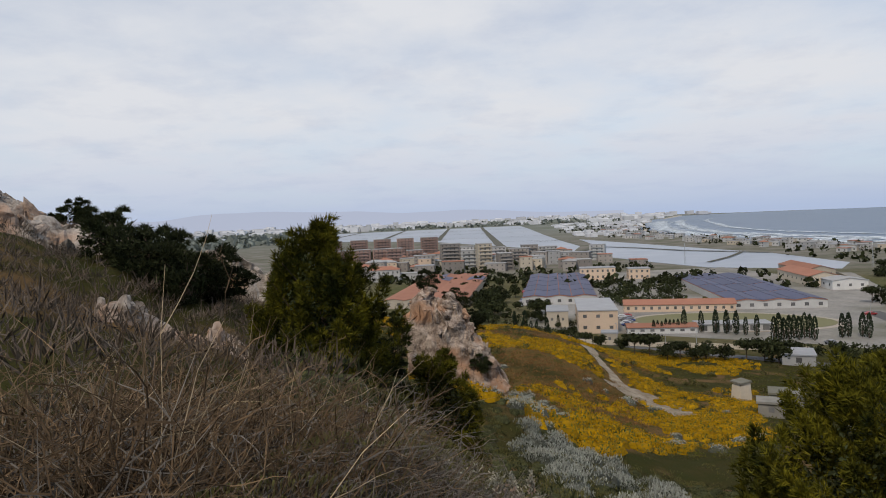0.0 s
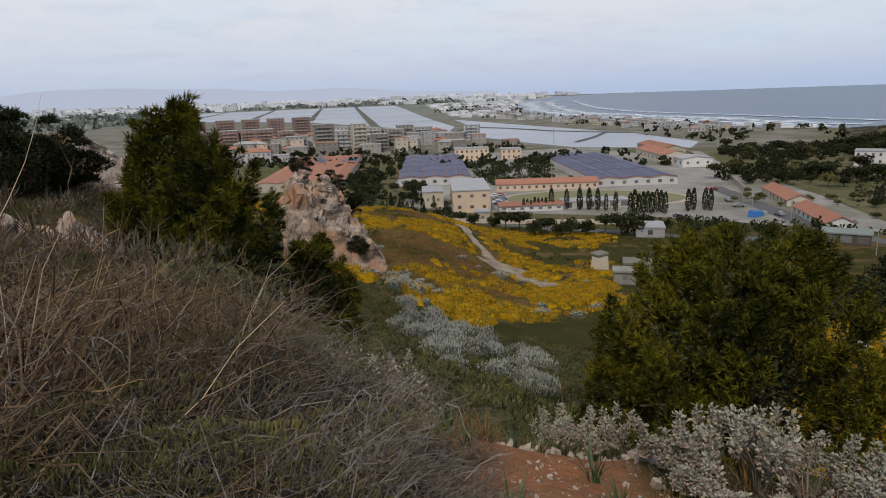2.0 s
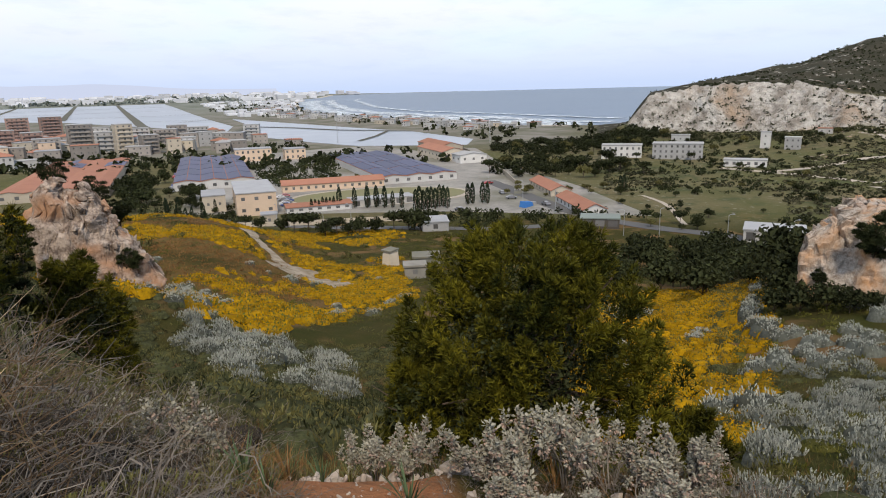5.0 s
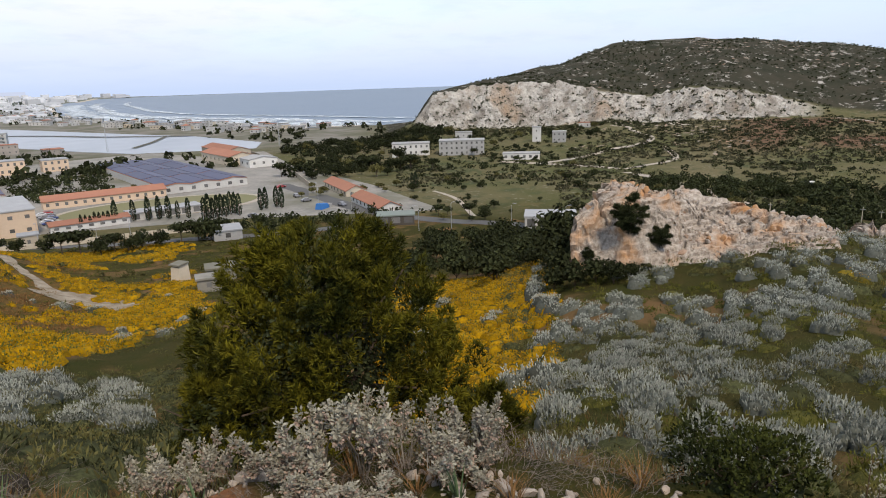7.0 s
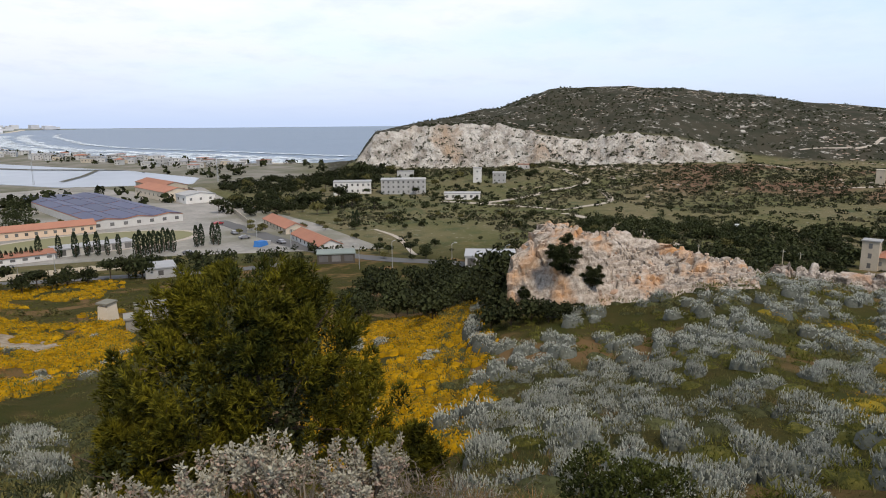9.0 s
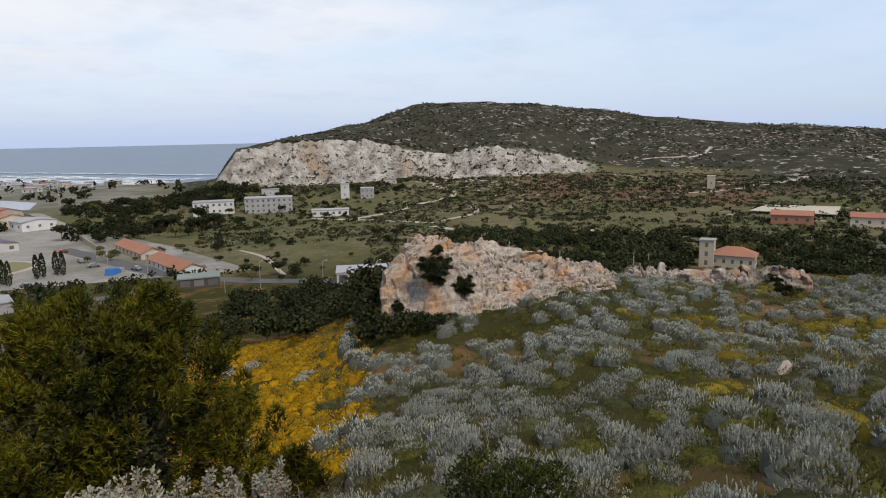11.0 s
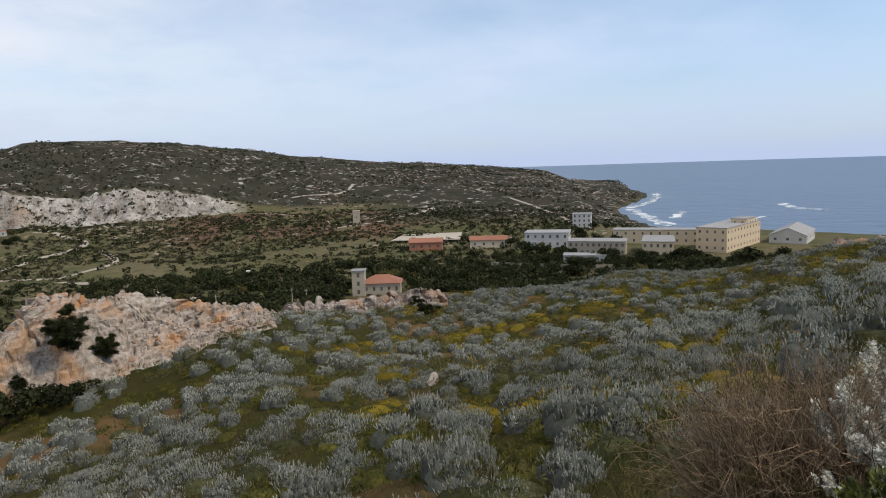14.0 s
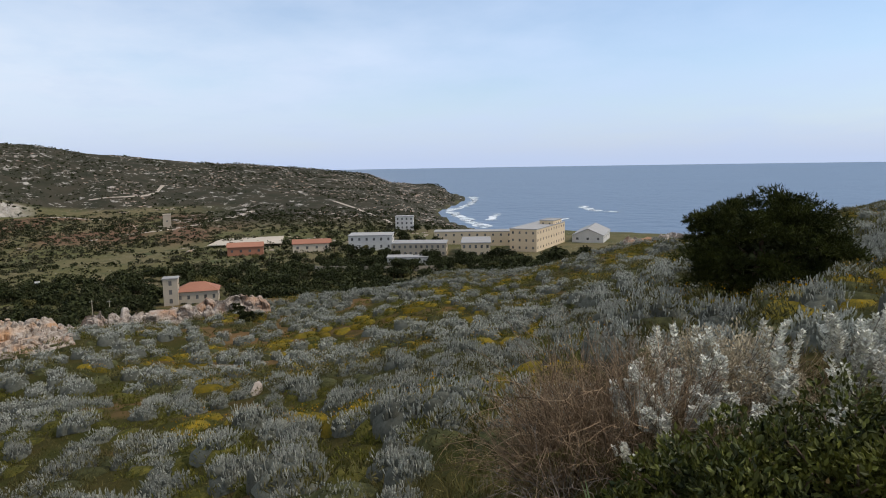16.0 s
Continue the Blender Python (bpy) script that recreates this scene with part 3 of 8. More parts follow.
def ribbon(name, pts, width, material, lift, label, category, step=3.0, rag=0.25):
    """A strip draped over the ground along a line of places, with uneven edges."""
    pts = [Vector((*p, 0)) for p in pts]
    line = []
    for k in range(len(pts) - 1):
        p0, p1, p2, p3 = pts[max(k - 1, 0)], pts[k], pts[k + 1], pts[min(k + 2, len(pts) - 1)]
        n = max(2, int((p2 - p1).length / step))
        for i in range(n):
            t = i / n
            line.append(0.5 * ((2 * p1) + (p2 - p0) * t + (2 * p0 - 5 * p1 + 4 * p2 - p3) * t * t + (3 * p1 - p0 - 3 * p2 + p3) * t ** 3))
    line.append(pts[-1])
    L = np.array([(p.x, p.y) for p in line])
    T = np.gradient(L, axis=0)
    T /= np.linalg.norm(T, axis=1)[:, None] + 1e-9
    N = np.stack([-T[:, 1], T[:, 0]], 1)
    rows = []
    m = 6
    for j in range(m + 1):
        o = (j / m - 0.5) * width
        wob = rag * width * (fbm(L[:, 0] * 0.15 + j, L[:, 1] * 0.15, 3, 90) - 0.5) if j in (0, m) else 0
        rows.append(L + N * (o + wob)[:, None] if j in (0, m) else L + N * o)
    P = np.stack(rows, 1).reshape(-1, 2)
    z = land(P[:, 0], P[:, 1])[0] + lift
    k = np.arange(len(L) * (m + 1)).reshape(len(L), m + 1)
    q = np.stack([k[:-1, :-1], k[:-1, 1:], k[1:, 1:], k[1:, :-1]], -1).reshape(-1, 4)
    me = mesh_np(name, np.column_stack([P, z]), q[:, ::-1], material, True)
    return tagged(new(name, me), label, category, kind="structure")


# ---- sea, salt pans, beaches ----
def build_sea():
    az = np.arange(0, 360, 2.0)
    r = np.concatenate([[300], np.geomspace(350, 4960, 40)])
    A, R = np.meshgrid(np.radians(az), r, indexing="ij")
    k = np.arange(A.size).reshape(A.shape)
    k2 = np.roll(k, -1, axis=0)
    q = np.stack([k[:, :-1], k2[:, :-1], k2[:, 1:], k[:, 1:]], -1).reshape(-1, 4)
    v = np.stack([(R * np.sin(A)).ravel(), (R * np.cos(A)).ravel(), 12.0 * smooth(3000, 4950, R.ravel())], 1)
    return tagged(new("sea", mesh_np("sea", v, q[:, ::-1], M_sea, True)), "blue-grey sea with long breakers near the shore", "sea", kind="structure")


build_sea()


def salt_pan(pts, label):
    s = Shape()
    s.prism(pts, 0.5, 2.1)
    return tagged(new("salt_pan", s.mesh("salt_pan", M_pan)), label, "salt pan", kind="structure")



salt_pan([(-420, 1750), (-520, 2450), (-480, 3150), (0, 3320), (395, 3320), (318, 2400), (242, 1581), (205, 1150), (188, 900), (150, 760), (111, 937), (-8, 1330), (-196, 1640)],
         "shallow pale salt pans reflecting the cloudy sky")
salt_pan([(205, 850), (240, 1150), (292, 700), (305, 610), (296, 478), (262, 432), (196, 486), (180, 556), (150, 730)],
         "narrow pale salt pan beside the beach road")


def dike(pts, width=5.0):
    return ribbon("dike", pts, width, M_dike, 0.9, "dark earth dike between salt pans", "dike", step=40.0)


salt_pan([polar(-23, 2700), polar(-20, 3300), polar(-13.5, 3300), polar(-13, 2800)], "pale lagoon strip beyond the salt pans")
dike([(87, 960), (137, 2000), (202, 3310)], 14)
dike([(-9, 1400), (38, 3310)], 13)
dike([(-150, 1660), (-178, 3250)], 13)
dike([(-330, 1850), (-385, 3150)], 13)
dike([(-470, 2475), (330, 2500)], 16)
dike([(-430, 1950), (270, 1900)], 7)
dike([(-60, 1500), (236, 1480)], 5)
dike([(105, 1180), (205, 1160)], 4)
dike([(150, 1100), (225, 1150)], 5)
dike([(201, 850), (150, 745)], 8)
dike([(203, 855), (235, 780), (255, 700), (305, 612)], 7)
dike([(214, 530), (250, 575), (292, 640)], 4)
SHORE = [(488, 575), (470, 640), (466, 800), (452, 950), (440, 1120), (448, 1270), (505, 1570), (590, 1860), (705, 2260), (840, 2680), (1120, 3350), (1540, 4200)]
ribbon("beach", [(x - 6, y) for x, y in SHORE], 30, M_sand, 0.5, "pale sand beach along the bay", "beach", step=25.0)
for off, grow, w in [(24, 0.012, 56), (72, 0.03, 34), (140, 0.055, 16)]:
    s = ribbon("breaker", [(x + off + grow * (y - 600), y + 0.25 * off) for x, y in SHORE], w, M_foam, 0.0, "white breaker rolling onto the beach", "wave", step=16.0, rag=1.6)
    for k, v in enumerate(s.data.vertices):
        v.co.z = 0.12 + 0.006 * off
for pts, w in [([(425, -172), (470, -180), (560, -196), (590, -203)], 10), ([(600, -205), (700, -268), (790, -304), (830, -318)], 8),
               ([(480, -200), (540, -230)], 6), ([(425, -212), (445, -235), (470, -262)], 7), ([(500, -330), (540, -325), (590, -345)], 9)]:
    s = ribbon("breaker", pts, w, M_foam, 0.0, "white breaker rolling into the cove", "wave", step=8.0, rag=1.6)
    for v in s.data.vertices:
        v.co.z = 0.12


# distant hills across the plain, a glowing backdrop with haze put into its colour
def far_hills():
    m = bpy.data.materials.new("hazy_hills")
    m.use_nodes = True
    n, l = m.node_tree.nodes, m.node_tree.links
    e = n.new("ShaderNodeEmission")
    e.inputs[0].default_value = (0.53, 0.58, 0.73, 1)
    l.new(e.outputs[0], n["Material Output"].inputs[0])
    a = np.radians(np.arange(-75, 16, 0.5))
    top = 45 + 4900 * np.tan(np.radians(0.25 + 1.9 * (fbm(np.degrees(a) * 0.07, a * 0, 4, 7)) * smooth(16, -2, np.degrees(a))))
    v = np.concatenate([np.stack([4900 * np.sin(a), 4900 * np.cos(a), a * 0 - 5], 1), np.stack([4900 * np.sin(a), 4900 * np.cos(a), top], 1)])
    k = np.arange(len(a) - 1)
    f = np.stack([k, k + 1, k + 1 + len(a), k + len(a)], 1)
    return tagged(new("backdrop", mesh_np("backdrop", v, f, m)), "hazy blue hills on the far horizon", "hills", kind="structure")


far_hills()


def scatter_boxes(name, pts, size, hgt, material, label, category, rng):
    """Many small far houses in one mesh."""
    s = Shape()
    for x, y in pts:
        w, d, h = rng.uniform(*size), rng.uniform(*size), rng.uniform(*hgt)
        z = height(x, y) - 0.5
        c, q = math.cos(rng.uniform(0, 3)), 0
        s.box(x - w / 2, y - d / 2, z, x + w / 2, y + d / 2, z + h)
    return tagged(new(name, s.mesh(name, material)), label, category, kind="stuff")


rng = random.Random(5)
pts = []
for _ in range(520):
    az = rng.uniform(-34, 33)
    r = rng.uniform(3550, 4800)
    x, y = polar(az, r)
    if sea_distance(np.array([x]), np.array([y]))[0] > 20:
        pts.append((x, y))
scatter_boxes("far_town", pts, (25, 70), (8, 26), M_far, "pale houses of a distant town across the bay", "town", rng)


pts = [p for p in ((rng.uniform(200, 1000), rng.uniform(1200, 3300)) for _ in range(900)) if 20 < sea_distance(np.array([p[0]]), np.array([p[1]]))[0] < 420 and p[0] > 0.125 * p[1] + 110]
scatter_boxes("far_houses", pts[:170], (10, 26), (4, 8), M_far, "pale scattered houses between the salt pans and the beach", "houses", rng)


def clump(rng, n, w, h, leafsize, hollow=0.55, squash=1.0):
    """Leaf clumps filling a crown of width w and height h, as arrays: n quads bent into two triangles each."""
    d = rng.normal(size=(n, 3))
    d /= np.linalg.norm(d, axis=1)[:, None]
    rad = hollow + (1 - hollow) * rng.random(n) ** 0.6
    lob = 0.72 + 0.5 * vnoise(d[:, 0] * 2.1 + 5, d[:, 1] * 2.1 + d[:, 2] * 1.7 + 9, int(rng.integers(1e6)))
    c = d * (rad * lob)[:, None] * np.array([w / 2, w / 2, h / 2])
    a = rng.normal(size=(n, 3))
    a /= np.linalg.norm(a, axis=1)[:, None]
    b = np.cross(a, d)
    b /= np.linalg.norm(b, axis=1)[:, None] + 1e-9
    s = leafsize * rng.uniform(0.6, 1.4, n)[:, None]
    v = np.stack([c - a * s, c - b * s * 0.6 + d * s * 0.3, c + a * s, c + b * s * 0.6 + d * s * 0.3], 1)
    return v


def quads(name, v, material, soft=False):
    k = np.arange(len(v) * 4).reshape(-1, 4)
    return mesh_np(name, v.reshape(-1, 3), k, material, soft)


# shrubs and trees dotted over the plain and the far slopes, one mesh a kind
def scatter_far(name, label, category, places, size, material, seed, leaves=10, flat=0.7, leafsize=0.28):
    rg = np.random.default_rng(seed)
    P = np.array(places)
    z = land(P[:, 0], P[:, 1])[0]
    out = []
    for (x, y), zz in zip(P, z):
        w = rg.uniform(*size)
        v = clump(rg, leaves, w, w * flat, w * leafsize, 0.3)
        out.append(v + np.array([x, y, zz + w * flat * 0.38]))
    return tagged(new(name, quads(name, np.concatenate(out), material)), label, category, kind="stuff")


def places_in(n, az0, az1, r0, r1, seed, keep=None):
    rg = np.random.default_rng(seed)
    az, r = rg.uniform(az0, az1, n), np.sqrt(rg.uniform(r0 ** 2, r1 ** 2, n))
    x, y = r * np.sin(np.radians(az)), r * np.cos(np.radians(az))
    ok = sea_distance(x, y) > 6
    if keep is not None:
        ok &= keep(x, y, az, r)
    return np.stack([x, y], 1)[ok]


scatter_far("garrigue", "dark low garrigue scrub over the cape", "scrub",
            places_in(19000, 43, 110, 430, 950, 11, lambda x, y, az, r: (fbm(x * 0.03, y * 0.03, 4, 12) > 0.44) & ((r > 530) | (az > 86)) & (land(x, y)[1] < 0.2) & (r < np.interp(az, CAPE_AZ, CAPE_R) + 12)), (0.9, 2.9), M_dark, 12, 6, 0.55)
scatter_far("meadow_scrub", "scattered dark bushes on the valley meadows", "scrub",
            places_in(8000, 43, 104, 215, 520, 13, lambda x, y, az, r: fbm(x * 0.03, y * 0.03, 4, 14) > 0.49), (0.6, 3.4), M_dark, 14, 14, 0.5, 0.17)
scatter_far("meadow_heath", "low olive-brown heath over the valley meadows", "scrub",
            places_in(11000, 43, 106, 215, 525, 213, lambda x, y, az, r: fbm(x * 0.018, y * 0.018, 4, 214) > 0.46), (1.0, 4.2), M_heath, 215, 9, 0.22, 0.22)
scatter_far("cliff_scrub", "bushes clinging to the pale cliff", "scrub",
            places_in(260, 44, 77, 508, 545, 15), (1.2, 3.0), M_dark, 16, 9)
scatter_far("town_trees", "dark garden trees among the seaside houses", "trees",
            np.concatenate([places_in(1500, -14, 30, 380, 900, 17, lambda x, y, az, r: (fbm(x * 0.03, y * 0.03, 3, 18) > 0.47) & ((r < 540) | (az < 8)) & ((az < 18) | (r < 450))),
                            places_in(2200, 8, 42, 560, 2600, 19, lambda x, y, az, r: (sea_distance(x, y) < 240) & (x > 300) & (fbm(x * 0.012, y * 0.012, 3, 119) > 0.47))]), (3.5, 8), M_dark, 20, 14, 0.9)
scatter_far("grove", "dark evergreen grove behind the barracks", "trees", places_in(420, 33.5, 47, 305, 510, 23, lambda x, y, az, r: ((az < 41.5) | (r > 400)) & (fbm(x * 0.03, y * 0.03, 3, 24) > 0.42)), (4, 8.5), M_dark, 25, 70, 0.75, 0.11)
scatter_far("roadside_trees", "dark trees and bushes at the foot of the hill", "trees", np.concatenate([places_in(120, -10, 13, 205, 280, 26), places_in(70, 26, 43, 192, 222, 27)]), (2.0, 5.0), M_dark, 28, 60, 0.85, 0.12)
scatter_far("hospital_trees", "dark trees round the old hospital by the cove", "trees", np.concatenate([places_in(110, 98, 121, 256, 288, 34), places_in(110, 93, 109, 300, 430, 35)]), (1.8, 4.6), M_dark, 36, 50, 0.85, 0.13)
scatter_far("meadow_bushes", "rounded dark evergreen bushes on the valley meadows", "scrub", places_in(520, 46, 104, 215, 490, 37, lambda x, y, az, r: fbm(x * 0.02, y * 0.02, 3, 38) > 0.46), (2.0, 4.4), M_dark, 39, 26, 0.6, 0.16)
scatter_far("garden_trees", "dark trees in the barracks garden", "trees", places_in(70, 12.8, 20, 305, 400, 32), (3.0, 6.5), M_dark, 33, 60, 0.8, 0.12)
scatter_far("hill_bushes", "olive-grey bushes on the lower slope of the hill", "scrub", places_in(300, -12, 36, 105, 205, 29, lambda x, y, az, r: (fbm(x * 0.05, y * 0.05, 3, 30) > 0.46) & (path_distance(x, y) > 4)), (0.8, 2.8), M_olive, 31, 60, 0.5, 0.11)
scatter_far("far_greenery", "fields and trees on the far plain, greyed by painted haze", "trees", places_in(900, -36, 16, 1500, 4200, 21, lambda x, y, az, r: (az < -13) | (r > 3400)), (20, 60), M_hazeveg, 22, 8, 0.25)



# ---- buildings ----
GRID = 9.6  # the barracks' grid, degrees east of north


def building(name, label, category, x, y, turn, w, d, h, wall=None, roof=None, shape="flat", floors=1, cols=(0, 0), wsize=(0.8, 1.0), rise=2.0,
             group="", sink=1.5, z=None, balcony=False, solar=None, sill=1.0):
    """A building whose front's middle stands at x, y; turn: degrees clockwise from north that its depth runs. cols: windows a floor, front and side."""
    z = height(x, y) if z is None else z
    m = pose(x, y, z, 0, 0, -turn)
    ob = thing(name, label, category, m, group)
    a, b = -w / 2, w / 2
    s = Shape()
    if shape == "gable":
        pts = [(a, -sink), (b, -sink), (b, h), (0, h + rise), (a, h)]
        s.add([(px, 0, pz) for px, pz in pts] + [(px, d, pz) for px, pz in pts],
              [(0, 1, 2, 3, 4), (9, 8, 7, 6, 5)] + [(i, i + 5, (i + 1) % 5 + 5, (i + 1) % 5) for i in range(5)])
        part("wall", s, wall, ob)
        e, t = 0.4, 0.25
        for sg in (-1, 1):
            q = Shape()
            x1, z1 = sg * (w / 2 + e), h - e * rise / (w / 2)
            q.add([(0, -e, h + rise + 0.02), (x1, -e, z1 + 0.02), (x1, d + e, z1 + 0.02), (0, d + e, h + rise + 0.02),
                   (0, -e, h + rise + t), (x1, -e, z1 + t), (x1, d + e, z1 + t), (0, d + e, h + rise + t)],
                  [(0, 1, 2, 3), (7, 6, 5, 4), (0, 4, 5, 1), (1, 5, 6, 2), (2, 6, 7, 3), (3, 7, 4, 0)])
            part("roof_slope", q, roof, ob)
    elif shape == "gable_x":
        pts = [(0, -sink), (d, -sink), (d, h), (d / 2, h + rise), (0, h)]
        s.add([(a, py, pz) for py, pz in pts] + [(b, py, pz) for py, pz in pts],
              [(4, 3, 2, 1, 0), (5, 6, 7, 8, 9)] + [(i, (i + 1) % 5, (i + 1) % 5 + 5, i + 5) for i in range(5)])
        part("wall", s, wall, ob)
        e, t = 0.4, 0.25
        for y1, yc in ((-e, d / 2), (d + e, d / 2)):
            z1 = h - e * rise / (d / 2)
            q = Shape()
            q.add([(a - e, yc, h + rise + 0.02), (a - e, y1, z1 + 0.02), (b + e, y1, z1 + 0.02), (b + e, yc, h + rise + 0.02),
                   (a - e, yc, h + rise + t), (a - e, y1, z1 + t), (b + e, y1, z1 + t), (b + e, yc, h + rise + t)],
                  [(0, 1, 2, 3), (7, 6, 5, 4), (0, 4, 5, 1), (1, 5, 6, 2), (2, 6, 7, 3), (3, 7, 4, 0)])
            part("roof_slope", q, roof, ob)
    elif shape == "hip":
        s.box(a, 0, -sink, b, d, h)
        part("wall", s, wall, ob)
        e = 0.5
        ins = min(w, d) / 2
        q = Shape()
        if w >= d:
            r0, r1 = (a + ins, d / 2), (b - ins, d / 2)
        else:
            r0, r1 = (0, ins), (0, d - ins)
        v = [(a - e, -e, h + 0.01), (b + e, -e, h + 0.01), (b + e, d + e, h + 0.01), (a - e, d + e, h + 0.01), (*r0, h + rise), (*r1, h + rise)]
        f = [(0, 1, 5, 4), (2, 3, 4, 5), (1, 2, 5), (3, 0, 4), (3, 2, 1, 0)] if w >= d else [(1, 2, 5, 4), (3, 0, 4, 5), (0, 1, 4), (2, 3, 5), (3, 2, 1, 0)]
        q.add(v, f)
        part("roof", q, roof, ob)
    else:
        s.box(a, 0, -sink, b, d, h)
        part("wall", s, wall, ob)
        q = Shape().box(a - 0.25, -0.25, h, b + 0.25, d + 0.25, h + 0.35)
        part("roof", q, roof, ob)
    # windows, slightly let into a frame that stands proud of the wall
    key = (round(wsize[0], 2), round(wsize[1], 2))
    if key not in WINDOW:
        q = Shape()
        hw, hh = key[0] / 2, key[1] / 2
        q.box(-hw, -0.03, -hh, hw, 0.0, hh)
        WINDOW[key] = q.mesh("window", M_glass)
    for f in range(floors):
        zc = (h / floors) * (f + 0.5) + 0.15
        for face, n, length in ((0, cols[0], w), (1, cols[1], d), (2, cols[1], d)):
            for i in range(n):
                u = (i + 0.5) / n * length
                win = new("window", WINDOW[key])
                win.parent = ob
                if face == 0:
                    win.matrix_basis = pose(a + u, -0.004, zc)
                elif face == 1:
                    win.matrix_basis = pose(b + 0.004, u, zc, 0, 0, 90)
                else:
                    win.matrix_basis = pose(a - 0.004, u, zc, 0, 0, -90)
        if balcony and f:
            q = Shape().box(a + w * 0.12, -1.2, zc - h / floors * 0.5, b - w * 0.12, -0.02, zc - h / floors * 0.5 + 0.18)
            q.box(a + w * 0.12, -1.2, zc - h / floors * 0.5 + 0.18, b - w * 0.12, -1.12, zc - h / floors * 0.5 + 1.0)
            part("balcony", q, wall, ob)
    return ob


WINDOW = {}


def warehouse(label, x, y, turn, w, d, h, wall, bays, panel_rows, tile_share, seed):
    """A wide shed with several low gables side by side and arrays of solar panels on its slopes."""
    rg = random.Random(seed)
    z = height(x, y)
    ob = thing("warehouse", label, "warehouse", pose(x, y, z, 0, 0, -turn), "solar-roofed warehouses")
    bw, rise = w / bays, 0.9
    s = Shape().box(-w / 2, 0, -1.5, w / 2, d, h)
    for k in range(bays):
        x0 = -w / 2 + k * bw
        s.add([(x0, 0, h), (x0 + bw, 0, h), (x0 + bw / 2, 0, h + rise), (x0, d, h), (x0 + bw, d, h), (x0 + bw / 2, d, h + rise)],
              [(0, 1, 2), (5, 4, 3)])
    part("wall", s, wall, ob)
    for k in range(bays):
        x0 = -w / 2 + k * bw
        for sg in (0, 1):
            xa, xb = (x0, x0 + bw / 2) if sg == 0 else (x0 + bw / 2, x0 + bw)
            za, zb = (h, h + rise) if sg == 0 else (h + rise, h)
            q = Shape().add([(xa, -0.3, za + 0.02), (xb, -0.3, zb + 0.02), (xb, d + 0.3, zb + 0.02), (xa, d + 0.3, za + 0.02),
                             (xa, -0.3, za + 0.2), (xb, -0.3, zb + 0.2), (xb, d + 0.3, zb + 0.2), (xa, d + 0.3, za + 0.2)],
                            [(3, 2, 1, 0), (4, 5, 6, 7), (0, 1, 5, 4), (1, 2, 6, 5), (2, 3, 7, 6), (3, 0, 4, 7)])
            roof = part("roof_slope", q, M_tile, ob)
            for j in range(panel_rows):
                y0, y1 = d * (j + 0.025) / panel_rows, d * (j + 0.975) / panel_rows
                if rg.random() < tile_share:
                    continue
                u0, u1 = 0.03, 0.97
                px0, px1 = xa + (xb - xa) * u0, xa + (xb - xa) * u1
                pz0, pz1 = za + (zb - za) * u0 + 0.28, za + (zb - za) * u1 + 0.28
                q = Shape().add([(px0, y0, pz0), (px1, y0, pz1), (px1, y1, pz1), (px0, y1, pz0),
                                 (px0, y0, pz0 + 0.12), (px1, y0, pz1 + 0.12), (px1, y1, pz1 + 0.12), (px0, y1, pz0 + 0.12)],
                                [(3, 2, 1, 0), (4, 5, 6, 7), (0, 1, 5, 4), (1, 2, 6, 5), (2, 3, 7, 6), (3, 0, 4, 7)])
                part("solar_panel", q, M_solar, roof)
    key = (1.6, 1.4)
    if key not in WINDOW:
        WINDOW[key] = Shape().box(-0.8, -0.03, -0.7, 0.8, 0, 0.7).mesh("window", M_glass)
    for i in range(int(w / 5)):
        win = new("window", WINDOW[key])
        win.parent = ob
        win.matrix_basis = pose(-w / 2 + (i + 0.5) * w / int(w / 5), -0.004, h * 0.55)
    return ob


def g(x, y, u, v):
    """A place u across and v along the barracks' grid from x, y."""
    c, q = math.cos(radians(GRID)), math.sin(radians(GRID))
    return x + u * c + v * q, y - u * q + v * c


# ground covers of the barracks
sheet("yard", [(48, 330), (90, 470), (200, 470), (215, 330), (185, 215), (160, 150), (112, 196), (64, 226), (30, 250)], M_concrete, 0.08, "worn grey concrete yard between the barracks", "yard")
ring = [(106 + 36 * math.cos(a), 243 + 23 * math.sin(a) - 0.22 * 36 * math.cos(a)) for a in np.linspace(0, 2 * math.pi, 48, endpoint=False)]
inner = [(106 + 33.5 * math.cos(a), 243 + 20.5 * math.sin(a) - 0.22 * 33.5 * math.cos(a)) for a in np.linspace(0, 2 * math.pi, 48, endpoint=False)]
zf = height(97, 243) + 0.22
tagged(new("running_track", Shape().prism(ring, zf - 0.3, zf).mesh("running_track", M_track)), "pale sandy track round the playing field", "track", kind="structure")
tagged(new("playing_field", Shape().prism(inner, zf - 0.3, zf + 0.06).mesh("playing_field", M_field)), "dry grass playing field inside the barracks", "field", kind="structure")

warehouse("long warehouse with orange tile roof and a few solar panels", -9.5, 317, 8.0, 42, 140, 4.0, M_cream, 4, 6, 0.9, 1)
warehouse("long warehouse with solar panels over its whole roof", 54.0, 309, GRID, 35, 122, 3.6, M_white, 3, 5, 0.0, 2)
warehouse("wide white warehouse with solar panels and orange roof edges", 137, 268.5, 8.5, 37, 121, 3.2, M_white, 3, 4, 0.0, 3)
building("barrack_block", "two-storey peach office block with a flat grey roof", "building", *g(53.5, 230, 0, 0), GRID, 13.5, 34, 8.0, M_peach, M_roof, "flat", 2, (3, 6), (1.3, 1.1))
building("annex", "small pale annex beside the peach office block", "building", *g(42, 246, 0, 0), GRID, 8, 16, 6.0, M_cream, M_roof, "flat", 1, (2, 3))
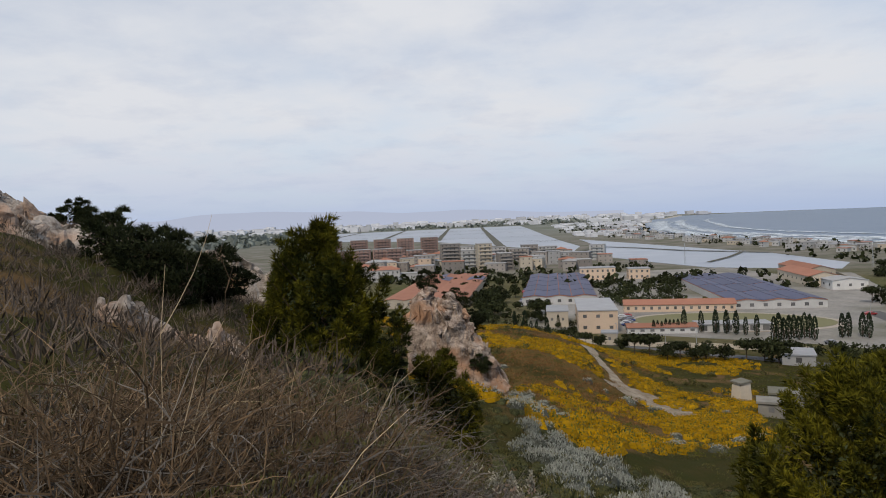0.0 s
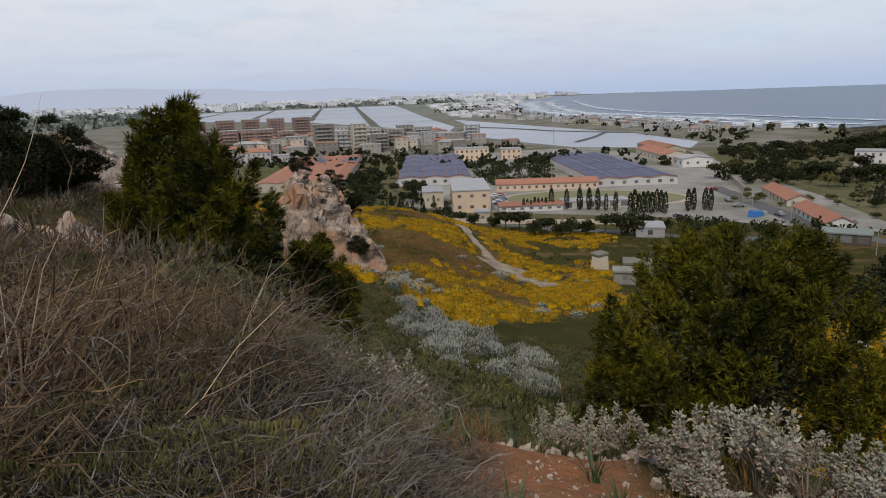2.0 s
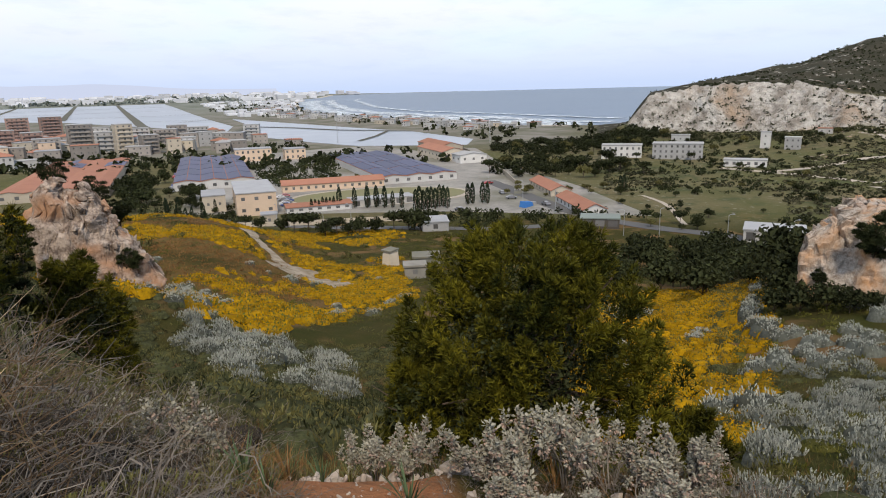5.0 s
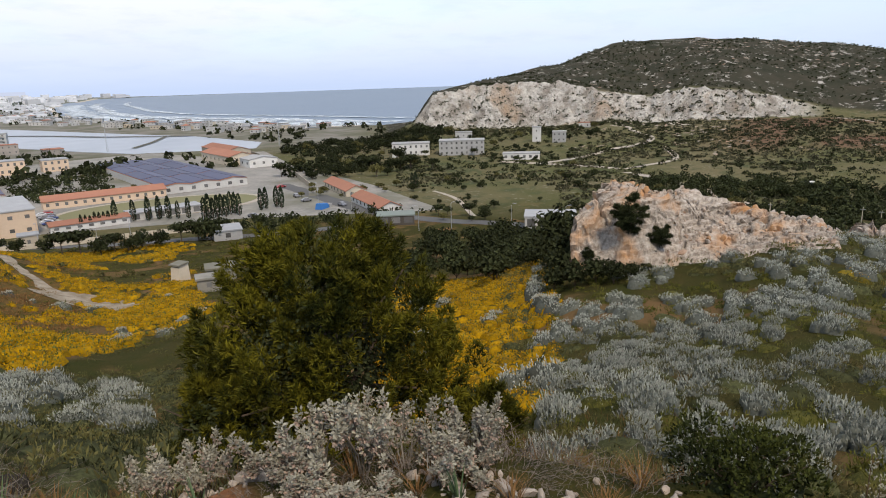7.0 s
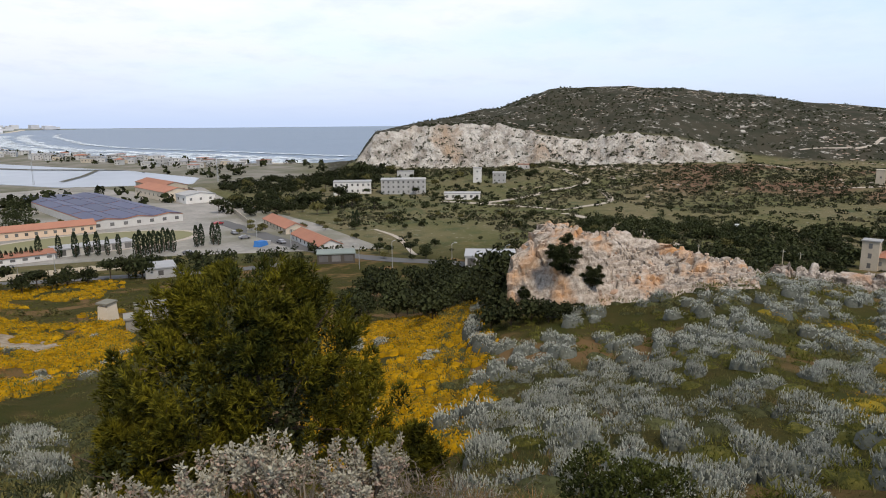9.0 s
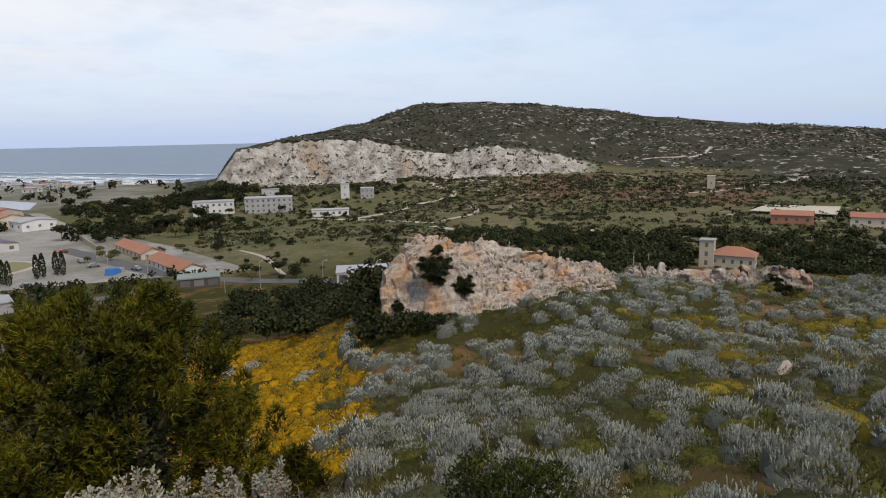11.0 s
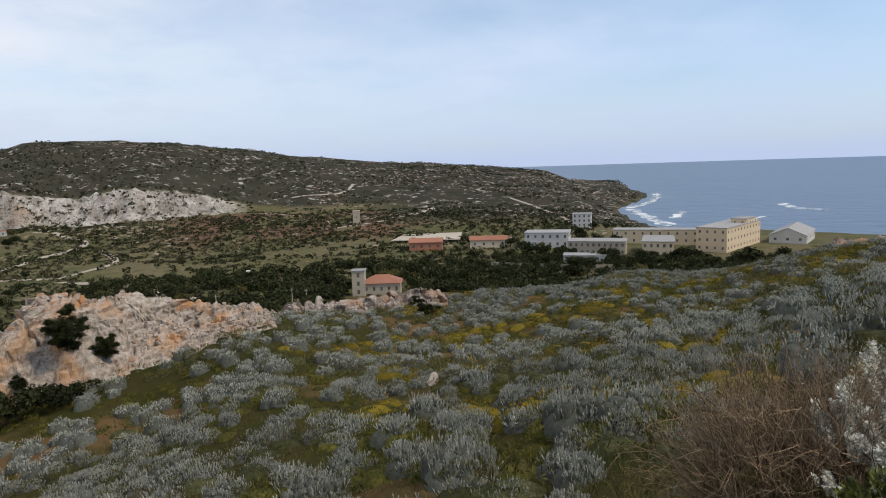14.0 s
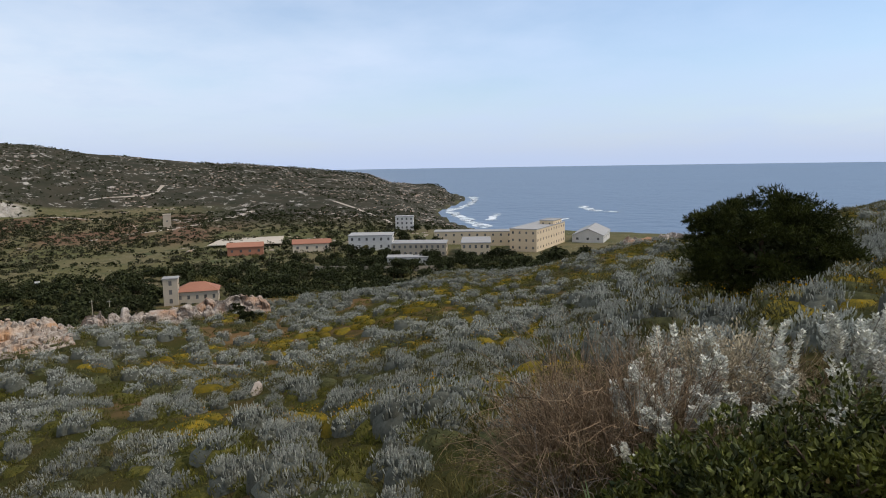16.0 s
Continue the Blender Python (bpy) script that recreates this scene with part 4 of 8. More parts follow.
building("long_barrack", "long low barrack with an orange tile roof", "building", 97, 271.5, 12, 44, 9, 3.1, M_peach, M_tile, "gable_x", 1, (14, 2), (1.1, 1.2), 1.6)
building("low_barrack", "low white building with an orange tile roof", "building", *g(74, 224, 0, 0), GRID, 23, 8, 2.2, M_white, M_tile, "gable_x", 1, (7, 1), (1.4, 0.8), 0.8)
building("low_garage", "long low garage with a flat grey roof", "building", *g(98, 222, 0, 0), GRID, 24, 8, 2.5, M_white, M_roof, "flat", 1, (6, 1), (2.2, 1.8))
building("gabled_shed", "gabled shed with an orange tile roof behind the warehouse", "shed", 196, 338, GRID, 15, 48, 5.0, M_cream, M_tile, "gable", 1, (3, 7), (1.3, 1.3), 2.2, "sheds")
building("gabled_shed", "long gabled shed with an orange tile roof and grey panels", "shed", 214, 372, GRID, 15, 48, 5.0, M_cream, M_tile, "gable", 1, (3, 7), (1.3, 1.3), 2.2, "sheds")
building("white_shed", "white shed with a pale flat roof by the yard", "shed", 197, 318, GRID, 16, 14, 4.5, M_white, M_rooflight, "gable", 1, (3, 2), (1.3, 1.3), 1.2)
building("grey_shed", "low grey concrete shed with a flat roof below the hill", "shed", *polar(28.3, 186), 24, 7.5, 9, 2.6, M_greyp, M_roof, "flat", 1, (1, 0), (1.3, 1.3))
building("tiled_house", "low house with a long orange tile roof beside the road", "house", 162, 198, 22, 8, 32, 2.3, M_cream, M_tile, "gable", 1, (2, 7), (1.1, 1.2), 1.8, "tiled houses")
building("tiled_house", "low house with a faded orange roof and white gable", "house", 145, 160, 22, 8, 30, 2.3, M_white, M_tile, "gable", 1, (2, 7), (1.1, 1.2), 1.8, "tiled houses")
# open hall as a closed box, its shaded inside painted as dark walls
building("canopy_hall", "open hall with a long green-grey sheet roof", "hall", *polar(42.6, 193), 43, 11, 7, 2.8, M_hallshade, M_green_roof, "flat", 1, (3, 1), (2.6, 1.8))
building("roadside_garage", "low white garage with a grey roof below the crag", "garage", *polar(56.2, 180), 56, 14, 10, 3.4, M_white, M_roof, "flat", 1, (4, 1), (2.2, 2.2))
building("gatehouse", "small cream gatehouse at the foot of the hill", "building", *polar(14.0, 216), 14, 5, 5, 3.6, M_cream, M_roof, "flat", 1, (1, 1))
x, y, z = on_land(24.15, 127)
ob = thing("stone_pillar", "ruined tan masonry pillar standing in the flowering scrub", "pillar", pose(x, y, z, 2, -3, 20))
part("shaft", Shape().add([(-1.35, -1.2, -0.8), (1.35, -1.2, -0.8), (1.35, 1.2, -0.8), (-1.35, 1.2, -0.8), (-1.05, -0.95, 3.2), (1.2, -1.0, 3.6), (1.15, 1.0, 3.5), (-1.1, 0.95, 3.0)],
                          [(3, 2, 1, 0), (4, 5, 6, 7), (0, 1, 5, 4), (1, 2, 6, 5), (2, 3, 7, 6), (3, 0, 4, 7)]), M_cream, ob)
part("cap_stone", Shape().box(-1.3, -1.2, 3.45, 1.35, 1.2, 3.75), M_concrete, ob)
x, y, z = on_land(26.4, 124)
ob = thing("covered_pile", "low pile under a turquoise plastic sheet", "pile", pose(x, y, z, 0, 0, 15))
part("sheet", Shape().add([(-1.6, -0.9, -0.2), (1.6, -0.9, -0.2), (1.6, 0.9, -0.2), (-1.6, 0.9, -0.2), (-1.1, -0.5, 0.8), (0.9, -0.6, 0.55), (1.0, 0.5, 0.7), (-0.9, 0.6, 0.9)],
                          [(3, 2, 1, 0), (4, 5, 6, 7), (0, 1, 5, 4), (1, 2, 6, 5), (2, 3, 7, 6), (3, 0, 4, 7)]), M_turquoise, ob)
building("hill_shack", "grey shack with a flat roof on the slope", "shack", *polar(27.4, 120), 25, 5.0, 4.0, 2.2, M_concrete, M_concrete, "flat", 1, (1, 1), (0.9, 0.9))
building("hill_shack", "low grey shack half hidden by bushes on the slope", "shack", *polar(26.3, 108), 25, 3.6, 3, 2.0, M_concrete, M_concrete, "flat", 1, (1, 1), (0.8, 0.8))

# the town behind the barracks
rng = random.Random(21)


def apartment(x, y, w, d, h, wall, label, turn=0.0):
    fl = max(2, round(h / 3.1))
    return building("apartment_block", label, "apartment block", x, y, turn, w, d, h, wall, M_rooflight, "flat", fl, (max(2, int(w / 3.6)), 0), (1.3, 1.3), group="apartment blocks", balcony=True)


for az in (-9.4, -7.2, -5.2, -3.2, -1.1):
    apartment(*polar(az, 780), 20, 14, 24, M_brick, "tall brick-clad apartment block before the salt pans", az + rng.uniform(-6, 6))
for az, r, h in ((-7.0, 640, 18), (-8.6, 660, 17), (-4.2, 640, 18), (-5.4, 690, 16), (-2.4, 650, 15)):
    apartment(*polar(az, r), 16, 14, h, M_brick, "dark red apartment block with balconies", az + rng.uniform(-8, 8))
for az, r, w, h in ((0.7, 590, 18, 22), (3.7, 560, 12, 22), (2.3, 575, 14, 16), (1.9, 640, 18, 17), (-1.6, 560, 18, 14), (5.5, 545, 12, 14), (6.6, 600, 18, 15),
                    (7.6, 620, 15, 17), (9.1, 640, 18, 14), (10.7, 600, 20, 10), (13.2, 640, 14, 14), (8.2, 560, 13, 10), (4.8, 640, 16, 15)):
    apartment(*polar(az, r), w, 13, h, rng.choice([M_taupe, M_greyp, M_greyp, M_white, M_cream]), rng.choice(["pale apartment block with stacked balconies", "light plastered apartment tower with balconies"]), az + rng.uniform(-12, 12))
for k in range(64):
    az, r = rng.uniform(-13.5, 17.5), rng.uniform(500, 700)
    if az > 12 and r > 600:
        continue
    w, h = rng.uniform(9, 18), rng.uniform(6, 12)
    building("town_house", rng.choice(["plastered town house with a flat terrace roof", "low plastered town house among trees"]), "house", *polar(az, r), az + rng.uniform(-15, 15), w, rng.uniform(9, 14), h,
             rng.choice([M_cream, M_white, M_greyp, M_taupe, M_taupe, M_peach]), rng.choice([M_rooflight, M_roof, M_tile]), rng.choice(["flat", "flat", "hip"]), max(2, int(h / 3.1)), (max(2, int(w / 3.8)), 0), (1.0, 1.1), group="town houses")
building("white_villa", "white two-storey building with a red hipped roof", "building", *polar(-5.2, 476), -3, 23, 12, 8.5, M_white, M_tile, "hip", 2, (7, 3), (1.2, 1.6), 2.4)
building("white_hall", "long white hall with a low roof", "hall", *polar(-8.6, 478), -6, 30, 10, 4.2, M_white, M_rooflight, "flat", 1, (8, 2))
building("white_hall", "low white hall beside the villa", "hall", *polar(-2.6, 480), -3, 20, 10, 5.0, M_white, M_rooflight, "flat", 1, (6, 2))
building("pink_block", "pink plastered three-storey block with a flat roof", "building", *polar(13.2, 430), GRID, 22, 12, 7.5, M_peach, M_roof, "flat", 2, (7, 3), (1.2, 1.5))
building("pink_block", "pink plastered block beside a row of trees", "building", *polar(16.6, 430), GRID, 13, 12, 6.5, M_peach, M_roof, "flat", 2, (4, 3), (1.2, 1.5))

# houses along the beach
for k in range(130):
    t = rng.random() ** 1.4
    y = 585 + t * 1500
    x = np.interp(y, [p[1] for p in SHORE], [p[0] for p in SHORE]) - rng.uniform(28, 130)
    w, h = rng.uniform(6, 15), rng.uniform(3.2, 6.5)
    building("beach_house", rng.choice(["white seaside house with a flat roof", "pale seaside house among palms", "cream seaside house with a terrace"]), "house", x, y, rng.uniform(-10, 70), w, rng.uniform(7, 11), h,
             rng.choice([M_white, M_cream, M_greyp, M_greyp, M_greyp]), rng.choice([M_rooflight, M_roof, M_roof, M_rooflight, M_tile]), rng.choice(["flat", "flat", "flat", "hip"]), 2 if h > 5.0 else 1, (max(2, int(w / 4)), 0), (1.3, 1.4), rise=1.5, group="beach houses")

# old barracks at the foot of the cape
building("ruined_barrack", "derelict two-storey pale barrack with empty windows", "building", *polar(44.2, 372), 46, 21, 12, 6.5, M_white, M_rooflight, "flat", 2, (7, 3), (1.1, 1.3), group="old barracks")
building("ruined_barrack", "long derelict grey-white barrack with rows of empty windows", "building", *polar(48.6, 368), 50, 25, 12, 8.0, M_greyp, M_rooflight, "flat", 3, (9, 4), (1.0, 1.2), group="old barracks")
building("ruined_barrack", "low white derelict building by the track", "building", *polar(53.7, 345), 55, 19, 8, 3.2, M_white, M_rooflight, "flat", 1, (6, 2), (1.4, 1.4), group="old barracks")
building("ruined_tower_house", "pale ruined tower house among dark trees", "ruin", *polar(55.0, 415), 60, 5, 5, 9.0, M_white, M_rooflight, "flat", 2, (1, 1), group="old barracks")
building("ruined_tower_house", "ruined grey house with gaping windows", "ruin", *polar(56.9, 410), 60, 8, 6, 6.5, M_greyp, M_greyp, "flat", 2, (3, 2), group="old barracks")
building("ruined_barrack", "pale hut at the foot of the cliff", "ruin", *polar(48.8, 440), 50, 11, 6, 4.5, M_greyp, M_rooflight, "flat", 1, (3, 1), group="old barracks")
building("red_shed", "small shed with a red roof under the cliff", "shed", *polar(59.0, 470), 60, 8, 5, 3.5, M_white, M_rust, "flat", 1, (2, 1))
building("stone_tower", "small square stone tower on the red slope", "tower", *polar(85.6, 430), 85, 4.5, 4.5, 8.0, M_cream, M_cream, "flat", 1, (1, 1))
building("white_pillar_hut", "small white hut in the meadow", "hut", *polar(76.3, 270), 76, 1.3, 1.3, 2.6, M_white, M_white, "flat", 1, (0, 0))

# the house with a tower in the wood
building("tower_house", "cream villa with a red tile roof in the pine wood", "house", *polar(87.5, 216), 93, 12.4, 8, 3.9, M_cream, M_tile, "hip", 1, (5, 2), (0.8, 1.2), 2.4)
building("villa_tower", "square cream tower of the villa in the wood", "tower", *polar(85.5, 215.5), 93, 4.2, 4.2, 8.3, M_cream, M_rooflight, "flat", 3, (1, 1), (0.9, 1.4))
building("red_roof_house", "low house with a red tile roof behind the wood", "house", *polar(91.5, 318), 95, 16, 8, 4.0, M_rust, M_tile, "gable_x", 1, (4, 1), (1.1, 1.2), 1.6, "red-roofed houses")
building("red_roof_house", "long low house with a red tile roof", "house", *polar(97.0, 320), 97, 18, 8, 4.0, M_cream, M_tile, "gable_x", 1, (4, 1), (1.1, 1.2), 1.6, "red-roofed houses")
sheet("sand_lot", [polar(88.5, 350), polar(94.5, 345), polar(94.8, 400), polar(90.5, 405)], M_sand, 0.15, "bare sandy lot behind the wood", "lot")

# the old hospital by the cove
building("hospital_wing", "large ochre four-storey block with rows of windows", "building", *polar(115.3, 312), 136, 13.5, 44, 10.6, M_yellow, M_rooflight, "flat", 3, (4, 11), (0.9, 1.2), group="hospital blocks")
building("hospital_annex", "flat-roofed stair house on the ochre block", "building", *polar(117.3, 335), 136, 7, 14, 12.6, M_yellow, M_rooflight, "flat", 4, (2, 4), group="hospital blocks")
building("hospital_wing", "long pale wing with a flat roof and many windows", "building", *polar(106.2, 298), 112, 25, 13, 6.0, M_cream, M_rooflight, "flat", 2, (10, 4), (1.0, 1.3), group="hospital blocks")
building("hospital_wing", "cream wing with a cornice and flat roof", "building", *polar(111.2, 292), 112, 13, 24, 6.6, M_yellow, M_rooflight, "flat", 2, (5, 6), (1.0, 1.4), group="hospital blocks")
building("hospital_wing", "long back wing closing the courtyard", "building", *polar(111.0, 335), 112, 40, 10, 6.8, M_yellow, M_rooflight, "flat", 2, (10, 3), (0.9, 1.2), group="hospital blocks")
building("hospital_wing", "pale block with two storeys beside the wood", "building", *polar(102.0, 318), 108, 21, 14, 7.0, M_white, M_rooflight, "flat", 2, (6, 4), (1.0, 1.4), group="hospital blocks")
building("white_tent_hall", "low white hall before the hospital", "hall", *polar(105.2, 272), 108, 17, 8, 3.4, M_white, M_rooflight, "flat", 1, (5, 2))
building("white_block", "white three-storey block on the far side of the cove", "building", *polar(105.0, 405), 108, 11, 9, 8.0, M_white, M_rooflight, "flat", 3, (4, 2), (1.0, 1.3))
building("shore_hall", "white hall with a low pitched roof by the shore", "hall", *polar(120.8, 350), 128, 16, 34, 3.8, M_white, M_rooflight, "gable", 1, (3, 6), (1.2, 1.2), 3.4)


# ---- tracks and roads ----
def dirt(az_r, width, label="pale dirt track across the meadows"):
    return ribbon("dirt_track", [polar(*p) for p in az_r], width, M_track, 0.12, label, "track")


dirt([(52, 340), (55.4, 330), (58.5, 322), (62.2, 308), (66, 280), (70.3, 246), (74, 215)], 4.6)
dirt([(55.4, 331), (59, 352), (62, 380), (63.2, 390), (64.4, 420), (63, 450), (62, 480), (60.5, 498)], 4.3)
dirt([(62.2, 309), (64, 322), (66.3, 342), (66.0, 365), (65.3, 385)], 3.2)
dirt([(77.5, 500), (79, 505), (81, 490)], 4.3)
dirt([(86, 470), (88, 450), (91, 480), (92.2, 520)], 5.8)
dirt([(82, 410), (85, 420), (88, 440), (89.5, 470)], 3.2)
dirt([(66.5, 505), (66.0, 490), (67.0, 470)], 7.2)
dirt([(46, 260), (48, 240), (49.5, 205)], 1.7, "thin worn footpath in the meadow")
ribbon("dirt_track", [polar(*p) for p in SLOPE_PATH], 2.4, M_slope, 0.10, "bare pale dirt path down the flowery slope", "track", rag=1.1)
ribbon("dirt_track", [polar(15.0, 121), polar(16.6, 113), polar(18.4, 108), polar(20.2, 103)], 7.0, M_slope, 0.16, "wide worn patch of pale earth on the slope", "track", rag=1.2)
dirt([(99, 560), (101, 520), (103, 470), (104, 430)], 3.0)
dirt([(80, 560), (84, 570), (85.5, 620)], 3.0)
ribbon("road", [polar(33, 300), polar(36, 262), polar(40, 225), polar(46, 200), polar(52, 190), polar(58, 178)], 7, M_asphalt, 0.12, "grey asphalt road past the barracks", "road")
ribbon("road", [polar(31.5, 470), polar(33.5, 380), polar(35, 330), polar(36, 262)], 6, M_concrete, 0.14, "pale road along the barracks wall", "road")
ribbon("road", [polar(0, 262), polar(8, 240), polar(16, 208), polar(24, 196), polar(33, 190), polar(40, 200)], 6, M_asphalt, 0.12, "grey road at the foot of the hill", "road")



# ---- rocks ----
def block_mesh(seed, material, planes=11):
    """A broken block of limestone: random cuts round a ball, with a little relief."""
    rg = np.random.default_rng(seed)
    bm = bmesh.new()
    bmesh.ops.create_icosphere(bm, subdivisions=2, radius=1)
    d = np.array([v.co for v in bm.verts])
    n = rg.normal(size=(planes, 3))
    n /= np.linalg.norm(n, axis=1)[:, None]
    h = rg.uniform(0.45, 0.95, planes)
    dots = d @ n.T
    r = np.where(dots > 0.1, h / np.maximum(dots, 0.1), 9).min(1).clip(0.3, 1.35)
    r *= 1 + 0.22 * (fbm(d[:, 0] * 5 + seed, d[:, 1] * 5 + d[:, 2] * 4.3, 3, seed) - 0.5)
    for v, k in zip(bm.verts, r):
        v.co *= k
    me = bpy.data.meshes.new("rock_block")
    bm.to_mesh(me)
    bm.free()
    me.materials.append(material)
    return me


LIME_BLOCKS = [block_mesh(200 + k, M_lime) for k in range(5)]
PINK_BLOCKS = [block_mesh(210 + k, M_lime_pink) for k in range(4)]
OCHRE_BLOCKS = [block_mesh(220 + k, M_lime_red) for k in range(4)]
STONES = [block_mesh(240 + k, M_stone, 12) for k in range(6)]


ROCK = []


def on_rock(az, el):
    """The place on the crags in a direction from the viewpoint."""
    v = np.concatenate(ROCK)
    r = np.hypot(v[:, 0], v[:, 1])
    e = np.hypot(np.degrees(np.arctan2(v[:, 0], v[:, 1])) - az, np.degrees(np.arctan2(v[:, 2] - 45, r)) - el)
    near = np.nonzero(e < max(0.35, e.min() * 1.2))[0]
    return tuple(v[near[r[near].argmin()]].tolist())


def crag(name, label, az, r, w, d, turn, profile, material, blocks, seed, n_blocks, lean=0.0, res=0.16, size=1.0, level=False, ramp=(0.30, 0.30), rubble=0):
    """A limestone outcrop w wide and d deep; profile: heights along its width, on a front that steepens."""
    x, y, z = on_land(az, r)
    ob = thing(name, label, "rock", pose(x, y, z, 0, 0, -turn))
    nu, nv = int(w / res), int(d / res)
    u, v = np.meshgrid(np.linspace(-0.5, 0.5, nu), np.linspace(0, 1, nv), indexing="ij")
    px = u * w
    profile = [p - z for p in profile] if level else profile
    hp = np.interp(u + lean * (v - 0.4), np.linspace(-0.5, 0.5, len(profile)), profile)
    ve = v + 0.22 * (fbm(px * 0.28, px * 0 + seed, 3, seed + 3) - 0.5)
    f = smooth(0.02, ramp[0] + (ramp[1] - ramp[0]) * smooth(-0.25, 0.15, u), ve) * (1 - smooth(0.6, 1.0, v))
    ends = smooth(0.5, 0.45, np.abs(u))
    sx, sy = px.ravel(), (v * d).ravel()
    base = (hp * f * ends).ravel()
    crack = np.abs(fbm(sx * 0.55, sy * 0.55 + base * 0.4, 4, seed) - 0.5) * 2
    cell = vnoise(sx * 1.1, sy * 0.8 + base * 0.5, seed + 5)
    hz = base * ((0.95 + 0.1 * cell) if level else (0.84 + 0.36 * cell)) + (fbm(sx * 0.9, sy * 0.9 + base * 0.6, 5, seed + 9) - 0.45) * 1.6 * f.ravel() * ends.ravel()
    hz -= 0.9 * smooth(0.16, 0.0, crack) * (f * ends).ravel()
    step = 0.42
    hz = hz * 0.55 + np.round(hz / step) * step * 0.45
    push_x = (fbm(sx * 0.8 + 40, hz * 1.1, 4, seed + 20) - 0.5) * 1.5 * (f * ends).ravel()
    push_y = (fbm(sx * 0.8, hz * 1.1 + 40, 4, seed + 30) - 0.5) * 1.9 * (f * ends).ravel()
    c, q = math.cos(radians(turn)), math.sin(radians(turn))
    gx, gy = x + (sx + push_x) * c + (sy + push_y - d * 0.3) * q, y - (sx + push_x) * q + (sy + push_y - d * 0.3) * c
    gz = land(gx, gy)[0] - z
    if level:
        gz = gz * (1 - f * ends).ravel()
    edge = np.minimum(f * ends, 0.25).ravel() * 4
    vert = np.stack([sx + push_x, sy + push_y - d * 0.3, gz - 0.6 * (1 - edge) + hz], 1)
    ROCK.append(np.stack([gx, gy, vert[:, 2] + z], 1))
    k = np.arange(nu * nv).reshape(nu, nv)
    fc = np.stack([k[:-1, :-1], k[1:, :-1], k[1:, 1:], k[:-1, 1:]], -1).reshape(-1, 4)
    part("rock_face", mesh_np("rock_face", vert, fc, material), None, ob)
    rg = random.Random(seed)
    strong = np.nonzero((f * ends).ravel() > 0.12)[0]
    for _ in range(n_blocks):
        i = strong[rg.randrange(len(strong))]
        s = (0.10 + 0.50 * rg.random() ** 2.6) * size
        b = new("rock_block", rg.choice(blocks))
        b.parent = ob
        b.matrix_basis = Matrix.LocRotScale(Vector(vert[i]), Euler((rg.uniform(0, 6), rg.uniform(0, 6), rg.uniform(0, 6))), Vector((s * rg.uniform(1, 1.8), s * rg.uniform(0.8, 1.3), s * rg.uniform(0.6, 1.0))))
    scree = np.nonzero(((f * ends).ravel() > 0.1) & (u.ravel() > -0.12) & (v.ravel() < 0.55))[0]
    for _ in range(rubble):
        i = scree[rg.randrange(len(scree))]
        s = 0.07 + 0.22 * rg.random() ** 2
        b = new("rock_block", rg.choice(blocks))
        b.parent = ob
        b.matrix_basis = Matrix.LocRotScale(Vector(vert[i]), Euler((rg.uniform(0, 6), rg.uniform(0, 6), rg.uniform(0, 6))), Vector((s * rg.uniform(1, 1.7), s, s * rg.uniform(0.6, 1.0))))
    return ob


crag("limestone_pinnacle", "weathered pinkish-grey limestone pinnacle rising from the scrub", 0.75, 50, 7.8, 6.5, 0, [37.9, 39.0, 39.2, 38.8, 38.2, 36.9, 35.2, 33.6, 32.0], M_lime_pink, PINK_BLOCKS, 300, 170, 0.0, 0.08, 0.9, True)
crag("limestone_crag", "broken limestone crag with orange ochre stains", 68.2, 50, 18.8, 15, 68, [33.6, 36.2, 36.5, 35.8, 35.9, 35.4, 34.8, 34.5, 34.3, 33.9], M_lime_red, OCHRE_BLOCKS + LIME_BLOCKS, 310, 220, 0.0, 0.09, 0.8, True, (0.26, 0.62), 330)
crag("limestone_ledge", "low pale limestone ledge along the brow of the hill", 78.5, 62, 9, 4.0, 80, [0.6, 1.0, 0.8, 0.9, 0.5], M_lime, LIME_BLOCKS, 320, 60, 0.0, 0.10, 0.8)
crag("limestone_ledge", "low pale limestone ledge with dark bushes growing on it", 88.5, 63, 11, 4.0, 90, [0.6, 0.9, 1.1, 1.2, 1.5, 0.8], M_lime, LIME_BLOCKS, 330, 80, 0.0, 0.10, 0.9)
crag("limestone_ledge", "low pale limestone ledge between silver shrubs", 83.2, 62, 7.5, 4.0, 84, [0.5, 0.9, 0.8, 1.1, 0.8], M_lime, LIME_BLOCKS, 325, 50, 0.0, 0.10, 0.8)
crag("limestone_ledge", "low pale rocky brow of the slope above the cove", 126.5, 84, 11, 5.0, 120, [0.3, 0.7, 0.5, 0.8, 0.6, 0.4], M_lime, LIME_BLOCKS, 335, 50, 0.0, 0.14, 0.7)
crag("limestone_outcrop", "rough limestone outcrop on the shoulder of the hill", -31.5, 30, 9.5, 6, -30, [0.7, 1.2, 0.9, 1.0, 0.8, 0.4], M_lime, LIME_BLOCKS, 340, 150, 0.0, 0.10, 0.75)
crag("limestone_outcrop", "low grey limestone ridge running down the shoulder", -23.0, 15.5, 3.4, 1.6, -22, [0.15, 0.25, 0.3, 0.2, 0.28, 0.15], M_lime, LIME_BLOCKS, 350, 40, 0.0, 0.09, 0.4)
crag("limestone_outcrop", "ochre limestone outcrop behind the pines", -17.3, 36, 3.6, 3, -17, [1.0, 2.4, 2.6, 1.4], M_lime_red, OCHRE_BLOCKS, 360, 20, 0.0, 0.09)

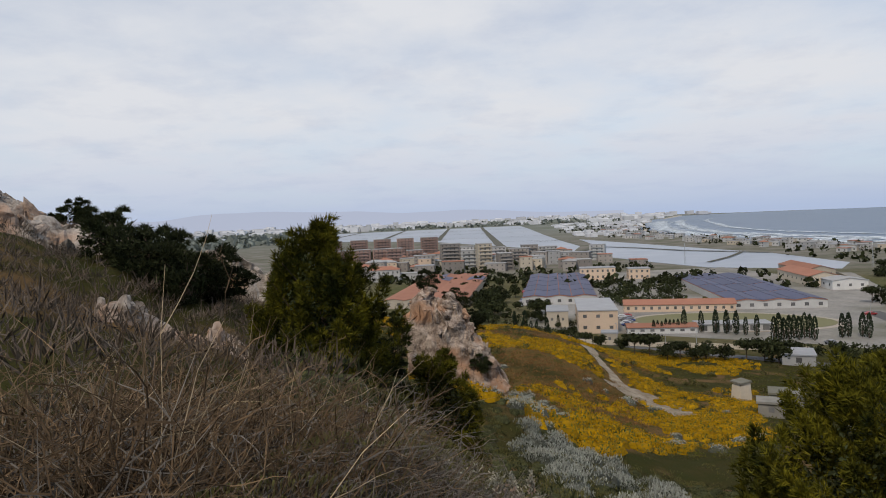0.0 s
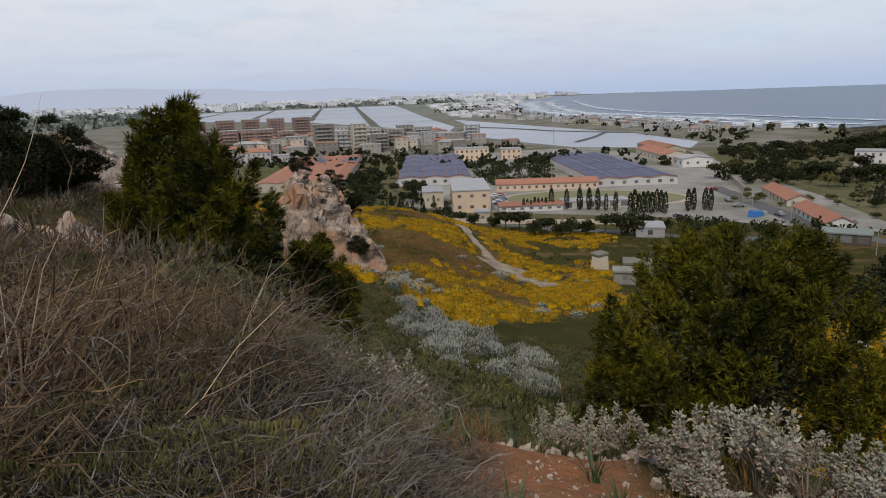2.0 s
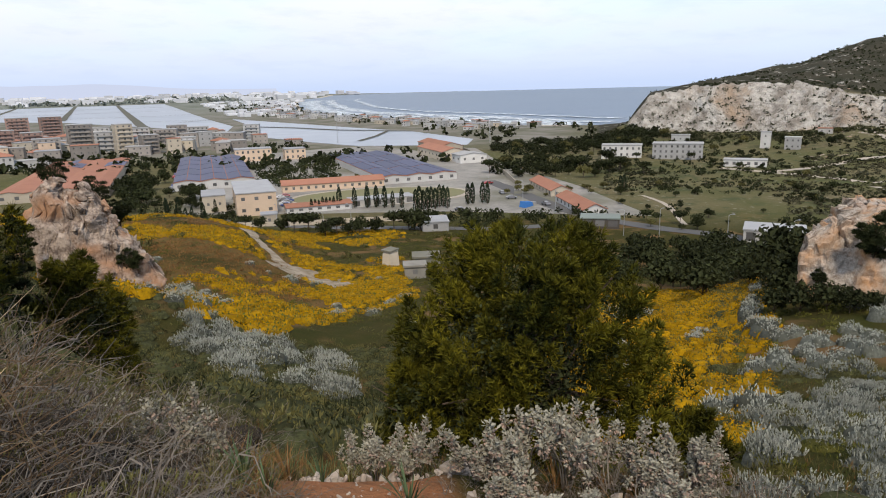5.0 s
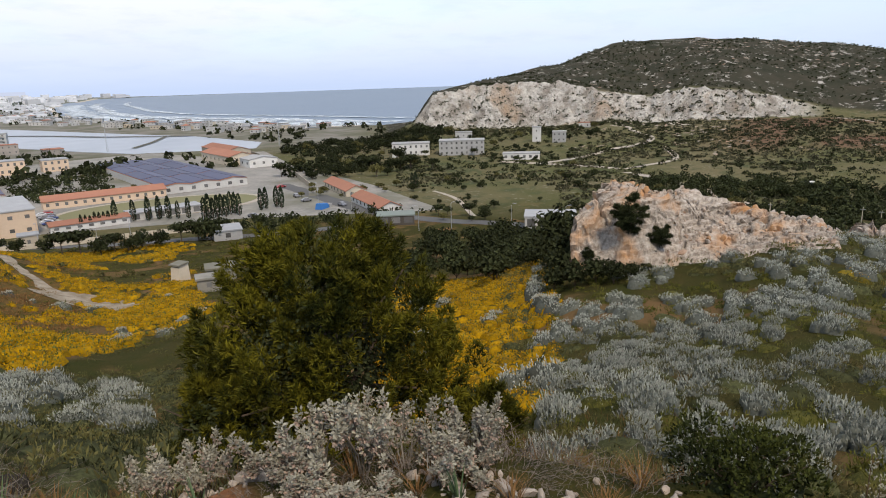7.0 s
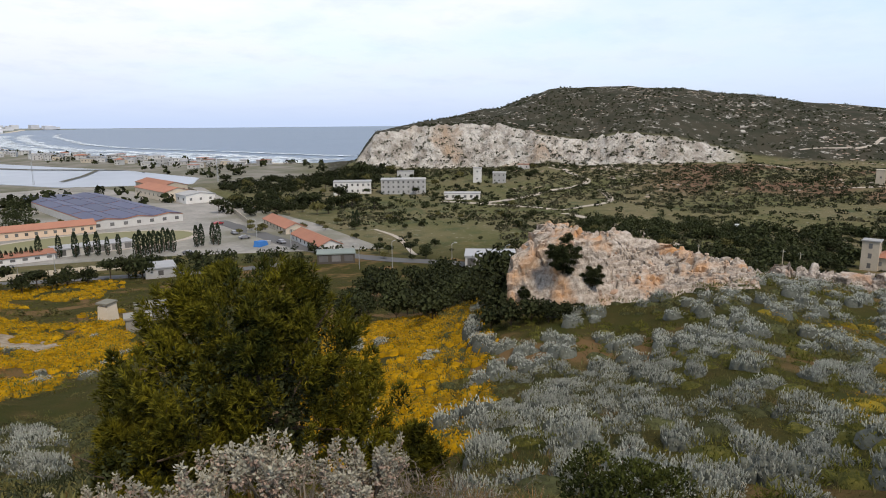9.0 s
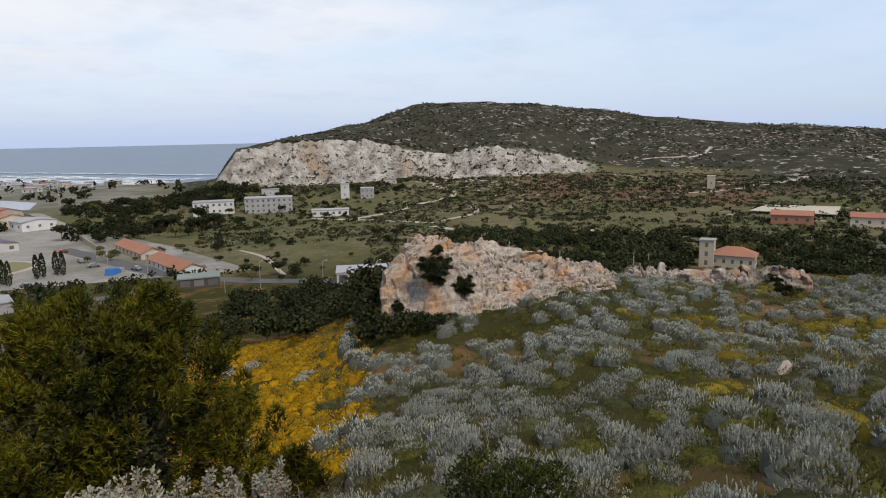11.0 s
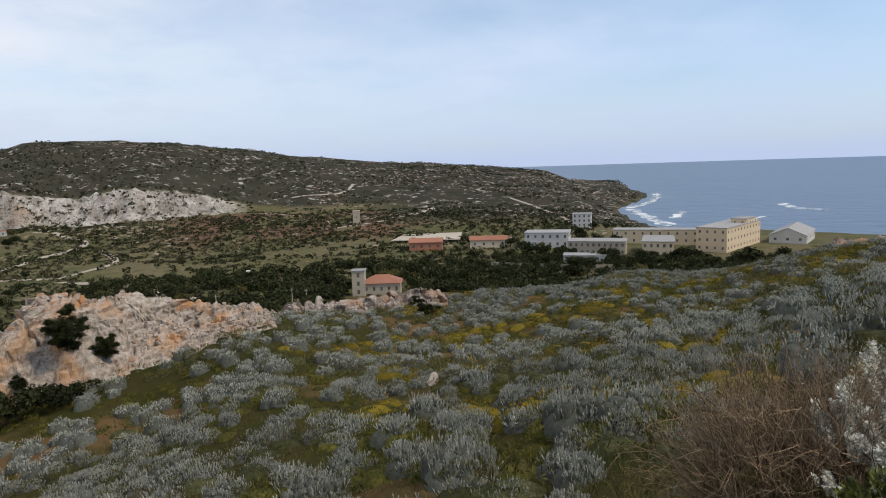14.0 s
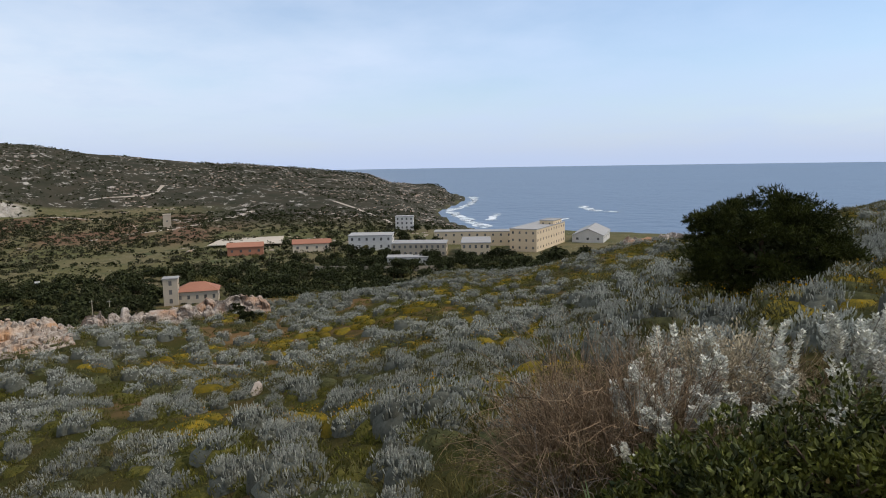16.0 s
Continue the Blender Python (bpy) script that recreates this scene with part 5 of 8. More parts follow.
# boulders and pale stones strewn over the cape's slopes
rg_ = np.random.default_rng(71)
P = places_in(9000, 58, 110, 330, 940, 72, lambda x, y, az, r: (fbm(x * 0.03, y * 0.03, 4, 73) > np.where(r < 540, 0.6, np.interp(az, [60, 80, 92], [0.58, 0.53, 0.48]))) & (r < np.interp(az, CAPE_AZ, CAPE_R)))
Z = land(P[:, 0], P[:, 1])[0]
V, F, k0 = [], [], 0
tmpl = np.array([(1, 0, 0), (0.3, 0.95, 0), (-0.8, 0.6, 0), (-0.8, -0.6, 0), (0.3, -0.95, 0), (0.35, 0.2, 0.75), (-0.3, -0.25, 0.65)])
tf = np.array([(0, 1, 5), (1, 2, 5), (2, 6, 5), (2, 3, 6), (3, 4, 6), (4, 0, 5), (4, 5, 6)])
for (x, y), z in zip(P, Z):
    s = rg_.uniform(0.35, 1.7) * np.array([1.5, 1.0, 0.45])
    t = tmpl * s * rg_.uniform(0.75, 1.25, (7, 3))
    a = rg_.uniform(0, 6.28)
    rot = np.array([[math.cos(a), -math.sin(a), 0], [math.sin(a), math.cos(a), 0], [0, 0, 1]])
    V.append(t @ rot.T + np.array([x, y, z - 0.1]))
    F.append(tf + k0)
    k0 += 7
tagged(new("cape_boulders", mesh_np("cape_boulders", np.concatenate(V), np.concatenate(F), M_lime)), "pale limestone boulders strewn over the cape", "boulders", kind="stuff")


# ---- leaves and sprigs, as arrays ----
def frames_for(d, rg):
    a = rg.normal(size=d.shape)
    s = np.cross(d, a)
    s /= np.linalg.norm(s, axis=1)[:, None] + 1e-9
    return s, np.cross(d, s)


def spindles(c, d, length, width, rg):
    """Blunt three-sided sprigs at c along d, widest near their tip."""
    s, t = frames_for(d, rg)
    L, W = np.broadcast_to(length, len(c))[:, None], np.broadcast_to(width, len(c))[:, None]
    ring = [c + d * L * h + (s * math.cos(q) + t * math.sin(q)) * W for q, h in ((0, 0.85), (2.094, 0.95), (4.189, 1.1))]
    v = np.stack([c, *ring], 1)
    return v, np.array([(0, 2, 1), (0, 3, 2), (0, 1, 3), (1, 2, 3)])


def mound(w, h, rg, rows=4, cols=10):
    """The closed inner body of a shrub, as one batch of triangles."""
    ph = rg.uniform(0, 6.28, 3)
    v = [(0, 0, h)]
    for i in range(1, rows + 1):
        q = i / rows * math.pi / 2
        for j in range(cols):
            a = 2 * math.pi * j / cols
            e = 1 + 0.18 * math.sin(a * 2 + ph[0]) + 0.1 * math.sin(a * 3 + ph[1])
            v.append((w / 2 * e * math.sin(q) * math.cos(a), w / 2 * e * math.sin(q) * math.sin(a), h * math.cos(q) - (0.1 if i == rows else 0)))
    f = [(0, 1 + j, 1 + (j + 1) % cols) for j in range(cols)]
    for i in range(rows - 1):
        for j in range(cols):
            p, q = 1 + i * cols + j, 1 + i * cols + (j + 1) % cols
            f += [(p, p + cols, q + cols), (p, q + cols, q)]
    return np.array([v]), np.array(f)


def needles(c, d, length, width, rg, n=6, spread=0.7):
    """Tufts of n thin blades at c, fanning out round d."""
    c, d = np.repeat(c, n, 0), np.repeat(d, n, 0)
    dd = d + rg.normal(size=d.shape) * spread
    dd /= np.linalg.norm(dd, axis=1)[:, None]
    s, _ = frames_for(dd, rg)
    L = (length * rg.uniform(0.6, 1.2, len(c)))[:, None]
    v = np.stack([c - s * width, c + s * width, c + dd * L * 0.6 + s * width * 0.7, c + dd * L], 1)
    return v, np.array([(0, 1, 2), (0, 2, 3)])


def leaves(c, d, length, width, rg):
    """Pointed leaves, folded along the middle."""
    s, t = frames_for(d, rg)
    L = (np.broadcast_to(length, len(c)) * rg.uniform(0.7, 1.2, len(c)))[:, None]
    v = np.stack([c, c + d * L * 0.5 + s * width + t * width * 0.3, c + d * L, c + d * L * 0.5 - s * width + t * width * 0.3], 1)
    return v, np.array([(0, 1, 2), (0, 2, 3)])


def tri_mesh(name, batches, material, soft=False):
    vs, fs, k = [], [], 0
    for v, f in batches:
        n, m = v.shape[:2]
        vs.append(v.reshape(-1, 3))
        fs.append((f[None] + (np.arange(n) * m)[:, None, None]).reshape(-1, 3) + k)
        k += n * m
    return mesh_np(name, np.concatenate(vs), np.concatenate(fs), material, soft)


def up_dirs(n, rg, tilt):
    d = rg.normal(size=(n, 3)) * tilt
    d[:, 2] = 1
    return d / np.linalg.norm(d, axis=1)[:, None]


def dome(n, w, h, rg, lobes=5):
    """Places and outward directions on a lumpy mound."""
    a, q = rg.uniform(0, 2 * math.pi, n), np.sqrt(rg.random(n))
    k = rg.uniform(0, 6.28, 3)
    edge = 1 + 0.18 * np.sin(a * 2 + k[0]) + 0.12 * np.sin(a * 3 + k[1]) + 0.08 * np.sin(a * lobes + k[2])
    x, y = q * edge * np.cos(a) * w / 2, q * edge * np.sin(a) * w / 2
    z = h * np.sqrt(np.maximum(0, 1 - q ** 2)) * (0.8 + 0.35 * vnoise(x * 4 / w + 3, y * 4 / w + 7, int(rg.integers(999))))
    d = np.stack([x / w * 1.1, y / w * 1.1, np.full(n, 0.85)], 1)
    return np.stack([x, y, z], 1), d / np.linalg.norm(d, axis=1)[:, None]


def cushion(n, w, h, rg, lobes=11):
    """Places and outward directions on a cushion made of many small rounded heads."""
    k = np.arange(n) % lobes
    a, q = np.arange(lobes) * 2.399 + rg.uniform(0, 6.28), np.sqrt((np.arange(lobes) + 0.4) / lobes) * 0.82
    a, q = a + rg.normal(size=lobes) * 0.25, q * rg.uniform(0.85, 1.15, lobes)
    head = np.stack([q * np.cos(a) * w / 2, q * np.sin(a) * w / 2, h * 0.72 * np.sqrt(np.maximum(0.08, 1 - q ** 2)) * rg.uniform(0.75, 1.15, lobes)], 1)
    size = w * rg.uniform(0.13, 0.22, lobes)
    d = rg.normal(size=(n, 3))
    d[:, 2] = np.abs(d[:, 2]) * 1.1 + 0.05
    d /= np.linalg.norm(d, axis=1)[:, None]
    c = head[k] + d * (size[k] * rg.uniform(0.7, 1.0, n))[:, None] * np.array([1, 1, 1.25])
    d = d + np.array([0, 0, 0.4]) + rg.normal(size=d.shape) * 0.3
    return c, d / np.linalg.norm(d, axis=1)[:, None], head, size


def heads(head, size, rg, rows, cols):
    """The closed bodies of a cushion's heads, as one batch."""
    out = []
    for p, s in zip(head, size):
        v, f = mound(s * 1.5, s * 0.85, rg, rows, cols)
        v = v[0].copy()
        v[-cols:, 2] -= s * 0.35
        out.append(v + p)
    return np.array(out), f


def silver_shrub_batches(rg, w, h, sprigs, sl, sw):
    """Upright leafy sprigs on a cushion of many heads, and the cushion's closed body, coloured dark as inner shade."""
    c, d, head, size = cushion(sprigs, w, h, rg, 18)
    d = d * 0.55 + np.array([0, 0, 0.75]) + rg.normal(size=d.shape) * 0.12
    d /= np.linalg.norm(d, axis=1)[:, None]
    c[:, 2] -= 0.03
    long_ = rg.uniform(0.09, 0.17, sprigs)
    stout = spindles(c, d, long_, sw * 1.5 * rg.uniform(0.8, 1.2, sprigs), rg)
    n = 5
    t = np.tile(np.linspace(0.3, 1.0, n), sprigs)
    cc, dd = np.repeat(c, n, 0), np.repeat(d, n, 0)
    side = rg.normal(size=cc.shape)
    side -= (side * dd).sum(1)[:, None] * dd
    side /= np.linalg.norm(side, axis=1)[:, None]
    out = dd * (0.35 + 0.9 * t)[:, None] + side * (1.0 - 0.55 * t)[:, None]
    out /= np.linalg.norm(out, axis=1)[:, None]
    tips = leaves(cc + dd * (np.repeat(long_, n) * t)[:, None], out, sl * (1.15 - 0.4 * t), sw * 0.8, rg)
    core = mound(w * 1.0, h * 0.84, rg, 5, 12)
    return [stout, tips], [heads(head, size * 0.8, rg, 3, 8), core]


# ---- silver shrubs of the near slope ----
def shrub_places(n, az0, az1, r0, r1, seed, gap, density):
    """Places for shrubs, at least a gap apart, thicker where density is high."""
    rg = np.random.default_rng(seed)
    cell, got = {}, []
    az, r = rg.uniform(az0, az1, n), np.sqrt(rg.uniform(r0 ** 2, r1 ** 2, n))
    X, Y = r * np.sin(np.radians(az)), r * np.cos(np.radians(az))
    ok = (rg.random(n) < density(X, Y, az, r)) & (path_distance(X, Y) > 1.7)
    for x, y in zip(X[ok].tolist(), Y[ok].tolist()):
        key = (int(x // gap), int(y // gap))
        if any((x - px) ** 2 + (y - py) ** 2 < gap * gap for i in (-1, 0, 1) for j in (-1, 0, 1) for px, py in cell.get((key[0] + i, key[1] + j), ())):
            continue
        cell.setdefault(key, []).append((x, y))
        got.append((x, y))
    return got


def slope_density(x, y, az, r):
    n = 0.55 * fbm(x * 0.26, y * 0.26, 3, 80) + 0.45 * fbm(x * 0.08, y * 0.08, 2, 79)
    p = np.clip((az - 53) / 10, 0, 1) * np.where(flower_mask(x, y) > 0.3, 0.10, 1.0) * np.where(n > 0.508, 1.0, 0.15)
    p = np.where((az < 95) & (r > 60), np.where(r > 68, 0.0, p * 0.6), p)
    p = np.where((az > 106) & (r < 7.5), 0.0, p)
    return np.where((az < 74) & (r > 48), 0.0, p)


SHRUB_LABELS = ["silver-grey rounded shrub on the grassy slope", "pale blue-grey shrub with upright sprigs", "spreading silver-grey shrub among low grass"]
near_pts = shrub_places(5200, 52, 147, 5.6, 38, 81, 1.02, slope_density)
near_pts.sort(key=lambda p: p[0] ** 2 + p[1] ** 2)
SHRUB_MESH = []
for k in range(8):
    rg = np.random.default_rng(400 + k)
    w, h = 1.0 + 0.2 * (k % 4), 0.34 + 0.06 * (k % 3)
    tips, body = silver_shrub_batches(rg, w, h, 230, 0.045, 0.0115)
    st = Shape()
    for i in range(12):
        a, q = rg.uniform(0, 6.28), rg.uniform(0.2, 0.85) * w / 2
        st.tube([(0.05 * math.cos(a), 0.05 * math.sin(a), -0.08), (q * 0.5 * math.cos(a), q * 0.5 * math.sin(a), h * 0.35), (q * math.cos(a), q * math.sin(a), h * 0.7)], [0.014, 0.01, 0.006], 3)
    SHRUB_MESH.append((tri_mesh("foliage", tips, M_silver), st.mesh("stem_frame", M_grey_twig), tri_mesh("cushion", body, M_silvershade, True)))
NEAR_SHRUBS = 300
rng = random.Random(90)
for k, (x, y) in enumerate(near_pts[:NEAR_SHRUBS]):
    s = rng.uniform(0.5, 0.98) * (0.72 if x * x + y * y < 110 else 1.0)
    ob = thing("silver_shrub", SHRUB_LABELS[rng.randrange(3)], "shrub", Matrix.LocRotScale((x, y, height(x, y) - 0.03), Euler((0, 0, rng.uniform(0, 6.28))), (s * rng.uniform(0.9, 1.35), s, s * rng.uniform(0.9, 1.3))), "silver shrubs on the slope")
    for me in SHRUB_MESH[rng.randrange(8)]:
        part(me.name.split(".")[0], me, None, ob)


def scrub_stuff(name, label, pts, seed, material, w, h, n, sl, sw, kind="spindle", body=None):
    rg = np.random.default_rng(seed)
    P = np.array(pts)
    Z = land(P[:, 0], P[:, 1])[0]
    out = []
    lib = []
    for k in range(10):
        if kind == "spindle":
            c, d, head, size = cushion(n, 1.0, 0.42, rg, 8)
            hv, hf = heads(head, size * 0.85, rg, 2, 7)
            d = d * 0.8 + np.array([0, 0, 0.3])
            base, bf = mound(1.0, 0.34, rg, 3, 9)
        else:
            c, d = dome(n, 1.0, 0.42, rg)
            hv = None
        d = d + rg.normal(size=d.shape) * 0.2
        d /= np.linalg.norm(d, axis=1)[:, None]
        lib.append((c, d, hv))
    vs, bodies, bases = [], [], []
    f = None
    for (x, y), z in zip(P, Z):
        c, d, hv = lib[rg.integers(10)]
        a, s = rg.uniform(0, 6.28), rg.uniform(*w)
        rot = np.array([[math.cos(a), -math.sin(a), 0], [math.sin(a), math.cos(a), 0], [0, 0, 1]])
        sc = np.array([s * rg.uniform(0.8, 1.3), s, s * h])
        cc = (c * sc) @ rot.T + np.array([x, y, z - sl * 0.25])
        dd = d @ rot.T
        if kind == "spindle":
            v, f = spindles(cc, dd, sl * rg.uniform(0.8, 1.4, n), sw * rg.uniform(0.8, 1.2, n), rg)
            bodies.append((hv * sc) @ rot.T + np.array([x, y, z]))
            bases.append((base * sc) @ rot.T + np.array([x, y, z]))
        else:
            v, f = leaves(cc, dd + rg.normal(size=dd.shape) * 0.5, sl, sw, rg)
            if body:
                mv, hf = mound(s * 0.8, s * h * 0.17, rg, 2, 8)
                bodies.append(mv @ rot.T + np.array([x, y, z]))
        vs.append(v)
    if body:
        tagged(new("scrub_cushions", tri_mesh("scrub_cushions", [(np.concatenate(bodies), hf)], body, True)), "low rounded scrub cushions, coloured dark as shaded insides", "scrub", kind="stuff")
    elif bodies:
        tagged(new("shrub_cushions", tri_mesh("shrub_cushions", [(np.concatenate(bodies), hf), (np.concatenate(bases), bf)], M_silvershade, True)), "rounded shrub cushions, coloured dark as their shaded insides", "scrub", kind="stuff")
    return tagged(new(name, tri_mesh(name, [(np.concatenate(vs), f)], material)), label, "scrub", kind="stuff")


far_pts = shrub_places(14000, 56, 147, 38, 135, 82, 1.3, slope_density)
mid_pts = [p for p in near_pts[NEAR_SHRUBS:] + far_pts if p[0] ** 2 + p[1] ** 2 < 62 ** 2]
scrub_stuff("silver_scrub", "silver-grey shrubs covering the hillside", mid_pts, 83, M_silver, (0.85, 1.6), 0.95, 150, 0.088, 0.023)
scrub_stuff("silver_scrub", "silver-grey shrubs on the far part of the hillside", [p for p in far_pts if p[0] ** 2 + p[1] ** 2 >= 62 ** 2], 183, M_silver, (0.95, 1.9), 0.85, 70, 0.12, 0.036)
for x, y in shrub_places(900, 5, 19, 24, 43, 84, 1.5, lambda x, y, az, r: np.where(fbm(x * 0.16, y * 0.16, 3, 85) > np.interp(az, [5, 9], [0.60, 0.515]), 0.9, 0.06)):
    s = rng.uniform(1.0, 1.6)
    ob = thing("silver_shrub", "broad silver-grey shrub below the path", "shrub", Matrix.LocRotScale((x, y, height(x, y) - 0.05), Euler((0, 0, rng.uniform(0, 6.28))), (s * rng.uniform(0.9, 1.3), s, s * rng.uniform(0.8, 1.05))), "silver shrubs below the path")
    for me in SHRUB_MESH[rng.randrange(8)]:
        part(me.name.split(".")[0], me, None, ob)
left_pts = shrub_places(500, 2, 34, 42, 110, 184, 1.3, lambda x, y, az, r: 0.5 * (fbm(x * 0.12, y * 0.12, 3, 85) > 0.64))
left_pts += shrub_places(300, 2.5, 9, 44, 66, 86, 1.2, lambda x, y, az, r: np.where(az < 7.5, 0.55, 0.1))
left_pts += shrub_places(160, 44, 56, 17, 60, 186, 1.2, lambda x, y, az, r: np.where((az < 45.0) | (az > 54.5), 0.5, 0.03))
scrub_stuff("silver_scrub", "silver-grey shrubs among the yellow flowers", left_pts, 87, M_silver, (0.9, 1.9), 0.95, 150, 0.13, 0.026)
olive_pts = shrub_places(8500, 52, 147, 8.0, 110, 88, 0.8, lambda x, y, az, r: np.where(((az > 56) & (az < 74) & (r > 48)) | ((az < 95) & (r > 66)), 0.0, 0.8))
cut = [fbm(np.array([x * 0.16]), np.array([y * 0.16]), 3, 180)[0] > 0.5 for x, y in olive_pts]
for lo, hi, n, ll, lw in ((0, 30, 190, 0.085, 0.013), (30, 200, 64, 0.13, 0.03)):
    pick = [lo * lo <= x * x + y * y < hi * hi for x, y in olive_pts]
    scrub_stuff("low_scrub", "low olive-green scrub and grass between the shrubs", [p for p, c, q in zip(olive_pts, cut, pick) if c and q], 89 + lo, M_olive, (0.8, 1.6), 0.95, n, ll, lw, "leaf", M_scrubshade)
    scrub_stuff("low_herbs", "yellow-green low herbs between the silver shrubs", [p for p, c, q in zip(olive_pts, cut, pick) if not c and q], 289 + lo, M_herb, (0.7, 1.5), 0.55, n, ll, lw, "leaf", M_herbshade)
dark_pts = shrub_places(2600, -14, 31, 6.5, 46, 281, 0.75, lambda x, y, az, r: np.where((az > 5) & (az < 17) & (r > 25), 0.65, 0.85))
scrub_stuff("low_scrub", "dark low scrub on the slope below the viewpoint", [p for k, p in enumerate(dark_pts) if k % 2], 282, M_olive, (0.7, 1.7), 0.9, 70, 0.09, 0.018, "leaf", M_scrubshade)
scrub_stuff("dark_scrub", "dark evergreen low bushes on the slope", [p for k, p in enumerate(dark_pts) if not k % 2], 285, M_dark, (0.6, 1.5), 1.0, 70, 0.09, 0.018, "leaf", M_scrubshade)
wither_pts = shrub_places(2200, -44, -12, 7, 40, 283, 0.6, lambda x, y, az, r: np.where((r > 22) & (r < 35) & (az < -25), 0.06, np.where(np.hypot(x + 6.0, y - 14.3) < 2.0, 0.0, 0.9)))
scrub_stuff("withered_scrub", "withered brown scrub on the rocky shoulder", wither_pts, 284, M_withered, (0.6, 1.3), 0.75, 60, 0.2, 0.014, "leaf")
olive2 = shrub_places(4200, -14, 53, 22, 170, 188, 1.1, lambda x, y, az, r: np.where(fbm(x * 0.08, y * 0.08, 3, 189) > 0.5, 0.55, 0.15))
scrub_stuff("low_scrub", "low olive-green scrub on the flowery slope", olive2, 190, M_olive, (0.9, 2.4), 0.6, 70, 0.13, 0.03, "leaf")

herb_pts = shrub_places(1700, -10, 31, 58, 200, 291, 1.3, lambda x, y, az, r: np.where(fbm(x * 0.06, y * 0.06, 3, 292) > 0.47, 0.8, 0.15))
scrub_stuff("low_herbs", "yellow-green low herbs on the flowery slope", herb_pts, 293, M_herb, (1.0, 2.4), 0.5, 36, 0.2, 0.05, "leaf")
rust_pts = shrub_places(3000, 1, 17, 66, 165, 191, 0.9, lambda x, y, az, r: np.where(fbm(x * 0.06, y * 0.06, 3, 192) > 0.40, 0.9, 0.1))
scrub_stuff("rusty_scrub", "rust-brown withered low plants on the slope", rust_pts, 195, M_rustgrass, (0.8, 2.0), 0.5, 34, 0.2, 0.05, "leaf")


# yellow flowers
def flowers(name, label, pts, seed, size, n, fs, bed=None, thick=0.34):
    rg = np.random.default_rng(seed)
    P = np.array(pts)
    Z = land(P[:, 0], P[:, 1])[0]
    vs, gs, beds = [], [], []
    for (x, y), z in zip(P, Z):
        w = rg.uniform(*size)
        c, d = dome(n, w, w * 0.42, rg)
        c = c + np.array([x, y, z + 0.02])
        v, f = leaves(c, d * 0.4 + rg.normal(size=d.shape) * 0.5, fs, fs * 0.5, rg)
        vs.append(v)
        if bed:
            mv, mf = mound(w * 1.1, w * thick, rg, 2, 7)
            beds.append(mv + np.array([x, y, z]))
        c2, d2 = dome(n // 3, w * 1.05, w * 0.32, rg)
        v2, f2 = leaves(c2 + np.array([x, y, z - 0.03]), d2 + rg.normal(size=d2.shape) * 0.3, fs * 1.8, fs * 0.45, rg)
        gs.append(v2)
    tagged(new(name, tri_mesh(name, [(np.concatenate(vs), f)], M_flower)), label, "flowers", kind="stuff")
    tagged(new("flower_foliage", tri_mesh("flower_foliage", [(np.concatenate(gs), f2)], M_flowerleaf)), "green stems under the yellow flowers", "foliage", kind="stuff")
    if bed:
        tagged(new("flower_cushions", tri_mesh("flower_cushions", [(np.concatenate(beds), mf)], bed, True)), "dense low cushions of yellow flowers", "flowers", kind="stuff")


fm = lambda x, y, az, r: 0.95 * flower_mask(x, y)
flowers("yellow_flowers", "drifts of golden yellow wild flowers on the slope", shrub_places(16000, -12, 27, 38, 190, 91, 0.6, fm), 92, (0.9, 1.7), 24, 0.14, M_flowerbed)
flowers("yellow_flowers", "bright yellow flowers between the shrubs", shrub_places(8000, 38, 60, 15, 95, 93, 0.42, fm), 94, (0.5, 1.0), 26, 0.08, M_flowerbed)
flowers("yellow_flowers", "scattered mustard-yellow flowers among silver shrubs", shrub_places(9000, 66, 147, 9, 140, 95, 0.5, fm), 96, (0.7, 1.5), 22, 0.046, M_mustard, 0.16)


# grass of the near slope
def grass_stuff(name, label, n, az0, az1, r0, r1, seed, length, width, material):
    rg = np.random.default_rng(seed)
    az, r = rg.uniform(az0, az1, n), r0 + (r1 - r0) * rg.random(n) ** 1.4
    x, y = r * np.sin(np.radians(az)), r * np.cos(np.radians(az))
    ok = (path_mask(x, y) < 0.3) & (fbm(x * 0.35, y * 0.35, 3, seed) > 0.36)
    c = np.stack([x, y, land(x, y)[0] - 0.02], 1)[ok]
    return tagged(new(name, tri_mesh(name, [needles(c, up_dirs(len(c), rg, 0.25), length, width, rg, 4, 0.4)], material)), label, "grass", kind="stuff")


grass_stuff("grass", "thin green and brown grass on the slope", 24000, -16, 147, 4.2, 40, 97, 0.20, 0.006, M_grass)
grass_stuff("dry_grass", "rust-brown dry grass on the slope", 5000, -16, 70, 4.2, 30, 98, 0.22, 0.006, M_rustgrass)


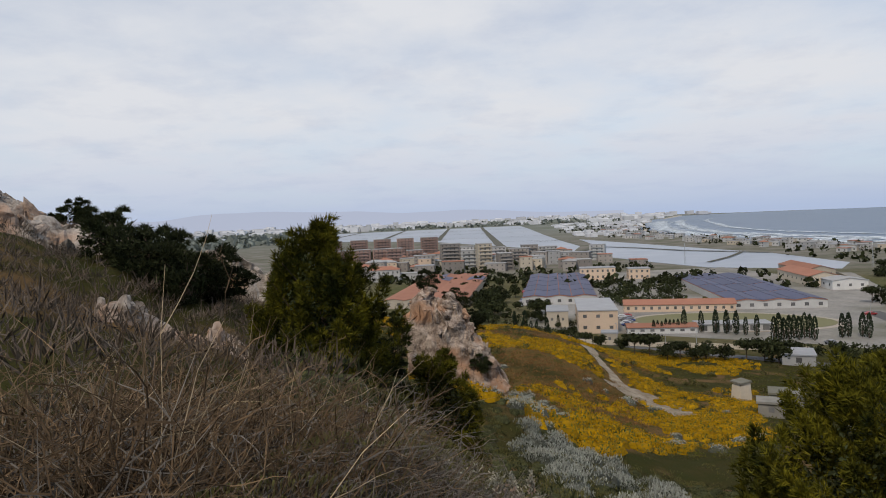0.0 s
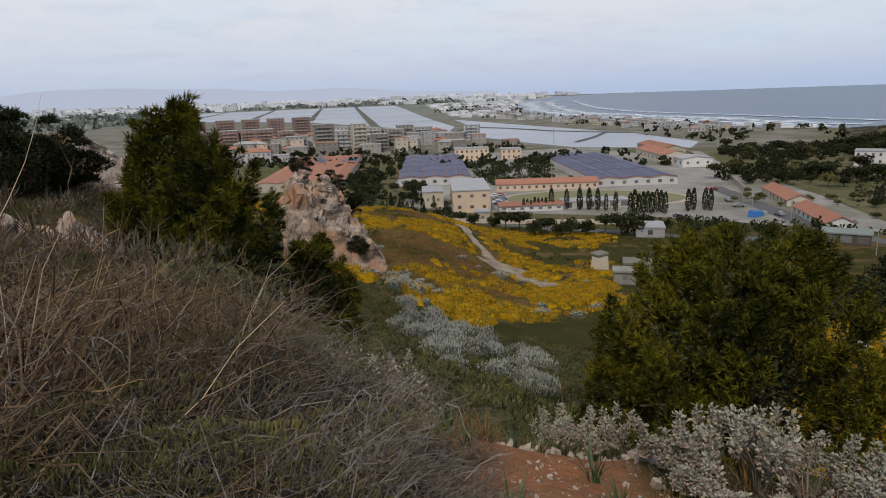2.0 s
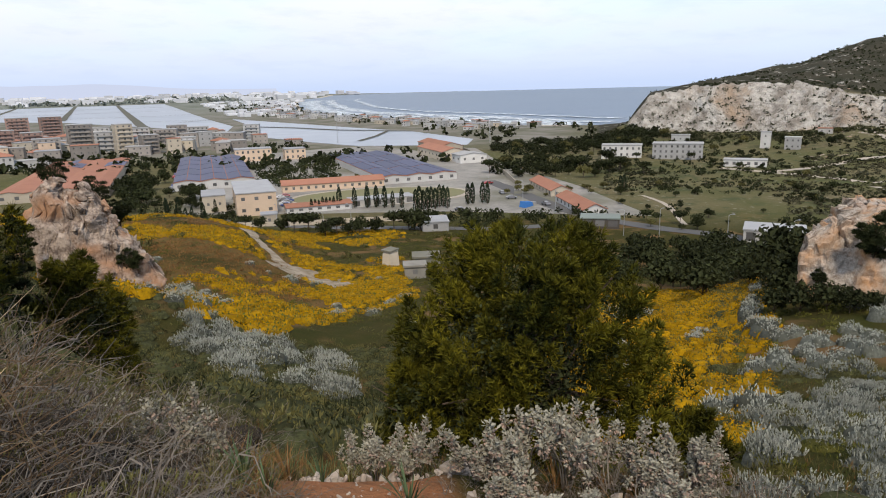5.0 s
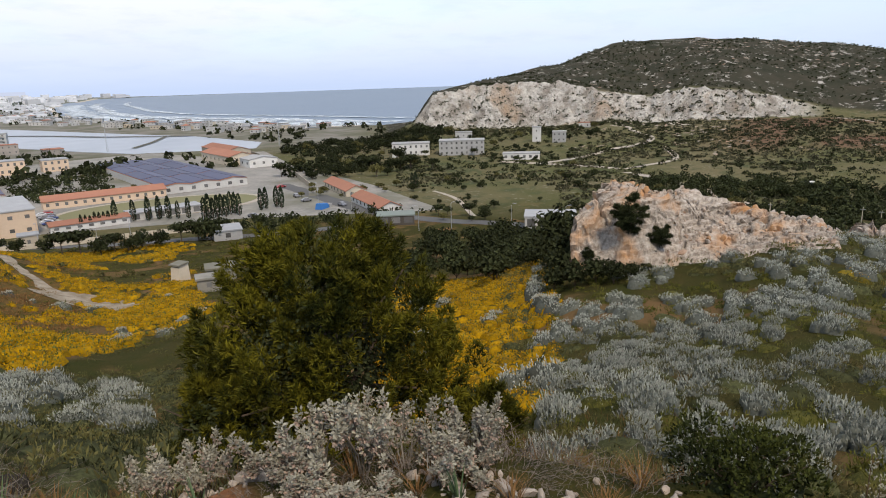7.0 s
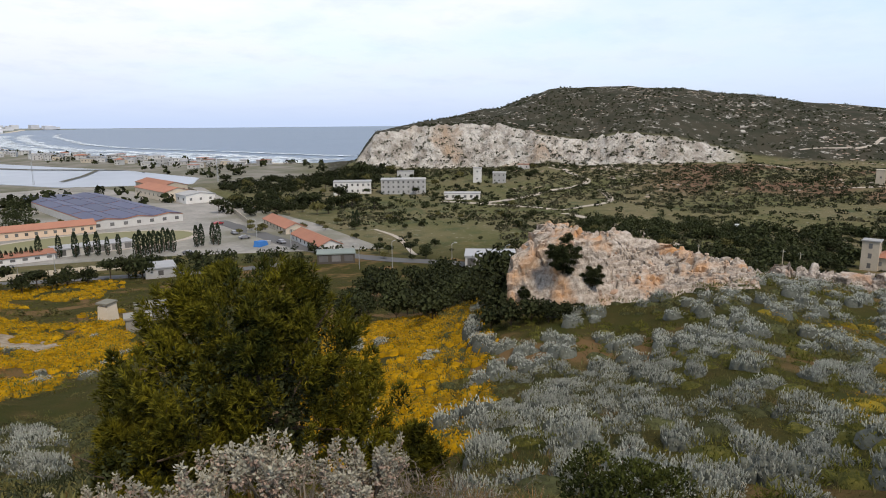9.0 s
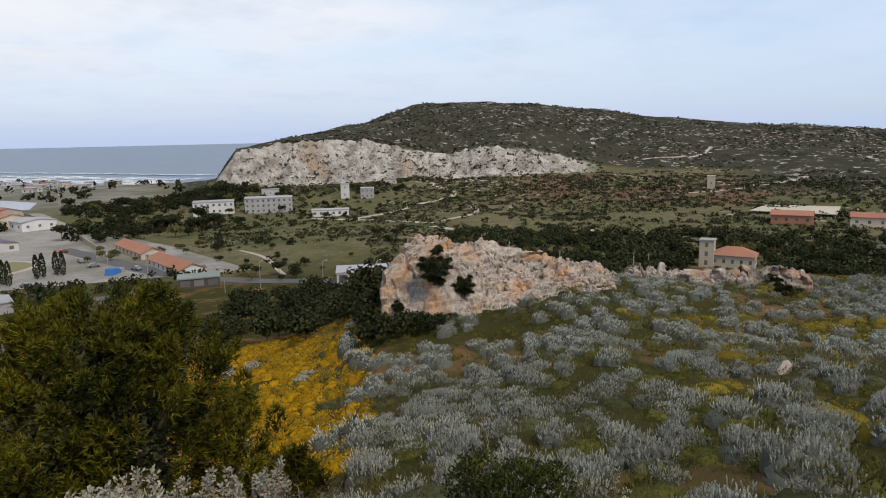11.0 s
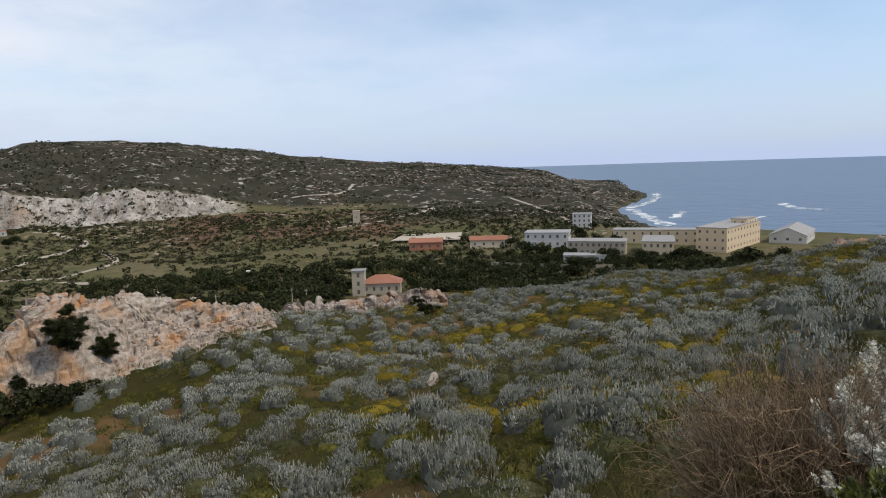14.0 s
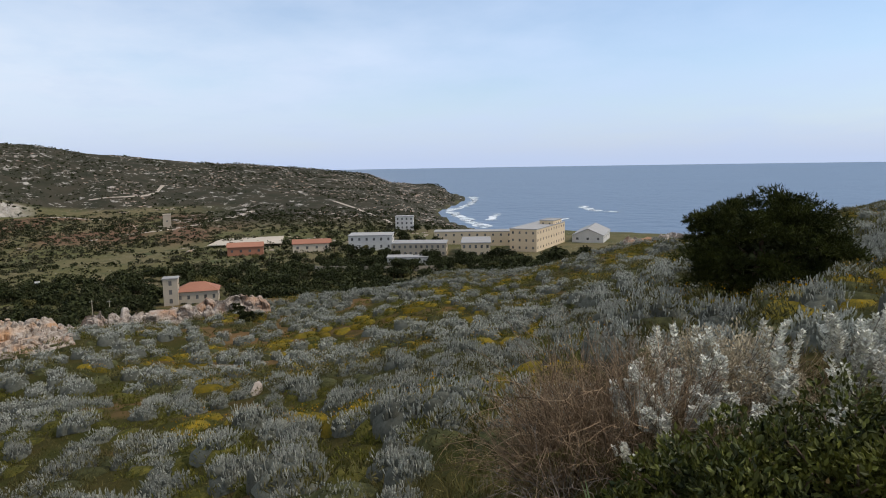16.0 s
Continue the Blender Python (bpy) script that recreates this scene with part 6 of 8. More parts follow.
# ---- trees ----
def crown_batches(rg, w, h, clumps, per, tuft, lean=(0, 0), top=1.0, flat=0.0, n=6, shape="round", width=0.007):
    """Needle tufts in clumps round a crown w wide and h high whose base is at z 0."""
    out_c, out_d = [], []
    for k in range(clumps):
        lim = 1.0
        if shape == "cone":
            zz = rg.random() ** 1.25
            lim = (1 - zz) ** 0.62 * (0.75 + 0.25 * min(1, zz * 5))
            a, q = rg.uniform(0, 6.28), lim * math.sqrt(rg.uniform(0.15, 1.0))
            p = np.array([q * math.cos(a), q * math.sin(a), zz * 2 - 1])
        else:
            p = rg.normal(size=3)
            p *= rg.uniform(0.6, 1.0) / np.linalg.norm(p)
        z = (p[2] + 1) / 2 * h
        c = np.array([p[0] * w / 2 + lean[0] * (z / h) ** 2, p[1] * w / 2 + lean[1] * (z / h) ** 2, z])
        cr = w * rg.uniform(0.06, 0.12) * (1.0 if shape == "round" else 0.45 + 0.55 * lim)
        dd = rg.normal(size=(per, 3))
        dd /= np.linalg.norm(dd, axis=1)[:, None]
        dd[:, 2] = np.abs(dd[:, 2]) * 0.9 - 0.15
        pos = c + dd * cr * rg.uniform(0.5, 1.1, (per, 1)) * np.array([1, 1, 0.9])
        od = dd * 0.8 + np.array([p[0] * 0.5, p[1] * 0.5, 0.55])
        out_c.append(pos)
        out_d.append(od / np.linalg.norm(od, axis=1)[:, None])
    return [needles(np.concatenate(out_c), np.concatenate(out_d), tuft, width, rg, n)]


def plume_batches(rg, env, h, shoots, per, tuft, n, width, splay=1.0):
    """Upright feathery shoots filling an outline: env holds the radii from the foot to the tip."""
    C, D = [], []
    levels = np.linspace(0, 1, len(env))
    wob = rg.uniform(0, 6.28)
    for k in range(shoots):
        zf = rg.random() ** 0.9
        a = rg.uniform(0, 6.28)
        q = np.interp(zf, levels, env) * math.sqrt(rg.uniform(0.3, 1.0)) * (1 + 0.07 * math.sin(2 * a + wob) + 0.1 * math.sin(5 * a + wob))
        long_ = rg.uniform(0.35, 0.75) * (0.8 + 0.06 * h)
        tall = h * (0.93 + 0.02 * math.sin(2 * a + wob * 3) + 0.06 * math.sin(5 * a + wob * 2))
        out = np.array([math.cos(a), math.sin(a), 0])
        d = out * rg.uniform(0.15, splay) + np.array([0, 0, 1.0]) + rg.normal(size=3) * 0.12
        d /= np.linalg.norm(d)
        tip = out * q + np.array([0, 0, zf * tall + 0.1])
        t = rg.random(per) ** 0.85
        o = rg.normal(size=(per, 3))
        o -= (o @ d)[:, None] * d
        o /= np.linalg.norm(o, axis=1)[:, None]
        fat = rg.uniform(0.14, 0.28) * (0.7 + 0.08 * h)
        C.append(tip - d * ((1 - t) * long_)[:, None] + o * (fat * (1.02 - t) ** 0.6 * rg.uniform(0.2, 1.0, per))[:, None])
        dd = d * 0.9 + o * 0.6
        D.append(dd / np.linalg.norm(dd, axis=1)[:, None])
    return [needles(np.concatenate(C), np.concatenate(D), tuft, width, rg, n, 0.45)]


def near_pine(name, label, az, r, w, h, seed, clumps, per, tuft, material, lean=(0, 0), shape="round", sink=0.15, lift=0.0, n=6, width=0.008, at=None, env=None):
    rg = np.random.default_rng(seed)
    x, y, z = at or on_land(az, r)
    ob = thing(name, label, "tree", pose(x, y, z - sink))
    b = plume_batches(rg, env, h, clumps, per, tuft, n, width) if env else crown_batches(rg, w, h, clumps, per, tuft, lean, n=n, shape=shape, width=width)
    b[0] = (b[0][0] + np.array([0, 0, lift]), b[0][1])
    part("crown", tri_mesh("crown", b, material), None, ob)
    # inner foliage in the dark leaf colour, painting the shade inside the crown
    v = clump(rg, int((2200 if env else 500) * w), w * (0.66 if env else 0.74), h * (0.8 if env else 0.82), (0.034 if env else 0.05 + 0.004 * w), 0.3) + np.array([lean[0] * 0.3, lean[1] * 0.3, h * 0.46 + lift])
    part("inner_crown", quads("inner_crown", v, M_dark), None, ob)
    t = Shape().tube([(0, 0, -0.3), (0.05 * w, 0.02, h * 0.3 + lift), (lean[0] * 0.4, lean[1] * 0.4, h * 0.75 + lift)], [0.035 * w, 0.028 * w, 0.008 * w], 8)
    part("trunk", t, M_bark, ob)
    for k in range(12):
        a, q = k * 2.4, rg.uniform(0.55, 0.85) * w / 2
        z0 = lift + h * rg.uniform(0.1, 0.5)
        limb = Shape().tube([(0.02 * w, 0, z0), (q * 0.5 * math.cos(a), q * 0.5 * math.sin(a), z0 + 0.12 * h), (q * math.cos(a), q * math.sin(a), z0 + h * rg.uniform(0.12, 0.35))], [0.014 * w, 0.009 * w, 0.003 * w], 5)
        part("limb", limb, M_bark, ob)
    return ob


near_pine("pine_bush", "broad bushy young pine with yellow-green needle tips", 35.3, 9.3, 4.0, 4.05, 500, 400, 84, 0.105, M_pine, n=4, width=0.0092, env=[1.9, 2.15, 2.2, 2.1, 1.9, 1.55, 0.9])
near_pine("pine_bush", "low bushy pine skirt beside the larger pine", 48.6, 8.6, 1.7, 1.6, 501, 80, 60, 0.11, M_pine, n=4, width=0.009, env=[0.8, 0.9, 0.75, 0.3])
near_pine("pine_bush", "low pine bush under the broad pine", 25.0, 9.0, 1.6, 1.5, 521, 70, 60, 0.11, M_pine, n=4, width=0.009, env=[0.8, 0.8, 0.6, 0.2])
near_pine("young_pine", "upright dark young pine leaning in the wind", -11.4, 13.2, 2.5, 3.5, 502, 260, 50, 0.15, M_pine, n=5, width=0.009, env=[1.3, 1.6, 1.6, 1.45, 1.2, 0.85, 0.25])
near_pine("pine_bush", "low rounded pine bush below the path", -1.4, 15.5, 2.5, 3.1, 503, 150, 55, 0.14, M_pine, n=4, width=0.010, env=[1.0, 1.15, 0.95, 0.4])
near_pine("pine_bush", "small dark pine bush beside the young pine", -6.4, 15.0, 1.3, 2.0, 504, 30, 90, 0.14, M_dark)
near_pine("stone_pine", "dense dark pine with a broad rounded crown", 134.3, 18.5, 4.0, 3.3, 505, 230, 110, 0.13, M_stonepine, lift=-0.5, n=4, width=0.011)
for az, r, w, h, sd in ((-27.0, 26, 2.6, 2.0, 506), (-24.6, 24, 2.8, 2.2, 507), (-21.8, 23, 3.0, 2.4, 508), (-19.4, 25, 2.6, 2.4, 509), (-23.4, 27, 2.8, 2.2, 510)):
    near_pine("dark_pine", "dark bushy pine on the rocky shoulder", az, r, w, h, sd, 40, 40, 0.2, M_dark, n=4, width=0.018)
for az, r, w, h, sd in ((-29.1, 46, 1.7, 2.0, 511), (-26.7, 46, 1.4, 1.5, 512), (-30.5, 47, 1.2, 0.9, 513)):
    near_pine("small_pine", "small dark tree on the skyline of the shoulder", az, r, w, h, sd, 24, 60, 0.22, M_dark, n=5, width=0.016, lift=0.3)
near_pine("crag_pine", "dark bushy tree growing on the limestone crag", 62.5, 49.5, 2.3, 3.0, 514, 46, 60, 0.24, M_dark, n=4, width=0.022, at=on_rock(62.45, -12.7))
near_pine("crag_bush", "round dark green bush on the ochre crag", 65.9, 48.5, 1.8, 1.4, 515, 24, 60, 0.2, M_dark, n=4, width=0.02, at=on_rock(65.5, -13.5))
near_pine("crag_bush", "small dark bush on the crag's flank", 59.4, 46.5, 1.0, 1.0, 516, 14, 60, 0.18, M_dark, n=4, width=0.02, at=on_rock(59.1, -15.0))
near_pine("crag_bush", "small dark bush on the crag's flank", 64.4, 45.5, 0.9, 0.8, 517, 14, 60, 0.18, M_dark, n=4, width=0.02, at=on_rock(63.9, -16.0))
near_pine("crag_bush", "dark round bush on the limestone ledge", 90.8, 62, 1.7, 1.5, 518, 24, 60, 0.2, M_dark, n=4, width=0.02, at=on_rock(90.7, -12.2))
near_pine("crag_bush", "dark spreading bush below the limestone ledge", 91.6, 58, 1.9, 1.2, 519, 24, 60, 0.2, M_dark, n=5, width=0.018)
near_pine("crag_bush", "dark bush on the side of the pinnacle", 3.2, 46.5, 1.6, 1.5, 520, 20, 60, 0.2, M_dark, n=4, width=0.02, at=on_rock(3.1, -13.0))
for az, r, w, h, sd in ((-1.5, 70, 3.0, 3.0, 530), (0.9, 70, 3.2, 3.2, 531), (2.4, 72, 2.8, 2.6, 532), (-4.5, 46, 1.7, 4.6, 533)):
    near_pine("dark_pine", "dark round pine behind the limestone pinnacle", az, r, w, h, sd, 50, 46, 0.18, M_dark, n=4, width=0.022, lift={530: 8.4, 531: 7.2, 532: 6.0}.get(sd, 0.2))


# trees of the plain: a few built once, then copied
def tree_proto(name, label, seed, w, h, bole, material, cone=False, n=260, leafsize=0.5, flat=False):
    rg = np.random.default_rng(seed)
    ob = thing(name, label, "tree", pose(0, 0, -40))
    t = Shape().tube([(0, 0, -0.5), (0.05, 0.03, bole), (0.0, 0.05, bole + (h - bole) * 0.6)], [0.05 * h * 0.5, 0.04 * h * 0.5, 0.02 * h * 0.5], 6)
    for k in range(4):
        a = k * 1.6 + 0.4
        t.tube([(0, 0, bole * 0.9), (w * 0.3 * math.cos(a), w * 0.3 * math.sin(a), bole + (h - bole) * 0.45)], [0.012 * h, 0.006 * h], 4)
    part("trunk", t, M_bark, ob)
    if cone:
        z = rg.random(n) ** 0.8
        a = rg.uniform(0, 6.28, n)
        q = w / 2 * np.sin(math.pi * np.clip(z * 0.86 + 0.14, 0, 1)) ** 0.7 * rg.uniform(0.7, 1.05, n)
        c = np.stack([q * np.cos(a), q * np.sin(a), bole + z * (h - bole)], 1)
        d = np.stack([np.cos(a) * 0.4, np.sin(a) * 0.4, np.ones(n)], 1)
        d /= np.linalg.norm(d, axis=1)[:, None]
        part("crown", tri_mesh("crown", [leaves(c, d, leafsize * 1.6, leafsize * 0.5, rg)], material), None, ob)
    else:
        vs = []
        for k in range(9):
            a, q = k * 2.399, (0.0 if k == 0 else rg.uniform(0.25, 0.62)) * w / 2
            ch = (h - bole) * (0.62 if not flat else 0.75)
            cw = w * rg.uniform(0.42, 0.62)
            v = clump(rg, n // 9, cw, ch, leafsize * rg.uniform(0.8, 1.2), 0.45)
            vs.append(v + np.array([q * math.cos(a), q * math.sin(a), bole + (h - bole) * rg.uniform(0.4, 0.66)]))
        part("crown", quads("crown", np.concatenate(vs), material), None, ob)
    return ob


PROTO = {
    "cypress": tree_proto("cypress", "tall slender dark cypress beside the playing field", 600, 1.9, 8.0, 0.15, M_cypress, True, 330, 0.40),
    "round": tree_proto("round_tree", "dense dark evergreen tree with a rounded crown", 601, 6.0, 5.4, 0.8, M_dark, n=430, leafsize=0.42),
    "umbrella": tree_proto("umbrella_pine", "umbrella pine with a flat dark crown", 602, 6.5, 5.2, 2.6, M_dark, n=380, leafsize=0.42, flat=True),
    "olive": tree_proto("olive_tree", "olive-green tree with a loose rounded crown", 603, 5.0, 4.2, 1.0, M_olive, n=330, leafsize=0.36),
    "maquis": tree_proto("maquis_tree", "dark bushy evergreen in the gully", 604, 4.4, 3.2, 0.5, M_dark, n=500, leafsize=0.24),
}


def plant(kind, az, r, s, label="", group="", sz=None):
    x, y, z = on_land(az, r)
    m = Matrix.LocRotScale((x, y, z), Euler((0, 0, rng.uniform(0, 6.28))), (s, s, sz or s))
    ob = copy_thing(PROTO[kind], m)
    return tagged(ob, label, group=group or kind + " trees")


rng = random.Random(101)
for az, r, s in ((20.0, 240, 0.95), (21.3, 240, 0.9), (22.4, 238, 1.0), (23.2, 238, 0.98), (23.9, 237, 0.97), (24.6, 236, 0.75), (25.4, 235, 0.85)):
    plant("cypress", az, r, s)
for k in range(9):
    plant("cypress", 26.6 + k * 0.35, 232 + rng.uniform(-4, 4), rng.uniform(0.85, 1.05))
for az, r in ((31.2, 238), (31.6, 240), (32.5, 241), (32.9, 240)):
    plant("cypress", az, r, 0.95)
for k in range(7):
    plant("cypress", 17.6 + k * 0.32, 238 + rng.uniform(-2, 2), rng.uniform(0.5, 0.62))
for az, r, s in ((14.9, 206, 0.8), (16.0, 204, 1.15), (17.2, 204, 1.25), (18.6, 200, 1.0), (19.6, 203, 1.0), (21.6, 204, 1.05), (23.0, 203, 0.95), (24.6, 208, 1.1), (25.9, 208, 1.25), (26.9, 205, 1.3), (28.0, 215, 0.9), (13.2, 206, 0.8), (31.6, 196, 0.7), (20.6, 201, 0.8), (12.0, 207, 0.7)):
    plant(rng.choice(["round", "umbrella"]), az, r - 17, s, "dark evergreen below the barracks")
for k in range(22):
    plant("cypress" if k % 3 else "round", rng.uniform(5.0, 12.0), rng.uniform(215, 262), rng.uniform(0.5, 0.85) * (1 if k % 3 else 0.8), "dark tree in front of the warehouses")
for k in range(14):
    plant("round", rng.uniform(2.6, 6.4), rng.uniform(290, 460), rng.uniform(0.8, 1.3), "dark tree between the warehouses")
for k in range(10):
    plant("round", rng.uniform(14.0, 19.5), rng.uniform(330, 420), rng.uniform(0.6, 1.0), "tree in the barracks garden")
for k in range(12):
    plant("olive", rng.uniform(15, 23), rng.uniform(310, 400), rng.uniform(0.5, 0.8), "low tree in the barracks garden")
for k in range(24):
    plant(rng.choice(["round", "round", "maquis"]), rng.uniform(2.6, 9.2), rng.uniform(262, 302), rng.uniform(0.8, 1.5), "dark evergreen in front of the warehouses")
for k in range(7):
    plant("round", rng.uniform(3.5, 5.2), rng.uniform(300, 345), rng.uniform(1.3, 1.8), "large dark tree between the warehouses")
for k in range(30):
    plant(rng.choice(["round", "maquis", "umbrella"]), rng.uniform(42.5, 58.5), rng.uniform(332, 366), rng.uniform(0.4, 0.85), "dark tree in front of the old barracks")
for az, r, s in ((20.6, 302, 0.8), (21.2, 300, 0.7)):
    plant("round", az, r, s, "tree between the long barrack and the warehouse")
# gully and slope below the pine
for k in range(70):
    az, r = rng.uniform(43, 61), rng.uniform(64, 160)
    if az < 50 and r < 85 or (az > 57.5 and r < 70):
        continue
    plant("maquis", az, r, rng.uniform(0.9, 1.5) * (0.75 + r / 240))
for az, r, s in ((56.4, 44.5, 0.6), (58.2, 43.5, 0.62), (60.0, 43.5, 0.62), (61.6, 43, 0.55), (63.0, 43.5, 0.42), (56.8, 47.5, 0.8), (57.2, 51, 0.95), (56.0, 56, 0.9), (54.5, 62, 0.6), (57.4, 57, 1.2)):
    plant("maquis", az, r, s, "dark low evergreen at the foot of the crag")
for az, r, s in ((46.4, 208, 0.75), (49.1, 205, 0.85), (50.4, 204, 0.7), (47.2, 206, 0.6)):
    plant("umbrella", az, r, s, "umbrella pine beside the valley road")
for az, r in ((44.2, 268), (44.5, 270)):
    plant("cypress", az, r, 0.8, "dark cypress beside the valley meadow")
for k in range(20):
    plant("round", 103.5 + k * 0.78 + rng.uniform(-0.3, 0.3), rng.uniform(262, 284), rng.uniform(0.45, 0.8), "dark tree in front of the hospital")
# wood in the valley, some pines in front
for k in range(170):
    az, r = rng.uniform(63, 118), rng.uniform(165, 262)
    if 84.0 < az < 90.4 and 204 < r < 230:
        continue
    plant(rng.choice(["round", "maquis", "umbrella", "olive"]), az, r, rng.uniform(0.6, 1.15) * (0.62 if 83.5 < az < 91 and r < 206 else 1.0), "tree of the valley wood")
for k in range(60):
    az, r = rng.uniform(44, 66), rng.uniform(190, 330)
    plant(rng.choice(["maquis", "olive", "round"]), az, r, rng.uniform(0.35, 0.8), "tree beside the valley meadow")
for k in range(70):
    az, r = rng.uniform(33, 48), rng.uniform(300, 480)
    plant(rng.choice(["round", "olive", "maquis", "umbrella"]), az, r, rng.uniform(0.8, 1.6), "tree of the grove behind the barracks")
for k in range(26):
    az = rng.uniform(33.5, 36.5)
    plant("olive", az + rng.uniform(0, 7), 250 + (az - 33) * 4 + rng.uniform(-12, 25), rng.uniform(0.4, 0.75), "roadside bush by the tiled houses")
for k in range(40):
    az, r = rng.uniform(44, 60), rng.uniform(375, 480)
    plant(rng.choice(["round", "olive", "maquis"]), az, r, rng.uniform(0.6, 1.2), "tree among the old barracks")
for k in range(60):
    az, r = rng.uniform(92, 122), rng.uniform(255, 330)
    if 103 < az < 119 and r > 268:
        r = rng.uniform(225, 262)
    plant(rng.choice(["round", "umbrella", "olive"]), az, r, rng.uniform(0.5, 1.0), "tree beside the hospital")
for az, r, s in ((118.9, 290, 0.8), (107.6, 284, 1.1), (110.8, 283, 0.9), (112.6, 286, 0.9), (102.0, 300, 1.0), (104.2, 292, 0.9), (119.8, 285, 0.8), (121.0, 300, 0.6), (109.3, 262, 0.9), (108.9, 258, 0.7), (106.0, 395, 1.0), (107.0, 400, 0.9), (100.4, 300, 1.3), (101.4, 296, 1.1), (103.2, 288, 1.2), (106.9, 276, 1.3), (109.9, 276, 1.2), (113.3, 284, 1.2), (114.3, 288, 0.9), (118.2, 292, 1.1), (120.6, 290, 1.2), (105.0, 330, 1.3), (107.8, 322, 1.2), (103.6, 345, 1.4), (104.8, 352, 1.2)):
    plant("round", az, r, s, "dark tree beside the hospital")
scatter_far("pine_wood", "dense dark pine wood filling the valley", "wood", places_in(900, 64, 118, 160, 285, 103, lambda x, y, az, r: (fbm(x * 0.03, y * 0.03, 3, 104) > 0.40) & ~((az > 84) & (az < 90.6) & (r > 188) & (r < 230))), (3.0, 6.0), M_dark, 105, 130, 0.8, 0.10)
for ob in list(PROTO.values()):
    for o in (*ob.children, ob):
        bpy.data.objects.remove(o)



# ---- plants and stones round the viewpoint ----
def stems_mesh(name, rg, n, base_r, height_, spread, thick, material, droop=0.25, wiggle=0.12, forks=1, flat=(1.0, 1.0)):
    """A tangle of thin bent stems with forks."""
    V, F, k0 = [], [], 0
    ring = np.array([(math.cos(a), math.sin(a)) for a in (0, 2.094, 4.189)])

    def strand(p0, d, length, th, depth):
        nonlocal k0
        m = 4
        pts = [p0]
        dd = d.copy()
        for i in range(m):
            dd = dd + rg.normal(size=3) * wiggle + np.array([0, 0, -droop * (i / m)])
            dd /= np.linalg.norm(dd)
            pts.append(pts[-1] + dd * length / m)
        P = np.array(pts)
        s = np.cross(d, rg.normal(size=3))
        s /= np.linalg.norm(s) + 1e-9
        t = np.cross(d, s)
        for i, p in enumerate(P):
            w = th * (1 - 0.7 * i / m)
            V.append(p + (ring[:, :1] * s + ring[:, 1:] * t) * w)
        q = np.arange(m)[:, None] * 3 + k0
        for a, b in ((0, 1), (1, 2), (2, 0)):
            F.append(np.concatenate([q + a, q + b, q + b + 3, q + a + 3], 1))
        k0 += 3 * (m + 1)
        if depth:
            j = rg.integers(2, m)
            nd = dd + rg.normal(size=3) * 0.7
            nd /= np.linalg.norm(nd)
            strand(P[j], nd, length * rg.uniform(0.3, 0.55), th * 0.7, depth - 1)

    for _ in range(n):
        a, q = rg.uniform(0, 6.28), base_r * math.sqrt(rg.random())
        p = np.array([q * math.cos(a) * flat[0], q * math.sin(a) * flat[1], -0.05])
        d = np.array([math.cos(a) * spread * q / base_r, math.sin(a) * spread * q / base_r, 1.0]) + rg.normal(size=3) * 0.25 * spread
        d /= np.linalg.norm(d)
        strand(p, d, height_ * rg.uniform(0.55, 1.15), thick * rg.uniform(0.6, 1.3), forks)
    return mesh_np(name, np.concatenate(V), np.concatenate(F), material)


DRY = []
for k in range(3):
    rg = np.random.default_rng(700 + k)
    DRY.append((stems_mesh("stem_tangle", rg, 190, 0.75, 1.0, 0.8, 0.0056, M_dry, 0.3, 0.36, 2),
                stems_mesh("stalk_spray", rg, 12, 0.7, 1.02, 0.6, 0.0042, M_straw, 0.3, 0.2, 1),
                stems_mesh("dead_wood", rg, 90, 0.75, 0.8, 1.1, 0.007, M_grey_twig, 0.5, 0.42, 2)))
RUSSET = []
for k in range(2):
    rg = np.random.default_rng(710 + k)
    RUSSET.append((stems_mesh("stem_tangle", rg, 520, 0.42, 0.82, 0.62, 0.004, M_russet, 0.2, 0.22, 2),
                   stems_mesh("stalk_spray", rg, 40, 0.4, 0.9, 0.5, 0.003, M_straw, 0.25, 0.2, 1)))
GREYTWIG = []
for k in range(3):
    rg = np.random.default_rng(720 + k)
    GREYTWIG.append((stems_mesh("twig_tangle", rg, 110, 0.7, 0.78, 1.3, 0.0072, M_grey_twig, 0.45, 0.55, 2),
                     stems_mesh("straw_tangle", rg, 60, 0.75, 0.62, 1.0, 0.0035, M_dry, 0.35, 0.4, 2),
                     tri_mesh("green_foliage", [spindles(*dome(700, 1.45, 0.55, rg), 0.05, 0.0045, rg)], M_olive)))


MATTED = []
for k in range(3):
    rg = np.random.default_rng(728 + k)
    MATTED.append((stems_mesh("twig_tangle", rg, 170, 0.95, 0.85, 1.7, 0.0066, M_pale_twig, 0.55, 0.6, 2),
                   stems_mesh("straw_tangle", rg, 110, 0.95, 0.6, 1.3, 0.0036, M_dry, 0.45, 0.45, 2)))


# dark mound added inside a bush: the shade among its stems, as colour
SHADE_CORE = tri_mesh("dead_litter", [mound(1.0, 0.16, np.random.default_rng(9), 5, 14)], mat("dead_litter", (0.042, 0.032, 0.022), (0.015, 0.012, 0.0085), scale=12, fine=60, bump=1.0))


